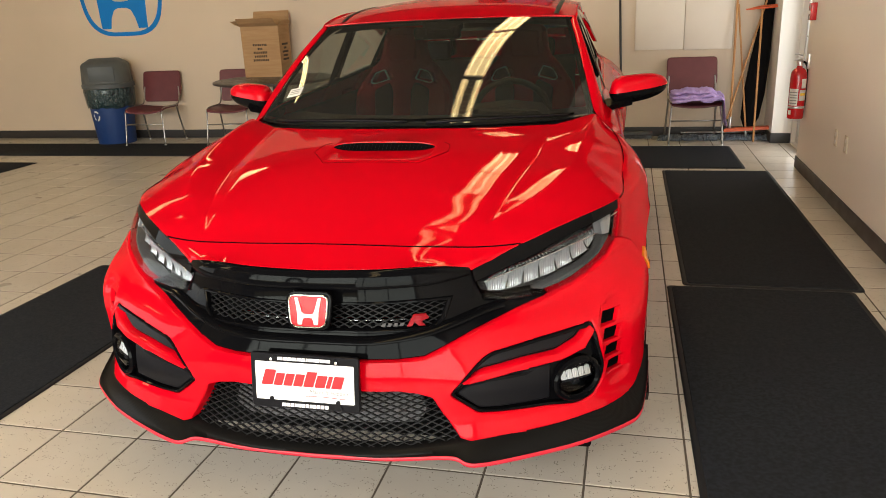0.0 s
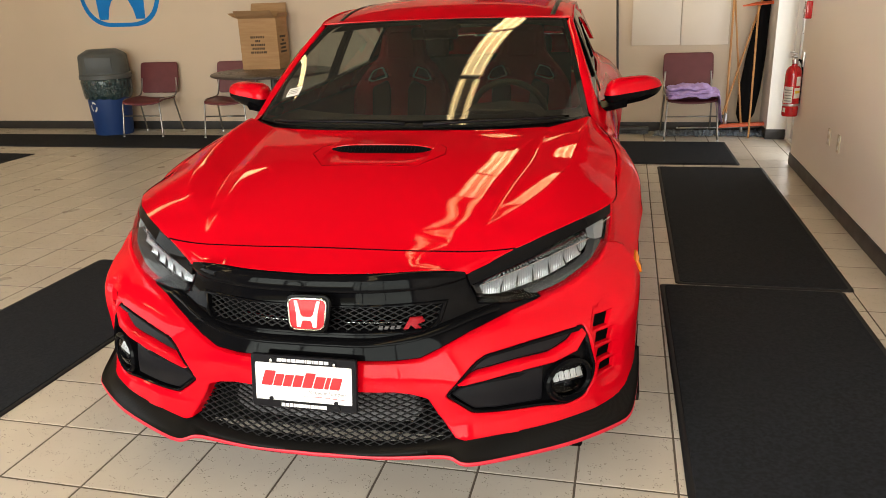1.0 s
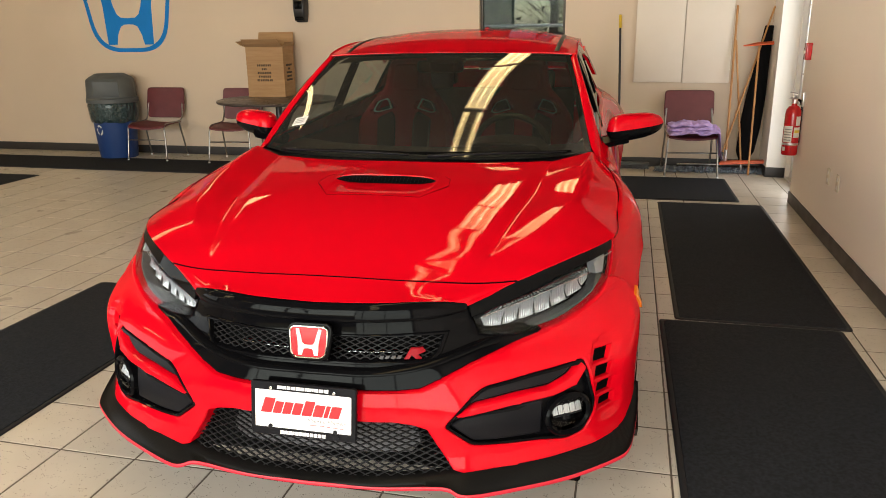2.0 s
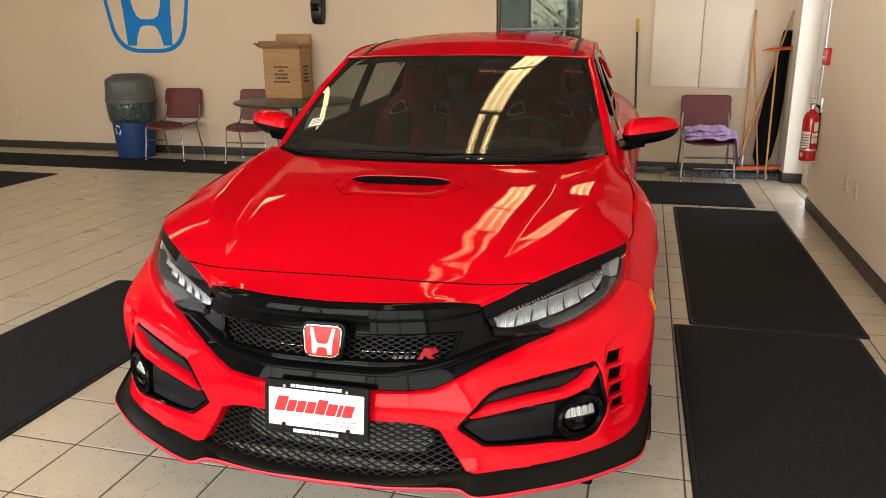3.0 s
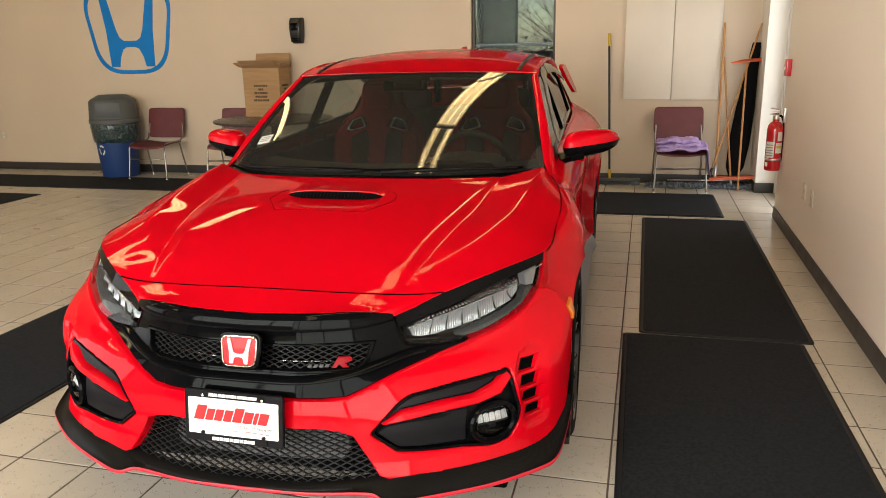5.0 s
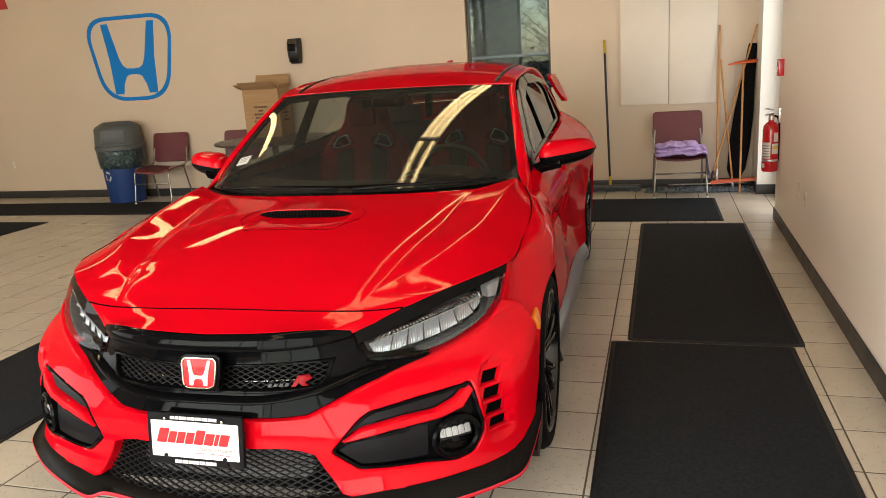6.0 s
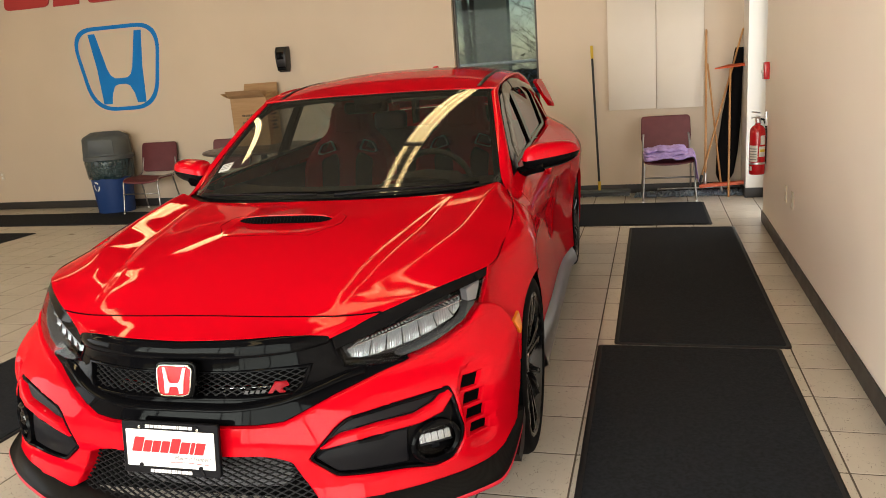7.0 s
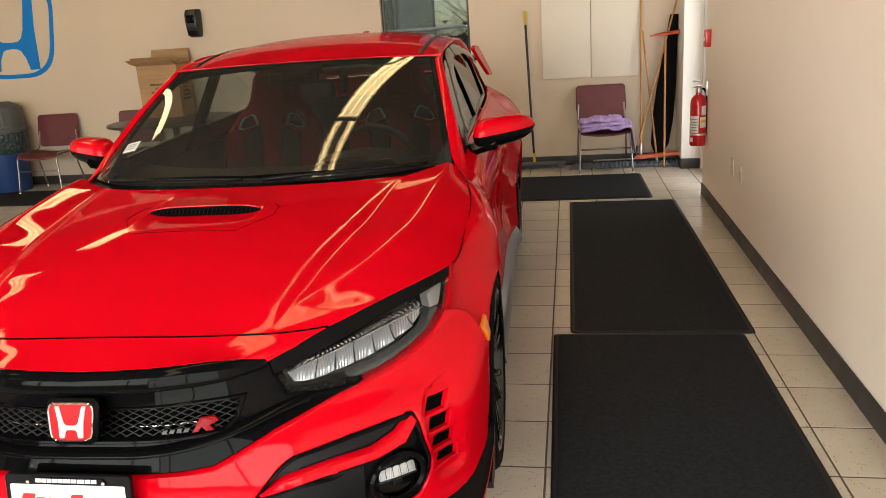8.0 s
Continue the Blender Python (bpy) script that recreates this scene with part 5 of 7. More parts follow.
def wheel(x, y):
    s = 1 if x > 0 else -1
    ob = part("wheel", bmesh.new(), M["rubber"], car, "black multi-spoke wheel with low-profile tyre")
    ob.matrix_basis = pose(x, y, 0.345) @ Euler((0, radians(90 * s), 0)).to_matrix().to_4x4()
    bm = bmesh.new()
    lathe(bm, [(0.264, -0.11), (0.285, -0.122), (0.318, -0.120), (0.340, -0.100), (0.3445, -0.06), (0.345, 0.06), (0.341, 0.096), (0.330, 0.113), (0.315, 0.120), (0.300, 0.1215), (0.285, 0.119), (0.274, 0.112)], 64, caps=False)
    part("tyre", bm, M["rubber"], ob, "black low-profile tyre")
    bm = bmesh.new()
    lathe(bm, [(0.278, 0.108), (0.277, 0.116), (0.271, 0.119), (0.262, 0.116), (0.256, 0.104), (0.247, 0.06), (0.243, 0.0), (0.240, -0.10)], 64, caps=False)
    for i in range(7):
        for side in (1, -1):
            spoke(bm, 2 * math.pi * i / 7, side)
    bmesh.ops.recalc_face_normals(bm, faces=bm.faces)
    rim = part("rim", bm, M["rim"], ob, "gloss black spoked rim")
    bm = bmesh.new()
    lathe(bm, [(0.0, 0.090), (0.030, 0.090), (0.036, 0.084), (0.058, 0.080), (0.070, 0.066), (0.072, 0.02)], 28, caps=False)
    part("hub", bm, M["rim"], rim)
    for i in range(5):
        bm = bmesh.new()
        t = 2 * math.pi * (i + 0.5) / 5
        lathe(bm, [(0.010, 0.060), (0.010, 0.084), (0.0075, 0.088), (0.0, 0.089)], 8, Matrix.Translation((0.050 * math.cos(t), 0.050 * math.sin(t), 0)), caps=False)
        part("wheel_nut", bm, M["dark_chrome"], rim)
    bm = bmesh.new()
    lathe(bm, [(0.09, 0.034), (0.175, 0.034), (0.176, 0.020), (0.175, 0.006), (0.09, 0.006)], 48, caps=False)
    part("brake_disc", bm, M["disc"], ob)
    bm = bmesh.new()
    lathe(bm, [(0.243, -0.098), (0.10, -0.095), (0.0, -0.095)], 32, caps=False)
    part("backing_plate", bm, M["void"], ob)
    bm = bmesh.new()
    loft(bm, [[V(r * math.cos(t), r * math.sin(t), z) for r, z in ((0.125, 0.055), (0.198, 0.055), (0.205, 0.045), (0.205, 0.0), (0.125, 0.0))] for t in (2.2 + 0.85 * k / 8 for k in range(9))], True)
    bmesh.ops.recalc_face_normals(bm, faces=bm.faces)
    part("brake_caliper", bm, M["caliper"], ob, "red brake caliper")
    return ob


for x, y in ((0.834, AXLE_F), (-0.834, AXLE_F), (0.832, AXLE_R), (-0.832, AXLE_R)):
    wheel(x, y)

# ---- ceiling lights ----
def strip_light(x, y, z, length=1.46, w=0.34, louvered=False):
    """A hanging fluorescent fixture: a pale tray, and below it a lit diffuser with tubes, or two strips beside a dark louver."""
    ob = thing("ceiling_light", pose(x, y, z), "long fluorescent ceiling light with warm lit tubes", "ceiling light", "ceiling lights")
    bm = bmesh.new()
    prof = [(-w / 2, -0.02), (-w / 2 + 0.03, 0.03), (w / 2 - 0.03, 0.03), (w / 2, -0.02), (w / 2 - 0.01, -0.02), (w / 2 - 0.035, 0.012), (-w / 2 + 0.035, 0.012), (-w / 2 + 0.01, -0.02)]
    vs = loft(bm, [[V(a, s * length / 2, b) for a, b in prof] for s in (-1, 1)], True)
    cap(bm, vs[0])
    cap(bm, vs[1])
    bmesh.ops.recalc_face_normals(bm, faces=bm.faces)
    part("tray", bm, M["lamp_body"], ob)
    spans = [(-w / 2 + 0.015, -0.055), (0.055, w / 2 - 0.015)] if louvered else [(-w / 2 + 0.015, w / 2 - 0.015)]
    for a, b in spans:
        d = bmesh.new()
        box(d, (a, -length / 2 + 0.02, -0.018), (b, length / 2 - 0.02, -0.008), 0.003)
        part("diffuser", d, M["diffuser"], ob)
    for a in ((-0.11, 0.11) if louvered else (-0.11, 0.0, 0.11)):
        t = bmesh.new()
        tube(t, [(a, -length / 2 + 0.03, -0.026), (a, length / 2 - 0.03, -0.026)], 0.013, 8)
        part("tube", t, M["tube"], ob)
    if louvered:
        for i in range(18):
            d = bmesh.new()
            yy = (i - 8.5) * (length - 0.06) / 18
            box(d, (-0.055, yy - 0.024, -0.016), (0.055, yy + 0.024, -0.010), 0.002)
            part("louver_blade", d, M["louver"], ob)
    for s in (-1, 1):
        bm = bmesh.new()
        tube(bm, [(0, s * length * 0.35, 0.03), (0, s * length * 0.35, CEIL - z)], 0.004, 5)
        part("hanger", bm, M["alu"], ob)
    return ob


LIGHT_Z = 3.5
for i in range(6):
    strip_light(-0.83, -0.50 + 1.53 * i, LIGHT_Z, louvered=i == 3)
# the row at -7.6 is unseen, added to brighten the back wall's left
for x in (-4.5, -7.6):
    for i in range(4):
        strip_light(x, -0.83 + 2.55 * i, LIGHT_Z)
area_lamp("window_light_west", pose(WALL_L + 0.02, 0.5, 1.9, 0, -90, 0), 2.4, 4.4, 60, (1.0, 0.98, 0.95))
area_lamp("window_light_south", pose(-3.7, FLOOR_Y0 - 0.16, 1.95, 90, 0, 0), 4.4, 2.06, 290, (1.0, 0.96, 0.91))
# added dimmer fill behind the right bays of the unseen shop front; no door
area_lamp("window_fill_south_right", pose(-0.05, FLOOR_Y0 - 0.16, 1.55, 90, 0, 0), 2.8, 2.8, 155, (1.0, 0.96, 0.91))
area_lamp("door_light", pose(1.64, 7.66, 1.15, 0, 90, 0), 2.1, 0.9, 13, (1.0, 0.98, 0.94))

# ---- badge, plate, cabin of the car ----
def flat_piece(outline, m, thick, bevel=0.0, holes=()):
    """A plate cut to an outline in its own xy plane, facing +z, placed by m."""
    return drape(outline, lambda a, b, d: m @ V(a, b, d), holes, r=bevel, depth=thick, step=9.0, lift=thick)


def squarish(w0, w1, h, r, n=6):
    """A rounded trapezium, w0 wide at the top and w1 at the foot."""
    return rounded([(-w1 / 2, -h / 2), (w1 / 2, -h / 2), (w0 / 2, h / 2), (-w0 / 2, h / 2)], r, n)


def two_posts(w, h):
    """The emblem's inner mark: two tapering posts with a curved bridge, as one outline."""
    half = [(0.0, -0.10), (0.13, -0.09), (0.19, -0.02), (0.30, 0.46), (0.40, 0.46), (0.325, 0.0), (0.30, -0.46), (0.185, -0.46), (0.155, -0.29), (0.12, -0.23), (0.0, -0.22)]
    return [(a * w, b * h) for a, b in both_sides(half)]


tilt = Matrix.Rotation(radians(76), 4, "X")
bm_m = Matrix.Translation((0, 0.012, 0.637)) @ tilt
emblem = part("emblem", flat_piece(squarish(0.140, 0.122, 0.112, 0.030), bm_m, 0.014, 0.003), M["gloss"], grille, "red and chrome front emblem in a black mount")
m2 = bm_m @ Matrix.Translation((0, 0, 0.015))
part("emblem_field", flat_piece(squarish(0.112, 0.098, 0.086, 0.022), m2, 0.004), M["emblem_red"], emblem, "red enamel field")
part("emblem_ring", flat_piece(squarish(0.122, 0.106, 0.096, 0.026), m2, 0.009, 0.0025, [list(reversed(squarish(0.1125, 0.0972, 0.0865, 0.0215)))]), M["chrome"], emblem, "chrome ring")
part("emblem_mark", flat_piece(two_posts(0.098, 0.082), m2 @ Matrix.Translation((0, 0, 0.003)), 0.005, 0.001), M["plate_white"], emblem, "bright inner mark")
# small slanted badge in the mesh
part("grille_badge", drape([(0.268, 0.582), (0.282, 0.582), (0.288, 0.592), (0.300, 0.582), (0.318, 0.582), (0.306, 0.593), (0.326, 0.600), (0.318, 0.611), (0.284, 0.611)], nose, depth=0.006, lift=-0.008, r=0.001), M["badge_red"], grille, "red slanted badge")
for i in range(4):
    a = 0.196 + 0.017 * i
    part("grille_badge_bar", drape([(a, 0.583), (a + 0.011, 0.583), (a + 0.014, 0.591), (a + 0.003, 0.591)], nose, depth=0.004, lift=-0.012), M["print_black"], grille)

# number plate holder with a dealer's insert
pm = Matrix.Translation((-0.006, -0.058, 0.451)) @ Matrix.Rotation(radians(90 - 7), 4, "X") @ Matrix.Rotation(radians(-0.8), 4, "Z")
PW, PH = 0.318, 0.160
holder = part("plate_holder", flat_piece(squarish(PW, PW, PH, 0.010, 4), pm, 0.010, 0.002), M["satin"], car, "black plate holder with a white dealer insert")
part("plate_bracket", flat_piece(squarish(0.26, 0.26, 0.10, 0.01), pm @ Matrix.Translation((0, 0.0, -0.045)), 0.044), M["satin"], holder)
pf = pm @ Matrix.Translation((0, 0, 0.0105))
part("insert", flat_piece(rounded([(-0.145, -0.056), (0.145, -0.056), (0.145, 0.056), (-0.145, 0.056)], 0.004, 3), pf, 0.001), M["plate_white"], holder, "white dealer insert")
pp = pf @ Matrix.Translation((0, 0, 0.0012))
part("frame_top", flat_piece(rounded([(-0.100, 0.058), (0.100, 0.058), (0.092, 0.074), (-0.092, 0.074)], 0.003), pf @ Matrix.Translation((0, 0, 0.001)), 0.002), M["satin"], holder)
part("frame_foot", flat_piece(rounded([(-0.112, -0.074), (0.112, -0.074), (0.105, -0.058), (-0.105, -0.058)], 0.003), pf @ Matrix.Translation((0, 0, 0.001)), 0.002), M["satin"], holder)


def slanted_blocks(x0, z0, widths, h, lean, gap):
    out, x = [], x0
    for w in widths:
        out.append([(x, z0), (x + w, z0), (x + w + lean, z0 + h), (x + lean, z0 + h)])
        x += w + gap
    return out


for k, o in enumerate(slanted_blocks(-0.128, -0.012, [0.033, 0.026, 0.026, 0.027, 0.030, 0.030, 0.013, 0.030], 0.036, 0.011, 0.003)):
    if k in (0, 4):
        o = [o[0], o[1], (o[2][0] + 0.003, o[2][1] + 0.009), (o[3][0] + 0.003, o[3][1] + 0.009)]
    part("red_block", flat_piece(rounded(o, 0.003, 2), pp, 0.0008), M["print_red"], holder)
for o in slanted_blocks(-0.076, 0.0630, [0.014, 0.012, 0.010, 0.013, 0.012, 0.011, 0.005, 0.013, 0.004, 0.012, 0.013, 0.013], 0.0095, 0.001, 0.002):
    part("print_bar", flat_piece(o, pf @ Matrix.Translation((0, 0, 0.0042)), 0.0006), M["print_white"], holder)
for o in slanted_blocks(-0.067, -0.0725, [0.0105] * 3 + [0.006] + [0.0105] * 3 + [0.006] + [0.0105] * 4, 0.0105, 0.0005, 0.0018):
    part("print_bar", flat_piece(o, pf @ Matrix.Translation((0, 0, 0.0042)), 0.0006), M["print_white"], holder)
for x in (-0.098, 0.098):
    bm = bmesh.new()
    lathe(bm, [(0.0062, 0.0), (0.0062, 0.003), (0.0, 0.004)], 16, pp @ Matrix.Translation((x, -0.052, 0)))
    part("screw_cap", bm, M["satin"], holder)
for x in (-0.095, 0.095):
    bm = bmesh.new()
    lathe(bm, [(0.0045, 0.0), (0.0045, 0.003), (0.0, 0.004)], 12, pp @ Matrix.Translation((x, 0.064, 0.002)))
    part("screw", bm, M["chrome"], holder)


def lettering(name, words, size, m, mat, parent, shear=0.0, depth=0.0003):
    """Words in the built-in font, as a mesh."""
    data = bpy.data.curves.new(name, "FONT")
    data.body, data.size, data.shear, data.extrude, data.align_x = words, size, shear, depth, "CENTER"
    tmp = new(name, data)
    me = bpy.data.meshes.new_from_object(tmp)
    bpy.data.objects.remove(tmp)
    me.transform(m)
    me.materials.append(mat)
    ob = new(name, me)
    ob.parent = parent
    return ob


lettering("motto", "Makes It Happen!", 0.0165, pp @ Matrix.Translation((0.072, -0.030, 0.0008)), M["print_grey"], holder, 0.25)
part("swash", flat_piece([(0.0, -0.040), (0.05, -0.0385), (0.125, -0.042), (0.125, -0.0405), (0.05, -0.037), (0.0, -0.0388)], pp, 0.0006), M["print_red"], holder)

# dashboard, wheel and seats
bm = bmesh.new()
loft(bm, [[V(x * 0.74, y + 0.25 * abs(x) ** 2.5, z) for x in steps(-1, 1, 16)] for y, z in ((1.22, 0.955), (1.45, 0.965), (1.65, 0.955), (1.72, 0.92), (1.70, 0.80), (1.68, 0.60))])
bmesh.ops.recalc_face_normals(bm, faces=bm.faces)
dash = part("dashboard", bm, M["dash"], car, "dark dashboard")
bm = bmesh.new()
loft(bm, [[V(0.37 + x, y, 0.955 + h) for x, h in ((-0.20, 0), (-0.15, 0.045), (0, 0.06), (0.15, 0.045), (0.20, 0))] for y in (1.45, 1.70)])
part("instrument_hood", bm, M["dash"], dash)
bm = bmesh.new()
wm = Matrix.Translation((0.37, 1.86, 0.93)) @ Matrix.Rotation(radians(-65), 4, "X")
tube(bm, [wm @ V(0.18 * math.cos(t), 0.18 * math.sin(t), 0) for t in (2 * math.pi * i / 32 for i in range(32))], 0.015, 8, True)
sw = part("steering_wheel", bm, M["dash"], car)
bm = bmesh.new()
box(bm, (-0.17, -0.03, -0.02), (0.17, 0.03, 0.02), 0.012, 2, wm)
part("wheel_hub", bm, M["dash"], sw)


def sport_seat(x):
    """High-backed sports seat: red shell and bolsters, black centre, framed openings at the shoulders."""
    f = lambda a, b, d: V(x + a, 2.42 + 0.30 * (b - 0.55) - d - 0.9 * (abs(a) ** 2.2) * 0.35, b)
    back = rounded([(-0.26, 0.55), (0.26, 0.55), (0.285, 0.80), (0.285, 0.98), (0.20, 1.10), (0.135, 1.16), (0.115, 1.30), (0.07, 1.335), (-0.07, 1.335), (-0.115, 1.30), (-0.135, 1.16), (-0.20, 1.10), (-0.285, 0.98), (-0.285, 0.80)], 0.05)
    win = rounded([(0.075, 1.045), (0.105, 1.105), (0.165, 1.085), (0.195, 1.030), (0.170, 1.020)], 0.012)
    seat = part("sport_seat", drape(back, f, [win, flip(win)], r=0.025, depth=0.10, step=0.05), M["seat_red"], car, "red suede sports seat with black centre")
    for o in (win, flip(win)):
        c = [sum(p[i] for p in o) / len(o) for i in (0, 1)]
        inner = [(c[0] + (a - c[0]) * 0.86, c[1] + (b - c[1]) * 0.86) for a, b in o]
        part("shoulder_frame", drape(o, f, [inner], r=0.001, depth=0.02, lift=0.010), M["pale_frame"], seat, "pale frame of the harness opening")
    for s in (1, -1):
        part("black_centre", drape(rounded([(s * 0.05, 0.60), (s * 0.15, 0.60), (s * 0.165, 0.99), (s * 0.075, 1.03), (s * 0.055, 0.98)], 0.02), f, r=0.006, depth=0.02, lift=0.012, step=0.06), M["seat_black"], seat)
    part("headrest_pad", drape(rounded([(-0.085, 1.15), (0.085, 1.15), (0.075, 1.30), (-0.075, 1.30)], 0.03), f, r=0.01, depth=0.02, lift=0.018, step=0.06), M["seat_red"], seat)
    bm = bmesh.new()
    box(bm, (x - 0.25, 1.98, 0.40), (x + 0.25, 2.48, 0.60), 0.05, 3)
    part("cushion", bm, M["seat_red"], seat)


sport_seat(0.36)
sport_seat(-0.36)
bm = bmesh.new()
loft(bm, [[V(x, y, z) for x in (-0.62, -0.58, 0.58, 0.62)] for y, z in ((2.95, 0.58), (3.25, 0.60), (3.33, 0.70), (3.48, 1.08), (3.56, 1.10), (3.60, 1.0))])
bench = part("rear_bench", bm, M["seat_black"], car, "black rear bench seat")
for x in (-0.36, 0.36):
    bm = bmesh.new()
    box(bm, (x - 0.12, 3.46, 1.09), (x + 0.12, 3.56, 1.22), 0.035, 3)
    part("rear_headrest", bm, M["seat_black"], bench)
bm = bmesh.new()
box(bm, (-0.14, 1.98, 1.285), (0.10, 2.03, 1.345), 0.018, 3)
part("inner_mirror", bm, M["satin"], car)

# ---- things in the room ----
M["burgundy"] = bump(material("burgundy_plastic", (0.115, 0.020, 0.026), 0.42), 300, 0.15, 0.001)
vary(M["burgundy"], (0.10, 0.017, 0.022), (0.13, 0.024, 0.030), 6)
M["leg"] = material("dull_chrome", (0.34, 0.33, 0.31), 0.28, 1.0)
M["bin_blue"] = rough_vary(material("blue_plastic", (0.012, 0.045, 0.17), 0.5), 0.4, 0.6, 8)
M["bin_grey"] = rough_vary(material("grey_plastic", (0.075, 0.085, 0.085), 0.55), 0.45, 0.65, 8)
M["bag"] = bump(material("bin_liner", (0.02, 0.045, 0.048), 0.22, 0.0, 0.5), 22, 1.0, 0.05)
M["card"] = bump(material("cardboard", (0.36, 0.215, 0.10), 0.85), 90, 0.15)
vary(M["card"], (0.34, 0.20, 0.092), (0.40, 0.245, 0.12), 4, stretch=(1, 1, 8))
M["ink"] = material("box_ink", (0.05, 0.03, 0.015), 0.8)
M["table"] = rough_vary(material("dark_laminate", (0.045, 0.035, 0.032), 0.35), 0.25, 0.45, 12)
M["black_plastic"] = material("black_plastic", (0.012, 0.012, 0.013), 0.35)
M["wood"] = material("ash_handle", (0.46, 0.22, 0.075), 0.5)
vary(M["wood"], (0.40, 0.18, 0.058), (0.54, 0.28, 0.10), 30, stretch=(1, 1, 0.08))
M["orange"] = material("orange_plastic", (0.62, 0.10, 0.025), 0.45)
M["yellow"] = material("yellow_grip", (0.60, 0.40, 0.03), 0.5)
M["mop"] = bump(material("mop_yarn", (0.16, 0.20, 0.25), 0.95), 160, 1.0, 0.01)
vary(M["mop"], (0.07, 0.10, 0.14), (0.28, 0.32, 0.36), 60)
M["towel"] = bump(material("lilac_towel", (0.36, 0.22, 0.60), 0.95), 260, 0.9, 0.004)
vary(M["towel"], (0.40, 0.28, 0.60), (0.50, 0.37, 0.70), 30)
M["ext_red"] = material("extinguisher_red", (0.52, 0.010, 0.014), 0.25, 0.0, 0.6)
M["paper"] = material("paper_label", (0.72, 0.70, 0.64), 0.5)
M["label_yellow"] = material("yellow_label", (0.70, 0.50, 0.04), 0.5)
M["blue_paint"] = bump(material("blue_wall_paint", (0.004, 0.19, 0.56), 0.5, Specular_IOR_Level=0.2), 160, 0.12, 0.001)
vary(M["blue_paint"], (0.003, 0.18, 0.54), (0.005, 0.20, 0.60), 3)
M["red_paint"] = material("red_wall_sign", (0.42, 0.03, 0.028), 0.5)
M["board"] = bump(material("cream_board", (0.78, 0.73, 0.65), 0.5), 120, 0.1, 0.001)
vary(M["board"], (0.67, 0.605, 0.515), (0.71, 0.65, 0.56), 1.4)
M["socket"] = material("ivory_socket", (0.62, 0.55, 0.42), 0.4)
M["bark"] = bump(material("bark", (0.09, 0.075, 0.06), 0.9), 20, 0.8, 0.02)
M["concrete"] = bump(material("grey_concrete", (0.36, 0.36, 0.30), 0.85), 30, 0.3, 0.01)
vary(M["concrete"], (0.19, 0.20, 0.165), (0.24, 0.25, 0.205), 2.0)
M["asphalt"] = bump(material("asphalt", (0.055, 0.055, 0.055), 0.9), 120, 0.6, 0.01)
M["white_metal"] = material("white_enamel", (0.72, 0.74, 0.76), 0.25, 0.0, 0.6)
M["hedge"] = material("dry_brush", (0.10, 0.085, 0.055), 0.95)


# wall emblem
sign = thing("wall_emblem", pose(-6.085, FLOOR_Y1, 1.825), "large blue painted emblem with rounded frame on tan wall", "wall emblem")
em = Matrix.Rotation(radians(90), 4, "X")
ring_o = rounded([(-0.50, -0.545), (0.50, -0.545), (0.69, 0.53), (-0.69, 0.53)], 0.36, 10)
ring_i = rounded([(-0.452, -0.497), (0.452, -0.497), (0.636, 0.482), (-0.636, 0.482)], 0.33, 10)
part("frame", flat_piece(ring_o, em, 0.004, 0, [list(reversed(ring_i))]), M["blue_paint"], sign)
half = [(0.0, -0.135), (0.10, -0.128), (0.155, -0.09), (0.195, 0.0), (0.300, 0.442), (0.405, 0.442), (0.345, 0.0), (0.325, -0.455), (0.198, -0.455), (0.170, -0.33), (0.120, -0.235), (0.07, -0.212), (0.0, -0.208)]
part("mark", flat_piece(both_sides(half), em, 0.004), M["blue_paint"], sign)

# red sign above it, drawn as plain blocks
board = thing("wall_sign", pose(0, FLOOR_Y1, 0), "large red sign of thick slanted blocks high on tan wall", "wall sign")
for x0, x1, z0, lean in ((-8.95, -8.60, 2.58, 0.30), (-8.10, -7.91, 2.575, -0.12), (-7.72, -7.00, 2.665, 0.10), (-6.93, -6.53, 2.655, 0.10), (-6.40, -5.35, 2.650, 0.10), (-4.25, -4.03, 2.530, 0.10)):
    part("block", flat_piece(rounded([(x0, z0), (x1, z0), (x1 + lean, z0 + 0.52), (x0 + lean, z0 + 0.52)], 0.09 if x1 - x0 > 0.6 else 0.01, 5), em, 0.02, 0.004), M["red_paint"], board)


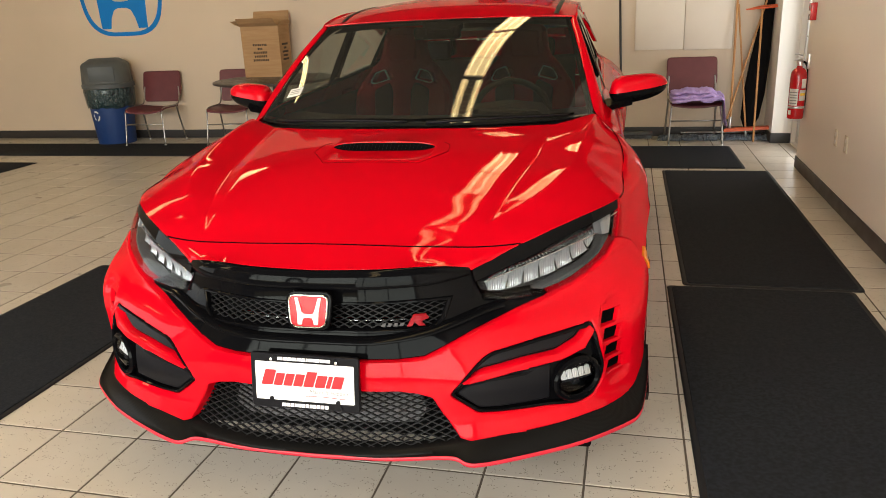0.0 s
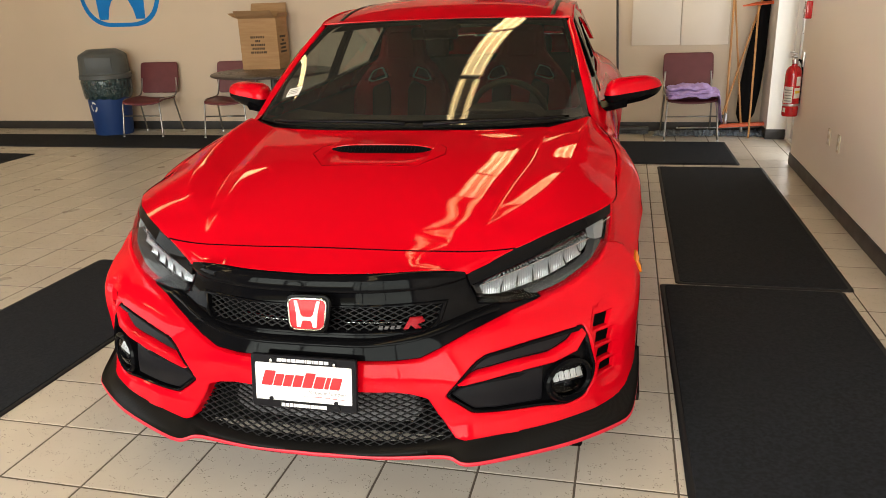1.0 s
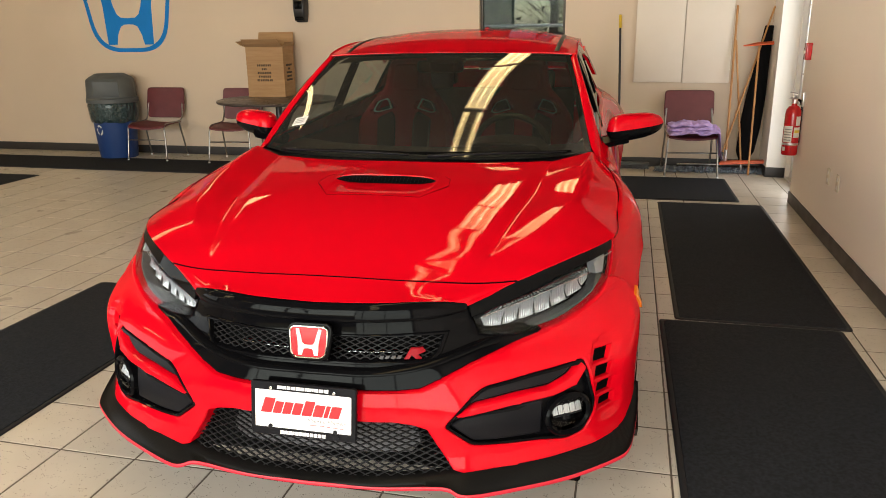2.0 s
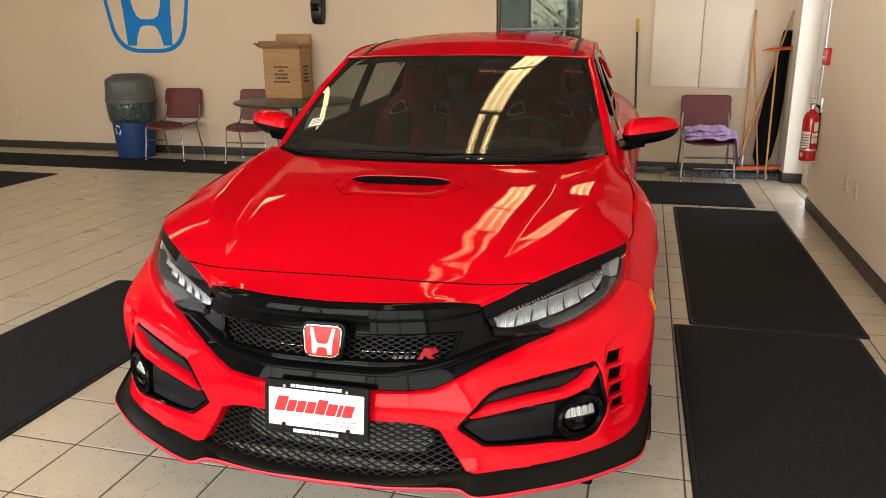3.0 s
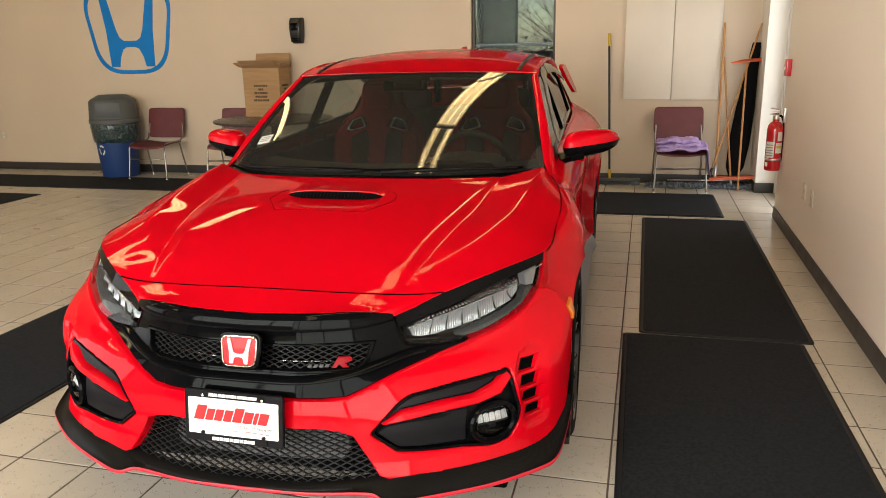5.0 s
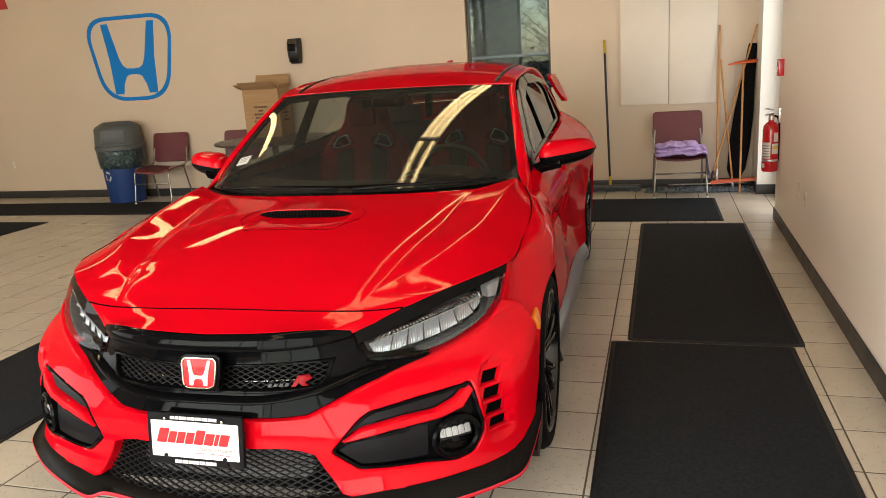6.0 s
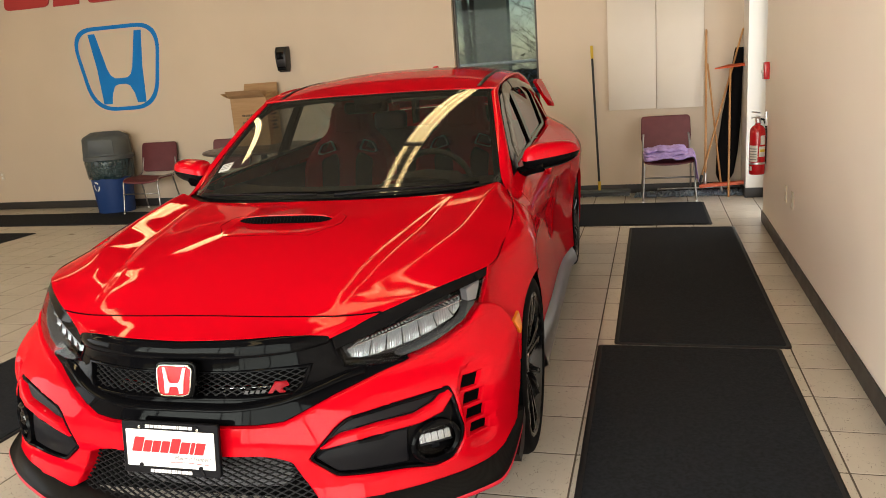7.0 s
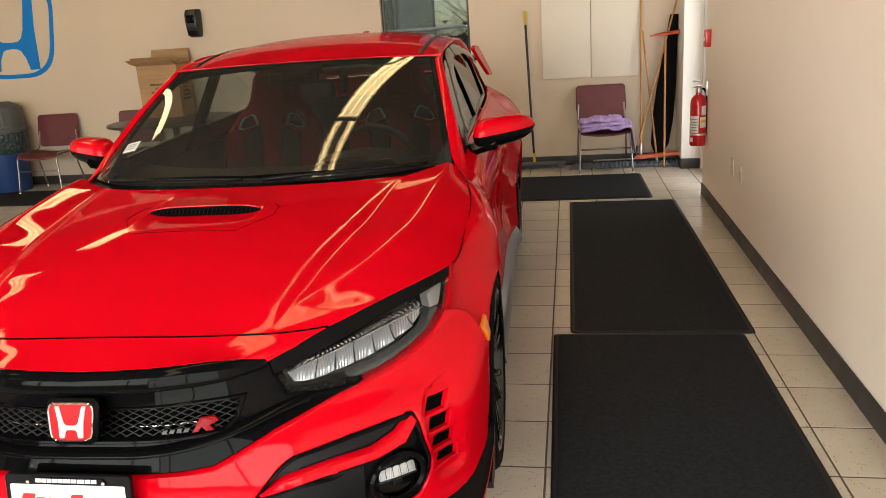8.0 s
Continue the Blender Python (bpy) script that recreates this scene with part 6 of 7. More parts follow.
# stacking chairs
def chair():
    ob = thing("stacking_chair", pose(0.72, 8.32, 0, 0, 0, 3), "burgundy plastic stacking chair with chrome legs against the wall", "chair", "burgundy chairs")
    f = lambda a, b, d: V(a, 0.20 + 0.22 * (b - 0.5) - d - 0.16 * a * a + 0.03, b)
    part("backrest", drape(rounded([(-0.235, 0.478), (0.235, 0.478), (0.258, 0.62), (0.252, 0.845), (-0.252, 0.845), (-0.258, 0.62)], 0.04), f, r=0.006, depth=0.014, step=0.06), M["burgundy"], ob)
    g = lambda a, b, d: V(a, b, 0.445 + d + 0.10 * a * a - 0.028 * max(0.0, (-b - 0.10) / 0.15) ** 2 - 0.02 * math.cos(a * 6))
    part("seat", drape(rounded([(-0.255, -0.24), (0.255, -0.24), (0.245, 0.20), (-0.245, 0.20)], 0.06), g, r=0.008, depth=0.014, step=0.05), M["burgundy"], ob)
    for s in (1, -1):
        bm = bmesh.new()
        tube(bm, spline([(s * 0.262, -0.265, 0.012), (s * 0.250, -0.235, 0.24), (s * 0.240, -0.205, 0.425), (s * 0.240, -0.05, 0.447), (s * 0.240, 0.16, 0.455), (s * 0.240, 0.225, 0.53), (s * 0.232, 0.255, 0.66)], 26), 0.0095, 8)
        part("front_leg", bm, M["leg"], ob)
        bm = bmesh.new()
        tube(bm, spline([(s * 0.242, 0.12, 0.45), (s * 0.246, 0.17, 0.26), (s * 0.255, 0.235, 0.012)], 10), 0.0095, 8)
        part("rear_leg", bm, M["leg"], ob)
        for y in (-0.265, 0.235):
            bm = bmesh.new()
            lathe(bm, [(0.013, 0.0), (0.013, 0.018), (0.010, 0.022)], 10, Matrix.Translation((s * (0.262 if y < 0 else 0.255), y, 0.0005)))
            part("foot", bm, M["alu"], ob)
    bm = bmesh.new()
    tube(bm, [(-0.250, -0.235, 0.255), (0.250, -0.235, 0.255)], 0.008, 8)
    part("stretcher", bm, M["leg"], ob)
    return ob


seat_right = chair()
copy_thing(seat_right, pose(-5.62, 8.34, 0, 0, 0, 2))
copy_thing(seat_right, pose(-4.52, 8.33, 0, 0, 0, 6))


# folded towel on the chair
def towel():
    ob = thing("towel", pose(0.735, 8.14, 0.455, 0, 0, 3), "crumpled lilac microfibre towels heaped on the chair seat", "towel")
    rng = random.Random(4)
    for k, (z, w, d, sx) in enumerate(((0.0, 0.58, 0.32, 0.04), (0.036, 0.53, 0.28, 0.01), (0.070, 0.42, 0.24, -0.04))):
        bm = bmesh.new()
        n, m = 44, 20
        rows_t = []
        for j in range(m + 1):
            v = j / m * 2 - 1
            rt = []
            for i in range(n + 1):
                u = i / n * 2 - 1
                p = noise.noise(V(u * 2.1 + k * 7, v * 1.6, k * 3.1)) * 0.026 + noise.noise(V(u * 6 + k, v * 4, 5)) * 0.012
                edge = max(abs(u) ** 6, abs(v) ** 6)
                x, y = u * w / 2 + sx + 0.012 * noise.noise(V(v * 4, k, 1)), v * d / 2 + 0.02 * noise.noise(V(u * 4, k, 2))
                h = z + 0.030 * (1 - edge) + p + 0.012
                over = max(0.0, x - 0.235)
                h -= over * 2.6 if k < 2 else 0
                x -= over * 0.55
                rt.append(V(x, y, max(h, 0.004 + z * 0.5) if over == 0 else h))
            rows_t.append(rt)
        loft(bm, rows_t)
        thicken(bm, lambda v: V(0, 0, -0.016))
        part("fold", bm, M["towel"], ob, sharp=180)
    return ob


towel()


# recycling bin
def octagon(w, d, z, c=0.22):
    a, b, k = w / 2, d / 2, c * w
    return [V(-a + k, -b, z), V(a - k, -b, z), V(a, -b + k, z), V(a, b - k, z), V(a - k, b, z), V(-a + k, b, z), V(-a, b - k, z), V(-a, -b + k, z)]


def recycling_bin():
    ob = thing("recycling_bin", pose(-6.21, 8.36, 0, 0, 0, 22), "blue recycling bin with grey swing lid and dark liner", "bin")
    n = 40
    bm = bmesh.new()
    lathe(bm, [(0.245, 0.0), (0.250, 0.01), (0.300, 0.66), (0.312, 0.665), (0.312, 0.69), (0.295, 0.69), (0.24, 0.05)], n)
    part("tub", bm, M["bin_blue"], ob)
    bm = bmesh.new()
    rows = []
    for z, r in ((0.70, 0.315), (0.66, 0.330), (0.58, 0.322), (0.50, 0.312), (0.455, 0.300), (0.45, 0.290)):
        rows.append([V((r + 0.012 * noise.noise(V(math.cos(t) * 4, math.sin(t) * 4, z * 9)) + (0.006 if z < 0.6 else 0)) * math.cos(t), (r + 0.012 * noise.noise(V(math.cos(t) * 5, math.sin(t) * 5, z * 7))) * math.sin(t), z + (0.03 * noise.noise(V(math.cos(t) * 3, math.sin(t) * 3, 2)) if z < 0.5 else 0)) for t in (2 * math.pi * i / 72 for i in range(72))])
    loft(bm, rows, True)
    part("liner", bm, M["bag"], ob, "dark green plastic liner", sharp=180)
    bm = bmesh.new()
    lathe(bm, [(0.325, 0.685), (0.340, 0.69), (0.340, 0.735), (0.322, 0.75), (0.30, 0.75)], n)
    part("lid_rim", bm, M["bin_grey"], ob)
    bm = bmesh.new()
    vs = loft(bm, [octagon(0.60, 0.56, 0.75), octagon(0.57, 0.53, 0.96), octagon(0.53, 0.47, 0.985), octagon(0.36, 0.26, 1.035)], True)
    cap(bm, vs[-1])
    lid = part("dome_lid", bm, M["bin_grey"], ob, "grey domed lid", sharp=25)
    for s in (1, -1):
        bm = bmesh.new()
        vs = loft(bm, [rounded3 for rounded3 in ([V(a, s * (0.286 - 0.07 * (b - 0.76)), b) for a, b in rounded([(-0.165, 0.775), (0.165, 0.775), (0.160, 0.945), (-0.160, 0.945)], 0.015)], [V(a, s * (0.276 - 0.07 * (b - 0.76)), b) for a, b in rounded([(-0.175, 0.765), (0.175, 0.765), (0.170, 0.955), (-0.170, 0.955)], 0.015)])], True)
        cap(bm, vs[0])
        bmesh.ops.recalc_face_normals(bm, faces=bm.faces)
        part("swing_door", bm, M["bin_grey"], lid)
    for k in range(3):
        t = 2 * math.pi * k / 3 + 0.4
        bm = bmesh.new()
        rows = []
        for rad in (0.036, 0.056):
            row = []
            for a in steps(0.25, 1.75, 7):
                u, z = rad * math.cos(t + a), 0.36 + rad * 1.15 * math.sin(t + a)
                r = 0.252 + 0.0758 * (z - 0.01) * 0.93 + 0.002
                ang = radians(-125) + u / 0.27
                row.append(V(r * math.cos(ang), r * math.sin(ang), z))
            rows.append(row)
        loft(bm, rows)
        part("arrow", bm, M["paper"], ob, "white recycling arrow")
    ob.scale = (0.9, 0.9, 1.0)
    return ob


recycling_bin()


# round table with a carton
def round_table():
    ob = thing("round_table", pose(-3.78, 8.0, 0), "round dark laminate table on a black pedestal", "table")
    bm = bmesh.new()
    lathe(bm, [(0.0, 0.742), (0.655, 0.742), (0.676, 0.748), (0.68, 0.758), (0.676, 0.770), (0.665, 0.774), (0.0, 0.774)], 64)
    part("tabletop", bm, M["table"], ob)
    bm = bmesh.new()
    lathe(bm, [(0.05, 0.03), (0.045, 0.06), (0.038, 0.10), (0.038, 0.70), (0.12, 0.735), (0.12, 0.742)], 24)
    part("pedestal", bm, M["black_plastic"], ob)
    for k in range(4):
        bm = bmesh.new()
        t = math.pi / 4 + k * math.pi / 2
        tube(bm, [(0, 0, 0.07), (0.25 * math.cos(t), 0.25 * math.sin(t), 0.05), (0.42 * math.cos(t), 0.42 * math.sin(t), 0.0255)], [0.03, 0.028, 0.024], 8)
        part("foot", bm, M["black_plastic"], ob)


round_table()


def carton():
    ob = thing("cardboard_box", pose(-4.04, 8.40, 0.7745, 0, 0, 4), "open brown cardboard carton with printed side on the table", "box")
    w, d, h, th = 0.45, 0.34, 0.565, 0.005
    bm = bmesh.new()
    for lo, hi in (((-w / 2, -d / 2, 0), (w / 2, -d / 2 + th, h)), ((-w / 2, d / 2 - th, 0), (w / 2, d / 2, h)), ((-w / 2, -d / 2 + th, 0), (-w / 2 + th, d / 2 - th, h)), ((w / 2 - th, -d / 2 + th, 0), (w / 2, d / 2 - th, h)), ((-w / 2 + th, -d / 2 + th, 0), (w / 2 - th, d / 2 - th, th))):
        box(bm, lo, hi)
    part("carton_body", bm, M["card"], ob, smooth=False)

    def flap(name, a, b, out):
        bm = bmesh.new()
        a, b, out = Vector(a), Vector(b), Vector(out)
        side = (b - a).normalized()
        n = out.cross(side).normalized() * 0.004
        pts = [a, b, b + out - side * 0.01, a + out + side * 0.01]
        mid = [pts[0].lerp(pts[3], 0.5) + n * 2, pts[1].lerp(pts[2], 0.5) + n * 2]
        rows = [[pts[0], pts[1]], mid, [pts[3], pts[2]]]
        loft(bm, rows)
        thicken(bm, lambda v: n)
        part(name, bm, M["card"], ob, smooth=False)
    flap("back_flap", (-w / 2, d / 2, h), (w / 2, d / 2, h), (0, 0.06, 0.16))
    flap("front_flap", (w / 2, -d / 2, h), (-w / 2, -d / 2, h), (0.0, -0.13, 0.085))
    flap("left_flap", (-w / 2, -d / 2, h), (-w / 2, d / 2, h), (-0.12, 0, 0.06))
    flap("right_flap", (w / 2, d / 2, h), (w / 2, -d / 2, h), (0.02, 0.0, 0.05))
    rng = random.Random(3)
    for i, n in enumerate((8, 3, 8, 7, 9)):
        for j in range(n):
            bm = bmesh.new()
            x, z = (j - n / 2) * 0.0215 - 0.01, 0.345 - i * 0.042
            box(bm, (x + rng.uniform(0, 0.002), -d / 2 - 0.0008, z), (x + 0.015 + rng.uniform(0, 0.003), -d / 2 + 0.0005, z + 0.024))
            part("print_bar", bm, M["ink"], ob, smooth=False)
    for i, n in enumerate((5, 2, 5, 4, 5)):
        bm = bmesh.new()
        z = 0.345 - i * 0.042
        box(bm, (w / 2 - 0.0005, -n * 0.018, z), (w / 2 + 0.0008, n * 0.018, z + 0.022))
        part("print_bar", bm, M["ink"], ob, smooth=False)


carton()


# wall dispenser
ob = thing("towel_dispenser", pose(-3.725, FLOOR_Y1, 1.755), "black plastic hand towel dispenser fixed to the wall", "dispenser")
bm = bmesh.new()
rows = []
for z, w, d in ((-0.15, 0.10, 0.03), (-0.145, 0.13, 0.07), (-0.08, 0.155, 0.115), (0.02, 0.17, 0.12), (0.10, 0.175, 0.11), (0.145, 0.165, 0.08), (0.15, 0.14, 0.03)):
    rows.append([V(a, -0.001 - (b + 0.5) * d, z) for a, b in [(p[0] * w, p[1]) for p in rounded([(-0.5, -0.5), (0.5, -0.5), (0.42, 0.5), (-0.42, 0.5)], 0.18, 4)]])
vs = loft(bm, rows, True)
cap(bm, list(reversed(vs[0])))
cap(bm, vs[-1])
bmesh.ops.recalc_face_normals(bm, faces=bm.faces)
part("cover", bm, M["black_plastic"], ob)
bm = bmesh.new()
box(bm, (-0.045, -0.1275, 0.0), (0.045, -0.118, 0.085), 0.004)
part("window", bm, M["gloss"], ob)
bm = bmesh.new()
box(bm, (-0.05, -0.125, -0.13), (0.05, -0.09, -0.085), 0.006)
part("mouth", bm, M["gloss"], ob)

# two pale boards on the wall
for x0, x1, z0 in ((0.112, 0.609, 0.926), (0.616, 1.092, 0.918)):
    ob = thing("wall_board", pose((x0 + x1) / 2, FLOOR_Y1, z0), "large cream painted board fixed flat on the wall", "board", "wall boards")
    bm = bmesh.new()
    box(bm, (-(x1 - x0) / 2, -0.030, 0), ((x1 - x0) / 2, -0.001, 1.42), 0.003)
    part("board", bm, M["board"], ob)


# brooms and mops in the corner
def handle(ob, name, a, b, r, mat, label=""):
    bm = bmesh.new()
    tube(bm, [Vector(a).lerp(Vector(b), k) for k in (0, 0.01, 0.5, 0.99, 1)], [r * 0.6, r, r, r, r * 0.6], 10)
    return part(name, bm, mat, ob, label)


ob = thing("push_broom", pose(0, 0, 0), "push broom with black handle and dark bristle head", "broom")
handle(ob, "handle", (-0.055, 8.655, 1.50), (0.0, 8.53, 0.10), 0.0125, M["black_plastic"])
handle(ob, "grip", (-0.060, 8.665, 1.63), (-0.055, 8.655, 1.495), 0.0155, M["yellow"], "yellow grip")
handle(ob, "socket", (0.0, 8.531, 0.17), (0.002, 8.52, 0.06), 0.016, M["yellow"], "yellow socket")
bm = bmesh.new()
box(bm, (-0.30, -0.035, 0.045), (0.33, 0.035, 0.075), 0.008, 2, pose(0.0, 8.52, 0, 0, 0, 3))
part("head", bm, M["bin_grey"], ob, "flat grey head")
bm = bmesh.new()
rng = random.Random(1)
for i in range(70):
    x, y = -0.29 + 0.61 * i / 69, rng.uniform(-0.025, 0.025)
    m = pose(0.0, 8.52, 0, 0, 0, 3)
    loft(bm, [[m @ V(x - 0.006, y, 0.046), m @ V(x + 0.006, y, 0.046)], [m @ V(x - 0.007 + rng.uniform(-0.004, 0.004), y * 1.4, 0.0015), m @ V(x + 0.007, y * 1.4, 0.0015)]])
tagged(part("bristles", bm, M["black_plastic"], ob), kind="stuff")

ob = thing("upturned_broom", pose(0, 0, 0), "orange broom turned head up, wooden handle on the floor", "broom", "orange brooms")
handle(ob, "handle", (1.345, 8.55, 1.30), (1.322, 8.30, 0.001), 0.0108, M["wood"])
bm = bmesh.new()
loft(bm, [[V(1.36 + x, 8.55 + y, 1.305 + z + 0.06 * x) for y, z in ((-0.030, 0.0), (-0.034, 0.014), (0.034, 0.014), (0.030, 0.0))] for x in (-0.165, -0.15, 0.0, 0.15, 0.165)], True)
bmesh.ops.recalc_face_normals(bm, faces=bm.faces)
part("head", bm, M["orange"], ob, "orange head")
bm = bmesh.new()
vs = loft(bm, [[V(1.36 + x, 8.55 + y, 1.32 + 0.06 * x) for x, y in ((-0.14, -0.028), (0.15, -0.028), (0.15, 0.028), (-0.14, 0.028))], [V(1.375 + x, 8.55 + y, 1.338 + 0.06 * x) for x, y in ((-0.05, -0.014), (0.12, -0.014), (0.12, 0.014), (-0.05, 0.014))]], True)
cap(bm, vs[-1])
part("bristle_block", bm, M["orange"], ob)

ob = thing("floor_squeegee", pose(0, 0, 0), "orange floor squeegee with a long wooden handle against the wall", "squeegee", "orange brooms")
handle(ob, "handle", (1.115, 8.66, 1.705), (1.105, 8.46, 0.19), 0.0115, M["wood"])
handle(ob, "socket", (1.106, 8.475, 0.25), (1.102, 8.44, 0.105), 0.017, M["alu"], "metal socket")
bm = bmesh.new()
loft(bm, [[V(x, 8.43 + y, 0.088 + z + 0.06 * (x - 1.05)) for y, z in ((-0.030, 0.0), (-0.026, 0.030), (0.026, 0.034), (0.030, 0.0))] for x in (1.045, 1.07, 1.30, 1.48, 1.50)], True)
bmesh.ops.recalc_face_normals(bm, faces=bm.faces)
part("head", bm, M["orange"], ob, "orange head")

for a, b, what in (((1.130, 8.66, 1.36), (1.262, 8.46, 0.115), "thin wooden mop handle leaning in the corner"), ((1.475, 8.665, 1.69), (1.065, 8.44, 0.20), "wooden mop handle leaning aslant in the corner")):
    ob = thing("mop_handle", pose(0, 0, 0), what, "mop handle", "mop handles")
    handle(ob, "pole", a, b, 0.0100, M["wood"])
    v = (Vector(b) - Vector(a)).normalized()
    handle(ob, "grip", Vector(b) - v * 0.02, Vector(b) + v * 0.09, 0.0145, M["black_plastic"] if b[0] < 1.2 else M["alu"])

ob = thing("dust_mop", pose(0, 0, 0), "blue-grey yarn dust mop lying along the wall foot", "mop")
bm = bmesh.new()
rng = random.Random(7)
for i in range(260):
    x = 0.40 + 1.08 * i / 259
    y0 = 8.47 + rng.uniform(-0.03, 0.03)
    s = -1 if rng.random() < 0.7 else 1
    l = rng.uniform(0.05, 0.10)
    tube(bm, [(x, y0, 0.030 + rng.uniform(0, 0.02)), (x + rng.uniform(-0.02, 0.02), y0 + s * l * 0.5, 0.030 + rng.uniform(0, 0.02)), (x + rng.uniform(-0.03, 0.03), y0 + s * l, 0.008)], 0.0075, 5)
tagged(part("yarn", bm, M["mop"], ob), kind="stuff")
bm = bmesh.new()
box(bm, (0.42, 8.455, 0.008), (1.46, 8.495, 0.034), 0.006)
part("mop_core", bm, M["mop"], ob)
bm = bmesh.new()
tube(bm, [(0.62, 8.50, 0.070), (1.46, 8.52, 0.075)], 0.008, 8)
part("mop_frame", bm, M["alu"], ob, "metal mop frame")

ob = thing("rolled_mat", pose(0, 0, 0), "long black rolled rubber sheet leaning in the corner", "rolled mat")
bm = bmesh.new()
rows = []
for k, w in ((0, 0.040), (0.02, 0.045), (0.25, 0.065), (0.5, 0.095), (0.75, 0.105), (0.93, 0.090), (1, 0.045)):
    c = V(1.440, 8.655, 1.50).lerp(V(1.290, 8.50, 0.125), k)
    rows.append([c + V(w * math.cos(t), 0.028 * math.sin(t), 0.0) for t in (2 * math.pi * i / 16 for i in range(16))])
vs = loft(bm, rows, True)
cap(bm, vs[0])
cap(bm, vs[-1])
bmesh.ops.recalc_face_normals(bm, faces=bm.faces)
part("roll", bm, M["rubber"], ob)


# fire extinguisher on the side wall
ob = thing("fire_extinguisher", pose(1.416, 6.90, 0.445), "red fire extinguisher with paper labels hung on the wall", "fire extinguisher")
bm = bmesh.new()
lathe(bm, [(0.0, 0.0), (0.058, 0.0), (0.062, 0.006), (0.063, 0.02), (0.063, 0.34), (0.058, 0.375), (0.042, 0.40), (0.022, 0.412), (0.020, 0.425), (0.0, 0.425)], 36)
part("cylinder", bm, M["ext_red"], ob, "red steel cylinder")
bm = bmesh.new()
lathe(bm, [(0.020, 0.425), (0.024, 0.43), (0.024, 0.46), (0.016, 0.47), (0.0, 0.47)], 16)
part("valve", bm, M["alu"], ob)
for z, dy in ((0.475, 0.0), (0.505, 0.02)):
    bm = bmesh.new()
    tube(bm, [(0.015, 0.02, z), (-0.02, -0.02, z + dy * 0.6), (-0.055, -0.075, z + dy)], [0.008, 0.008, 0.006], 8)
    part("lever", bm, M["alu"], ob)
bm = bmesh.new()
tube(bm, spline([(0.02, 0.02, 0.455), (0.055, 0.05, 0.44), (0.072, 0.03, 0.36), (0.070, 0.02, 0.20), (0.070, 0.02, 0.08)], 20), 0.009, 8)
part("hose", bm, M["rubber"], ob)
bm = bmesh.new()
lathe(bm, [(0.0640, 0.085), (0.0650, 0.088), (0.0650, 0.100), (0.0640, 0.103)], 36)
part("strap", bm, M["alu"], ob)
bm = bmesh.new()
box(bm, (0.055, -0.02, 0.40), (0.072, 0.02, 0.52), 0.003)
part("bracket", bm, M["alu"], ob)


def label_on(name, r, z0, z1, a0, a1, mat, parent):
    bm = bmesh.new()
    loft(bm, [[V(r * math.cos(radians(a)), r * math.sin(radians(a)), z) for a in steps(a0, a1, 8)] for z in (z0, z1)])
    part(name, bm, mat, parent)


label_on("paper_label", 0.0637, 0.11, 0.245, 195, 265, M["paper"], ob)
label_on("paper_label", 0.0637, 0.15, 0.235, 275, 330, M["paper"], ob)
label_on("yellow_label", 0.0642, 0.19, 0.212, 280, 326, M["label_yellow"], ob)
label_on("paper_label", 0.0637, 0.25, 0.325, 285, 325, M["paper"], ob)
for i in range(5):
    label_on("print_bar", 0.0643, 0.125 + 0.022 * i, 0.133 + 0.022 * i, 202, 258, M["print_grey"], ob)
label_on("round_mark", 0.0640, 0.035, 0.070, 200, 225, M["paper"], ob)

ob = thing("fire_alarm_pull", pose(WALL_R - 0.002, 6.87, 1.225), "small red fire alarm pull station on the wall", "fire alarm")
bm = bmesh.new()
box(bm, (-0.045, -0.045, 0), (-0.001, 0.045, 0.135), 0.006, 3)
part("case", bm, M["ext_red"], ob)
bm = bmesh.new()
box(bm, (-0.056, -0.030, 0.05), (-0.046, 0.030, 0.075), 0.003)
part("pull_bar", bm, M["paper"], ob)


def outlet(m):
    ob = thing("wall_socket", m, "ivory duplex wall socket plate", "socket", "wall sockets")
    bm = bmesh.new()
    box(bm, (-0.036, -0.007, -0.058), (0.036, -0.0005, 0.058), 0.003)
    part("cover_plate", bm, M["socket"], ob)
    for z in (-0.026, 0.026):
        bm = bmesh.new()
        box(bm, (-0.016, -0.009, z - 0.014), (0.016, -0.0072, z + 0.014), 0.0008)
        part("receptacle", bm, M["paper"], ob)


outlet(pose(WALL_R - 0.0125, 5.80, 0.465, 0, 0, -90))
outlet(pose(WALL_R - 0.0152, 5.53, 0.465, 0, 0, -90))
outlet(pose(-8.32, FLOOR_Y1, 0.476))


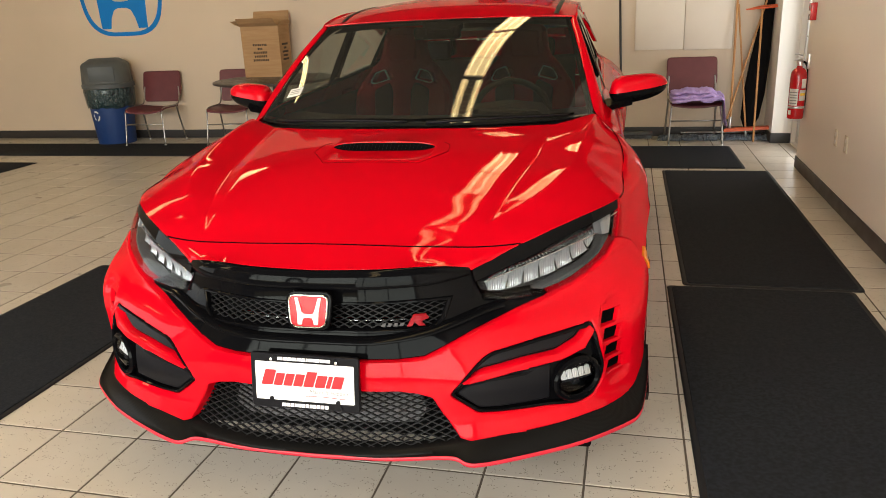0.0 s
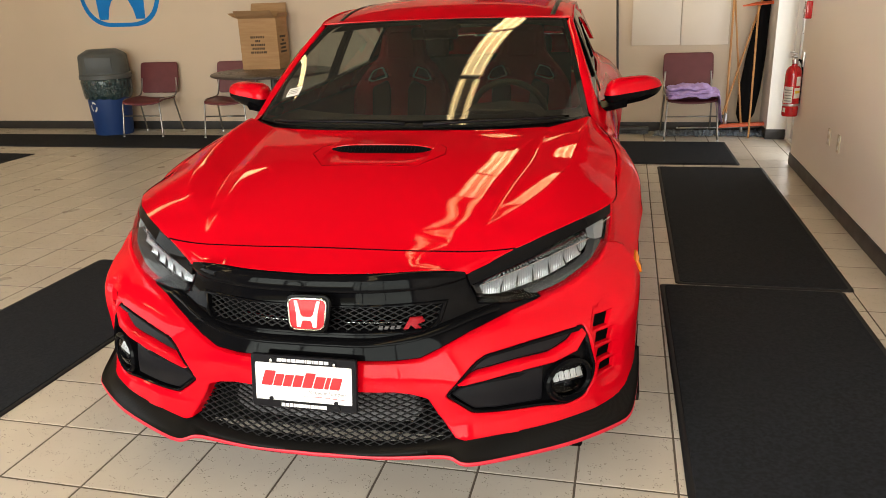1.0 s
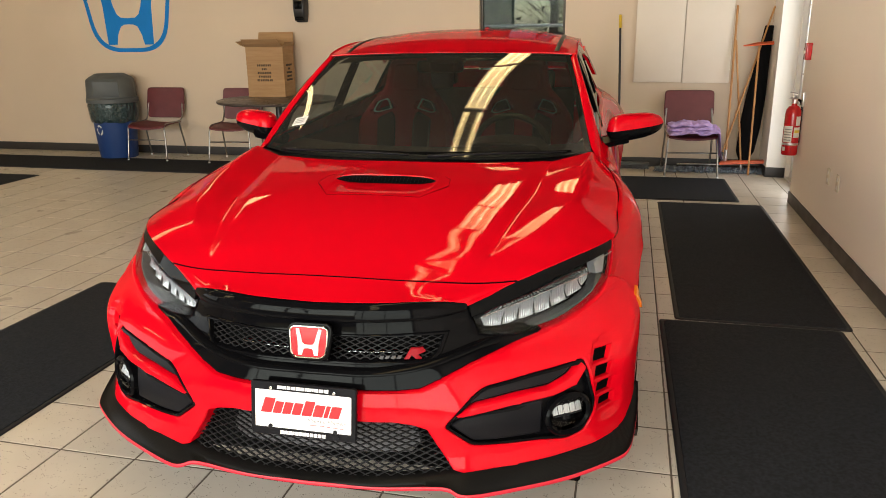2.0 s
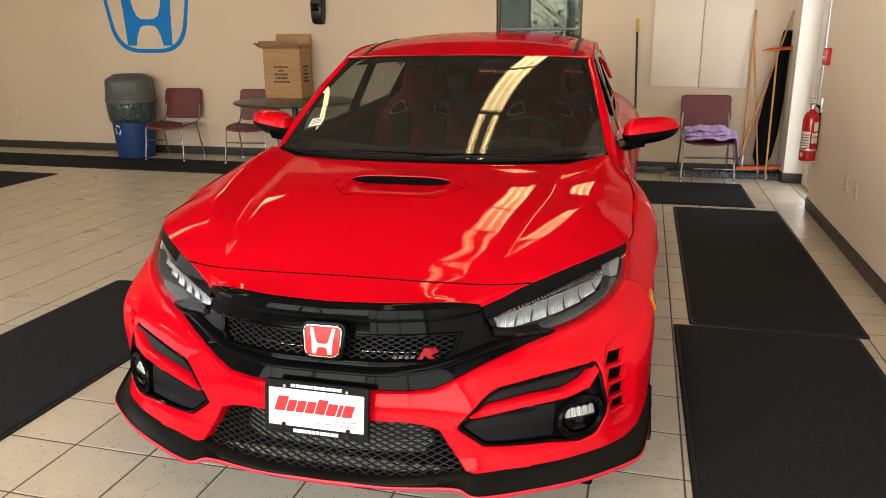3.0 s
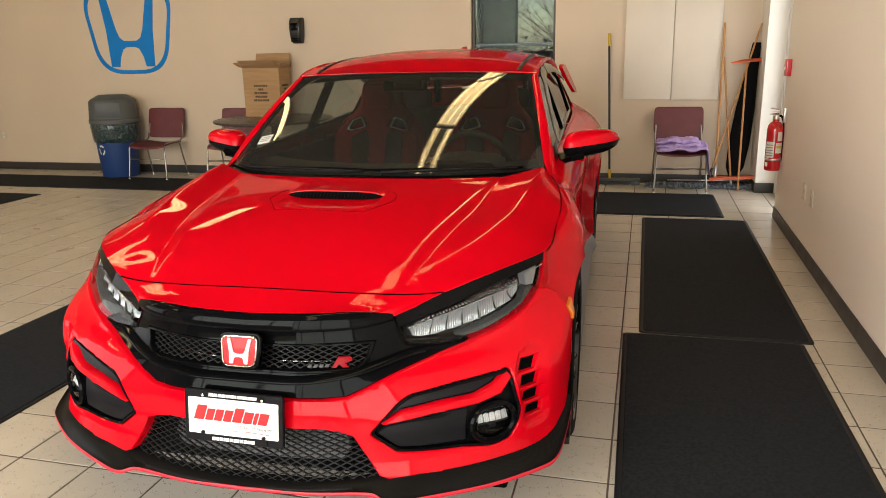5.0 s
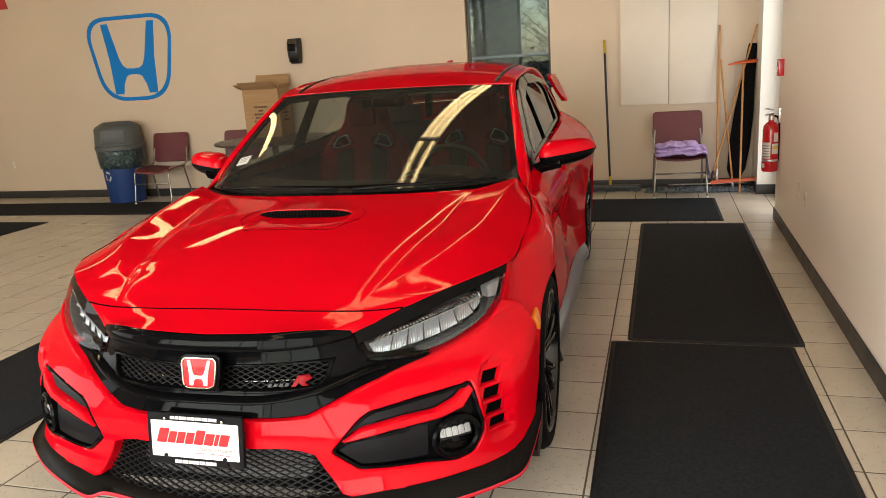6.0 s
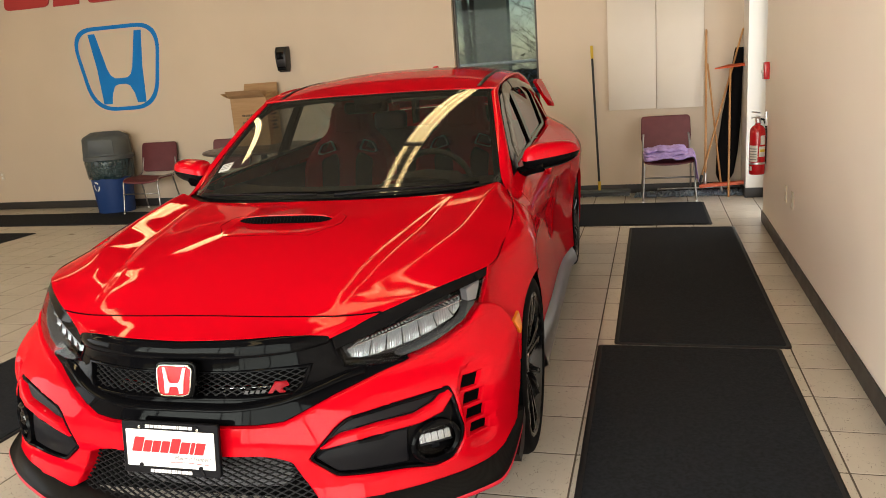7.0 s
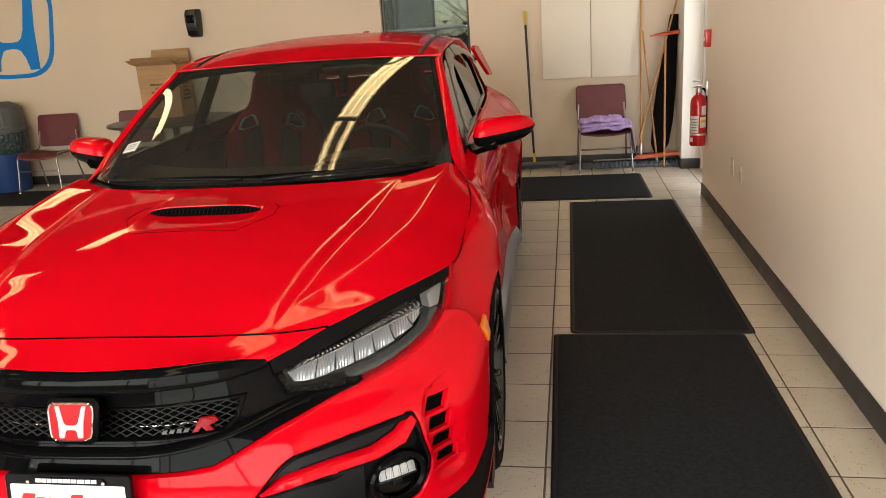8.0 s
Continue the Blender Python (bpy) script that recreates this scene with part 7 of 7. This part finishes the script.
# ---- openings ----
def glazing(name, axis, at, a0, a1, z0, z1, mat, bars=(), depth=0.05, label="", wide=0.045, pane_mat=None):
    """A frame with one pane, in the plane axis = at; bars: uprights at those places."""
    ob = new(name)
    ob.matrix_world = pose(0, 0, 0)
    tagged(ob, label, "window" if "window" in name else "door", kind="structure")

    def bar(nm, p0, p1, q0, q1):
        bm = bmesh.new()
        if axis == "y":
            box(bm, (p0, at, q0), (p1, at + depth, q1), 0.004)
        else:
            box(bm, (at, p0, q0), (at + depth, p1, q1), 0.004)
        part(nm, bm, mat, ob)
    bar("frame_jamb", a0, a0 + wide, z0, z1)
    bar("frame_jamb", a1 - wide, a1, z0, z1)
    bar("frame_sill", a0 + wide, a1 - wide, z0, z0 + wide)
    bar("frame_head", a0 + wide, a1 - wide, z1 - wide, z1)
    for b in bars:
        bar("mullion", b - 0.02, b + 0.02, z0 + wide, z1 - wide)
    bm = bmesh.new()
    c = at + depth / 2
    box(bm, (a0 + wide, c, z0 + wide) if axis == "y" else (c, a0 + wide, z0 + wide), (a1 - wide, c + 0.006, z1 - wide) if axis == "y" else (c + 0.006, a1 - wide, z1 - wide))
    pane = part("pane", bm, pane_mat or M["pane"], ob, smooth=False)
    pane.visible_shadow = False
    return ob


glazing("window_1", "y", FLOOR_Y1 + 0.06, WIN_X0, WIN_X1, WIN_Z0, WIN_Z1, M["bronze"], label="tall window with a thin bronze frame", wide=0.03, pane_mat=M["tinted"])
door = glazing("door_1", "x", 1.70, 7.13, 8.20, 0.02, 2.6, M["alu"], label="aluminium framed glass side door", wide=0.07)
bm = bmesh.new()
tube(bm, [(1.69, 7.30, 0.95), (1.64, 7.30, 0.97), (1.64, 7.30, 1.25), (1.69, 7.30, 1.27)], 0.012, 8)
part("door_handle", bm, M["alu"], door)
glazing("window_2", "x", WALL_L - 0.12, -1.8, 2.8, 0.6, 3.1, M["alu"], (-0.3, 1.25), label="wide aluminium window")
glazing("window_3", "y", FLOOR_Y0 - 0.12, -6.2, 1.4, 0.12, 3.0, M["bronze"], (-4.93, -3.66, -2.4, -1.13, 0.13), label="wide glazed shop front")

# ---- outside ----
bm = bmesh.new()
rows = [[V(x, y, -0.15) for x in (-400, -60, -10, 10, 60, 400)] for y in (-400, -60, -10, 10, 60, 400)]
loft(bm, rows)
tagged(part("ground", bm, M["asphalt"], smooth=False), "grey asphalt yard outside", "ground", kind="structure")
slab("porch_pillar", (-3.22, 17.1, -0.15), (-2.50, 17.5, 6.0), M["concrete"], "grey-green square concrete pillar outside the window", "pillar", 0.01)


def bare_tree(x, y, h, seed):
    ob = thing("bare_tree", pose(x, y, -0.15), "leafless tree with thin grey-brown branches", "tree", "bare trees")
    rng = random.Random(seed)
    trunk, twigs = bmesh.new(), bmesh.new()
    tube(trunk, [(0, 0, 0), (0.05, 0, h * 0.3), (-0.05, 0.05, h * 0.6), (0.02, 0, h)], [0.14, 0.11, 0.07, 0.015], 8)
    for i in range(110):
        z = h * rng.uniform(0.12, 0.98)
        t, l = rng.uniform(0, 6.28), h * rng.uniform(0.12, 0.34) * (1.1 - z / h)  + 0.25
        d = V(math.cos(t), math.sin(t), rng.uniform(0.2, 0.9))
        p = V(0, 0, z)
        q = p + d * l * 0.5 + V(rng.uniform(-0.1, 0.1), 0, 0.05)
        e = q + d * l * 0.5 + V(rng.uniform(-0.2, 0.2), rng.uniform(-0.2, 0.2), 0.1)
        tube(twigs, [p, q, e], [0.011, 0.007, 0.003], 4)
        for k in range(7):
            g = q.lerp(e, rng.random())
            tube(twigs, [g, g + V(rng.uniform(-0.4, 0.4), rng.uniform(-0.4, 0.4), rng.uniform(0.05, 0.4))], [0.0045, 0.0025], 3)
    part("trunk", trunk, M["bark"], ob)
    tagged(part("crown", twigs, M["bark"], ob), kind="stuff")


for i, (x, y, h) in enumerate(((-5.2, 19.0, 5.5), (-3.9, 20.0, 6.5), (-1.2, 18.5, 6.0), (-0.6, 16.5, 5.0), (-2.0, 21.0, 7.0), (-4.6, 22.0, 7.5), (0.3, 21.0, 6.5))):
    bare_tree(x, y, h, i)
bm = bmesh.new()
rng = random.Random(11)
for i in range(1500):
    x, y, z = rng.uniform(-9, 4), rng.uniform(23, 25), rng.uniform(-0.1, 2.4) * rng.random()
    a = rng.uniform(0, 3.1)
    loft(bm, [[V(x, y, z), V(x + 0.16 * math.cos(a), y, z + 0.16 * math.sin(a))], [V(x + 0.05, y + 0.02, z + 0.12), V(x + 0.18, y + 0.05, z + 0.16)]])
tagged(part("hedge", bm, M["hedge"]), "brown leafless hedge behind the yard", "hedge", kind="stuff")
for z in (1.55, 0.75):
    ob = thing("guard_rail", pose(-2.0, 13.0, z), "white painted pipe rail outside the window", "rail", "pipe rails")
    bm = bmesh.new()
    tube(bm, [(-4.0, 0, 0), (4.0, 0, 0)], 0.025, 8)
    part("pipe", bm, M["white_metal"], ob)
    for x in (-3.0, -1.0, 1.2, 3.2):
        bm = bmesh.new()
        tube(bm, [(x, 0.0, -z - 0.15), (x, 0.0, 0.0)], 0.022, 8)
        part("post", bm, M["white_metal"], ob)
ob = thing("parked_van", pose(-3.6, 15.2, -0.15), "white van parked in the yard outside", "van")
bm = bmesh.new()
prof = [(-2.2, 0.35), (2.2, 0.35), (2.25, 0.9), (1.5, 1.05), (1.0, 1.62), (-2.1, 1.68), (-2.25, 1.0)]
vs = loft(bm, [[V(a, s, b) for a, b in rounded(prof, 0.12)] for s in (-0.9, 0.9)], True)
cap(bm, vs[0])
cap(bm, vs[1])
bmesh.ops.recalc_face_normals(bm, faces=bm.faces)
part("body", bm, M["white_metal"], ob)
for a in (-1.4, 1.4):
    for s in (-0.86, 0.86):
        bm = bmesh.new()
        lathe(bm, [(0.0, -0.1), (0.33, -0.1), (0.35, -0.06), (0.35, 0.06), (0.33, 0.1), (0.0, 0.1)], 24, pose(a, s, 0.35, 90, 0, 0))
        part("wheel", bm, M["rubber"], ob)

# ---- floor tiles ----
TILE, JOINT, X0, Y0 = 0.317, 0.0065, 0.282, 2.149
bm = bmesh.new()
h = (TILE - JOINT) / 2
vs = loft(bm, [[V(sx * h, sy * h, -0.006) for sx, sy in ((-1, -1), (1, -1), (1, 1), (-1, 1))], [V(sx * (h - 0.0005), sy * (h - 0.0005), -0.0012) for sx, sy in ((-1, -1), (1, -1), (1, 1), (-1, 1))], [V(sx * (h - 0.0025), sy * (h - 0.0025), 0.0) for sx, sy in ((-1, -1), (1, -1), (1, 1), (-1, 1))]], True)
cap(bm, vs[-1])
bmesh.ops.recalc_face_normals(bm, faces=bm.faces)
tile_mesh = bpy.data.meshes.new("tile")
bm.to_mesh(tile_mesh)
bm.free()
tile_mesh.materials.append(M["tile"])
near, far = [], []
for i in range(-32, 8):
    for j in range(-24, 21):
        x, y = X0 + (i + 0.5) * TILE, Y0 + (j + 0.5) * TILE
        if x > 2.5 or x < WALL_L or y < FLOOR_Y0 or y > FLOOR_Y1 - 0.02 or (x > 1.49 and not 6.9 < y < 8.4):
            continue
        (near if -2.6 < x < 1.6 and 1.25 < y < 8.5 else far).append((x, y))
near.sort(key=lambda p: p[1] + 0.25 * abs(p[0] + 0.3))
far += near[300:]
for x, y in near[:300]:
    ob = new("tile", tile_mesh)
    ob.location = (x, y, random.uniform(-0.0004, 0.0))
    ob.parent = floor
verts, faces = [], []
src = [v.co.copy() for v in tile_mesh.vertices]
polys = [list(p.vertices) for p in tile_mesh.polygons]
for x, y in far:
    b = len(verts)
    verts += [(v.x + x, v.y + y, v.z) for v in src]
    faces += [[b + k for k in p] for p in polys]
me = bpy.data.meshes.new("tiles_rest")
me.from_pydata(verts, [], faces)
me.materials.append(M["tile"])
rest = new("tile_field", me)
rest.parent = floor
tagged(rest, kind="stuff")
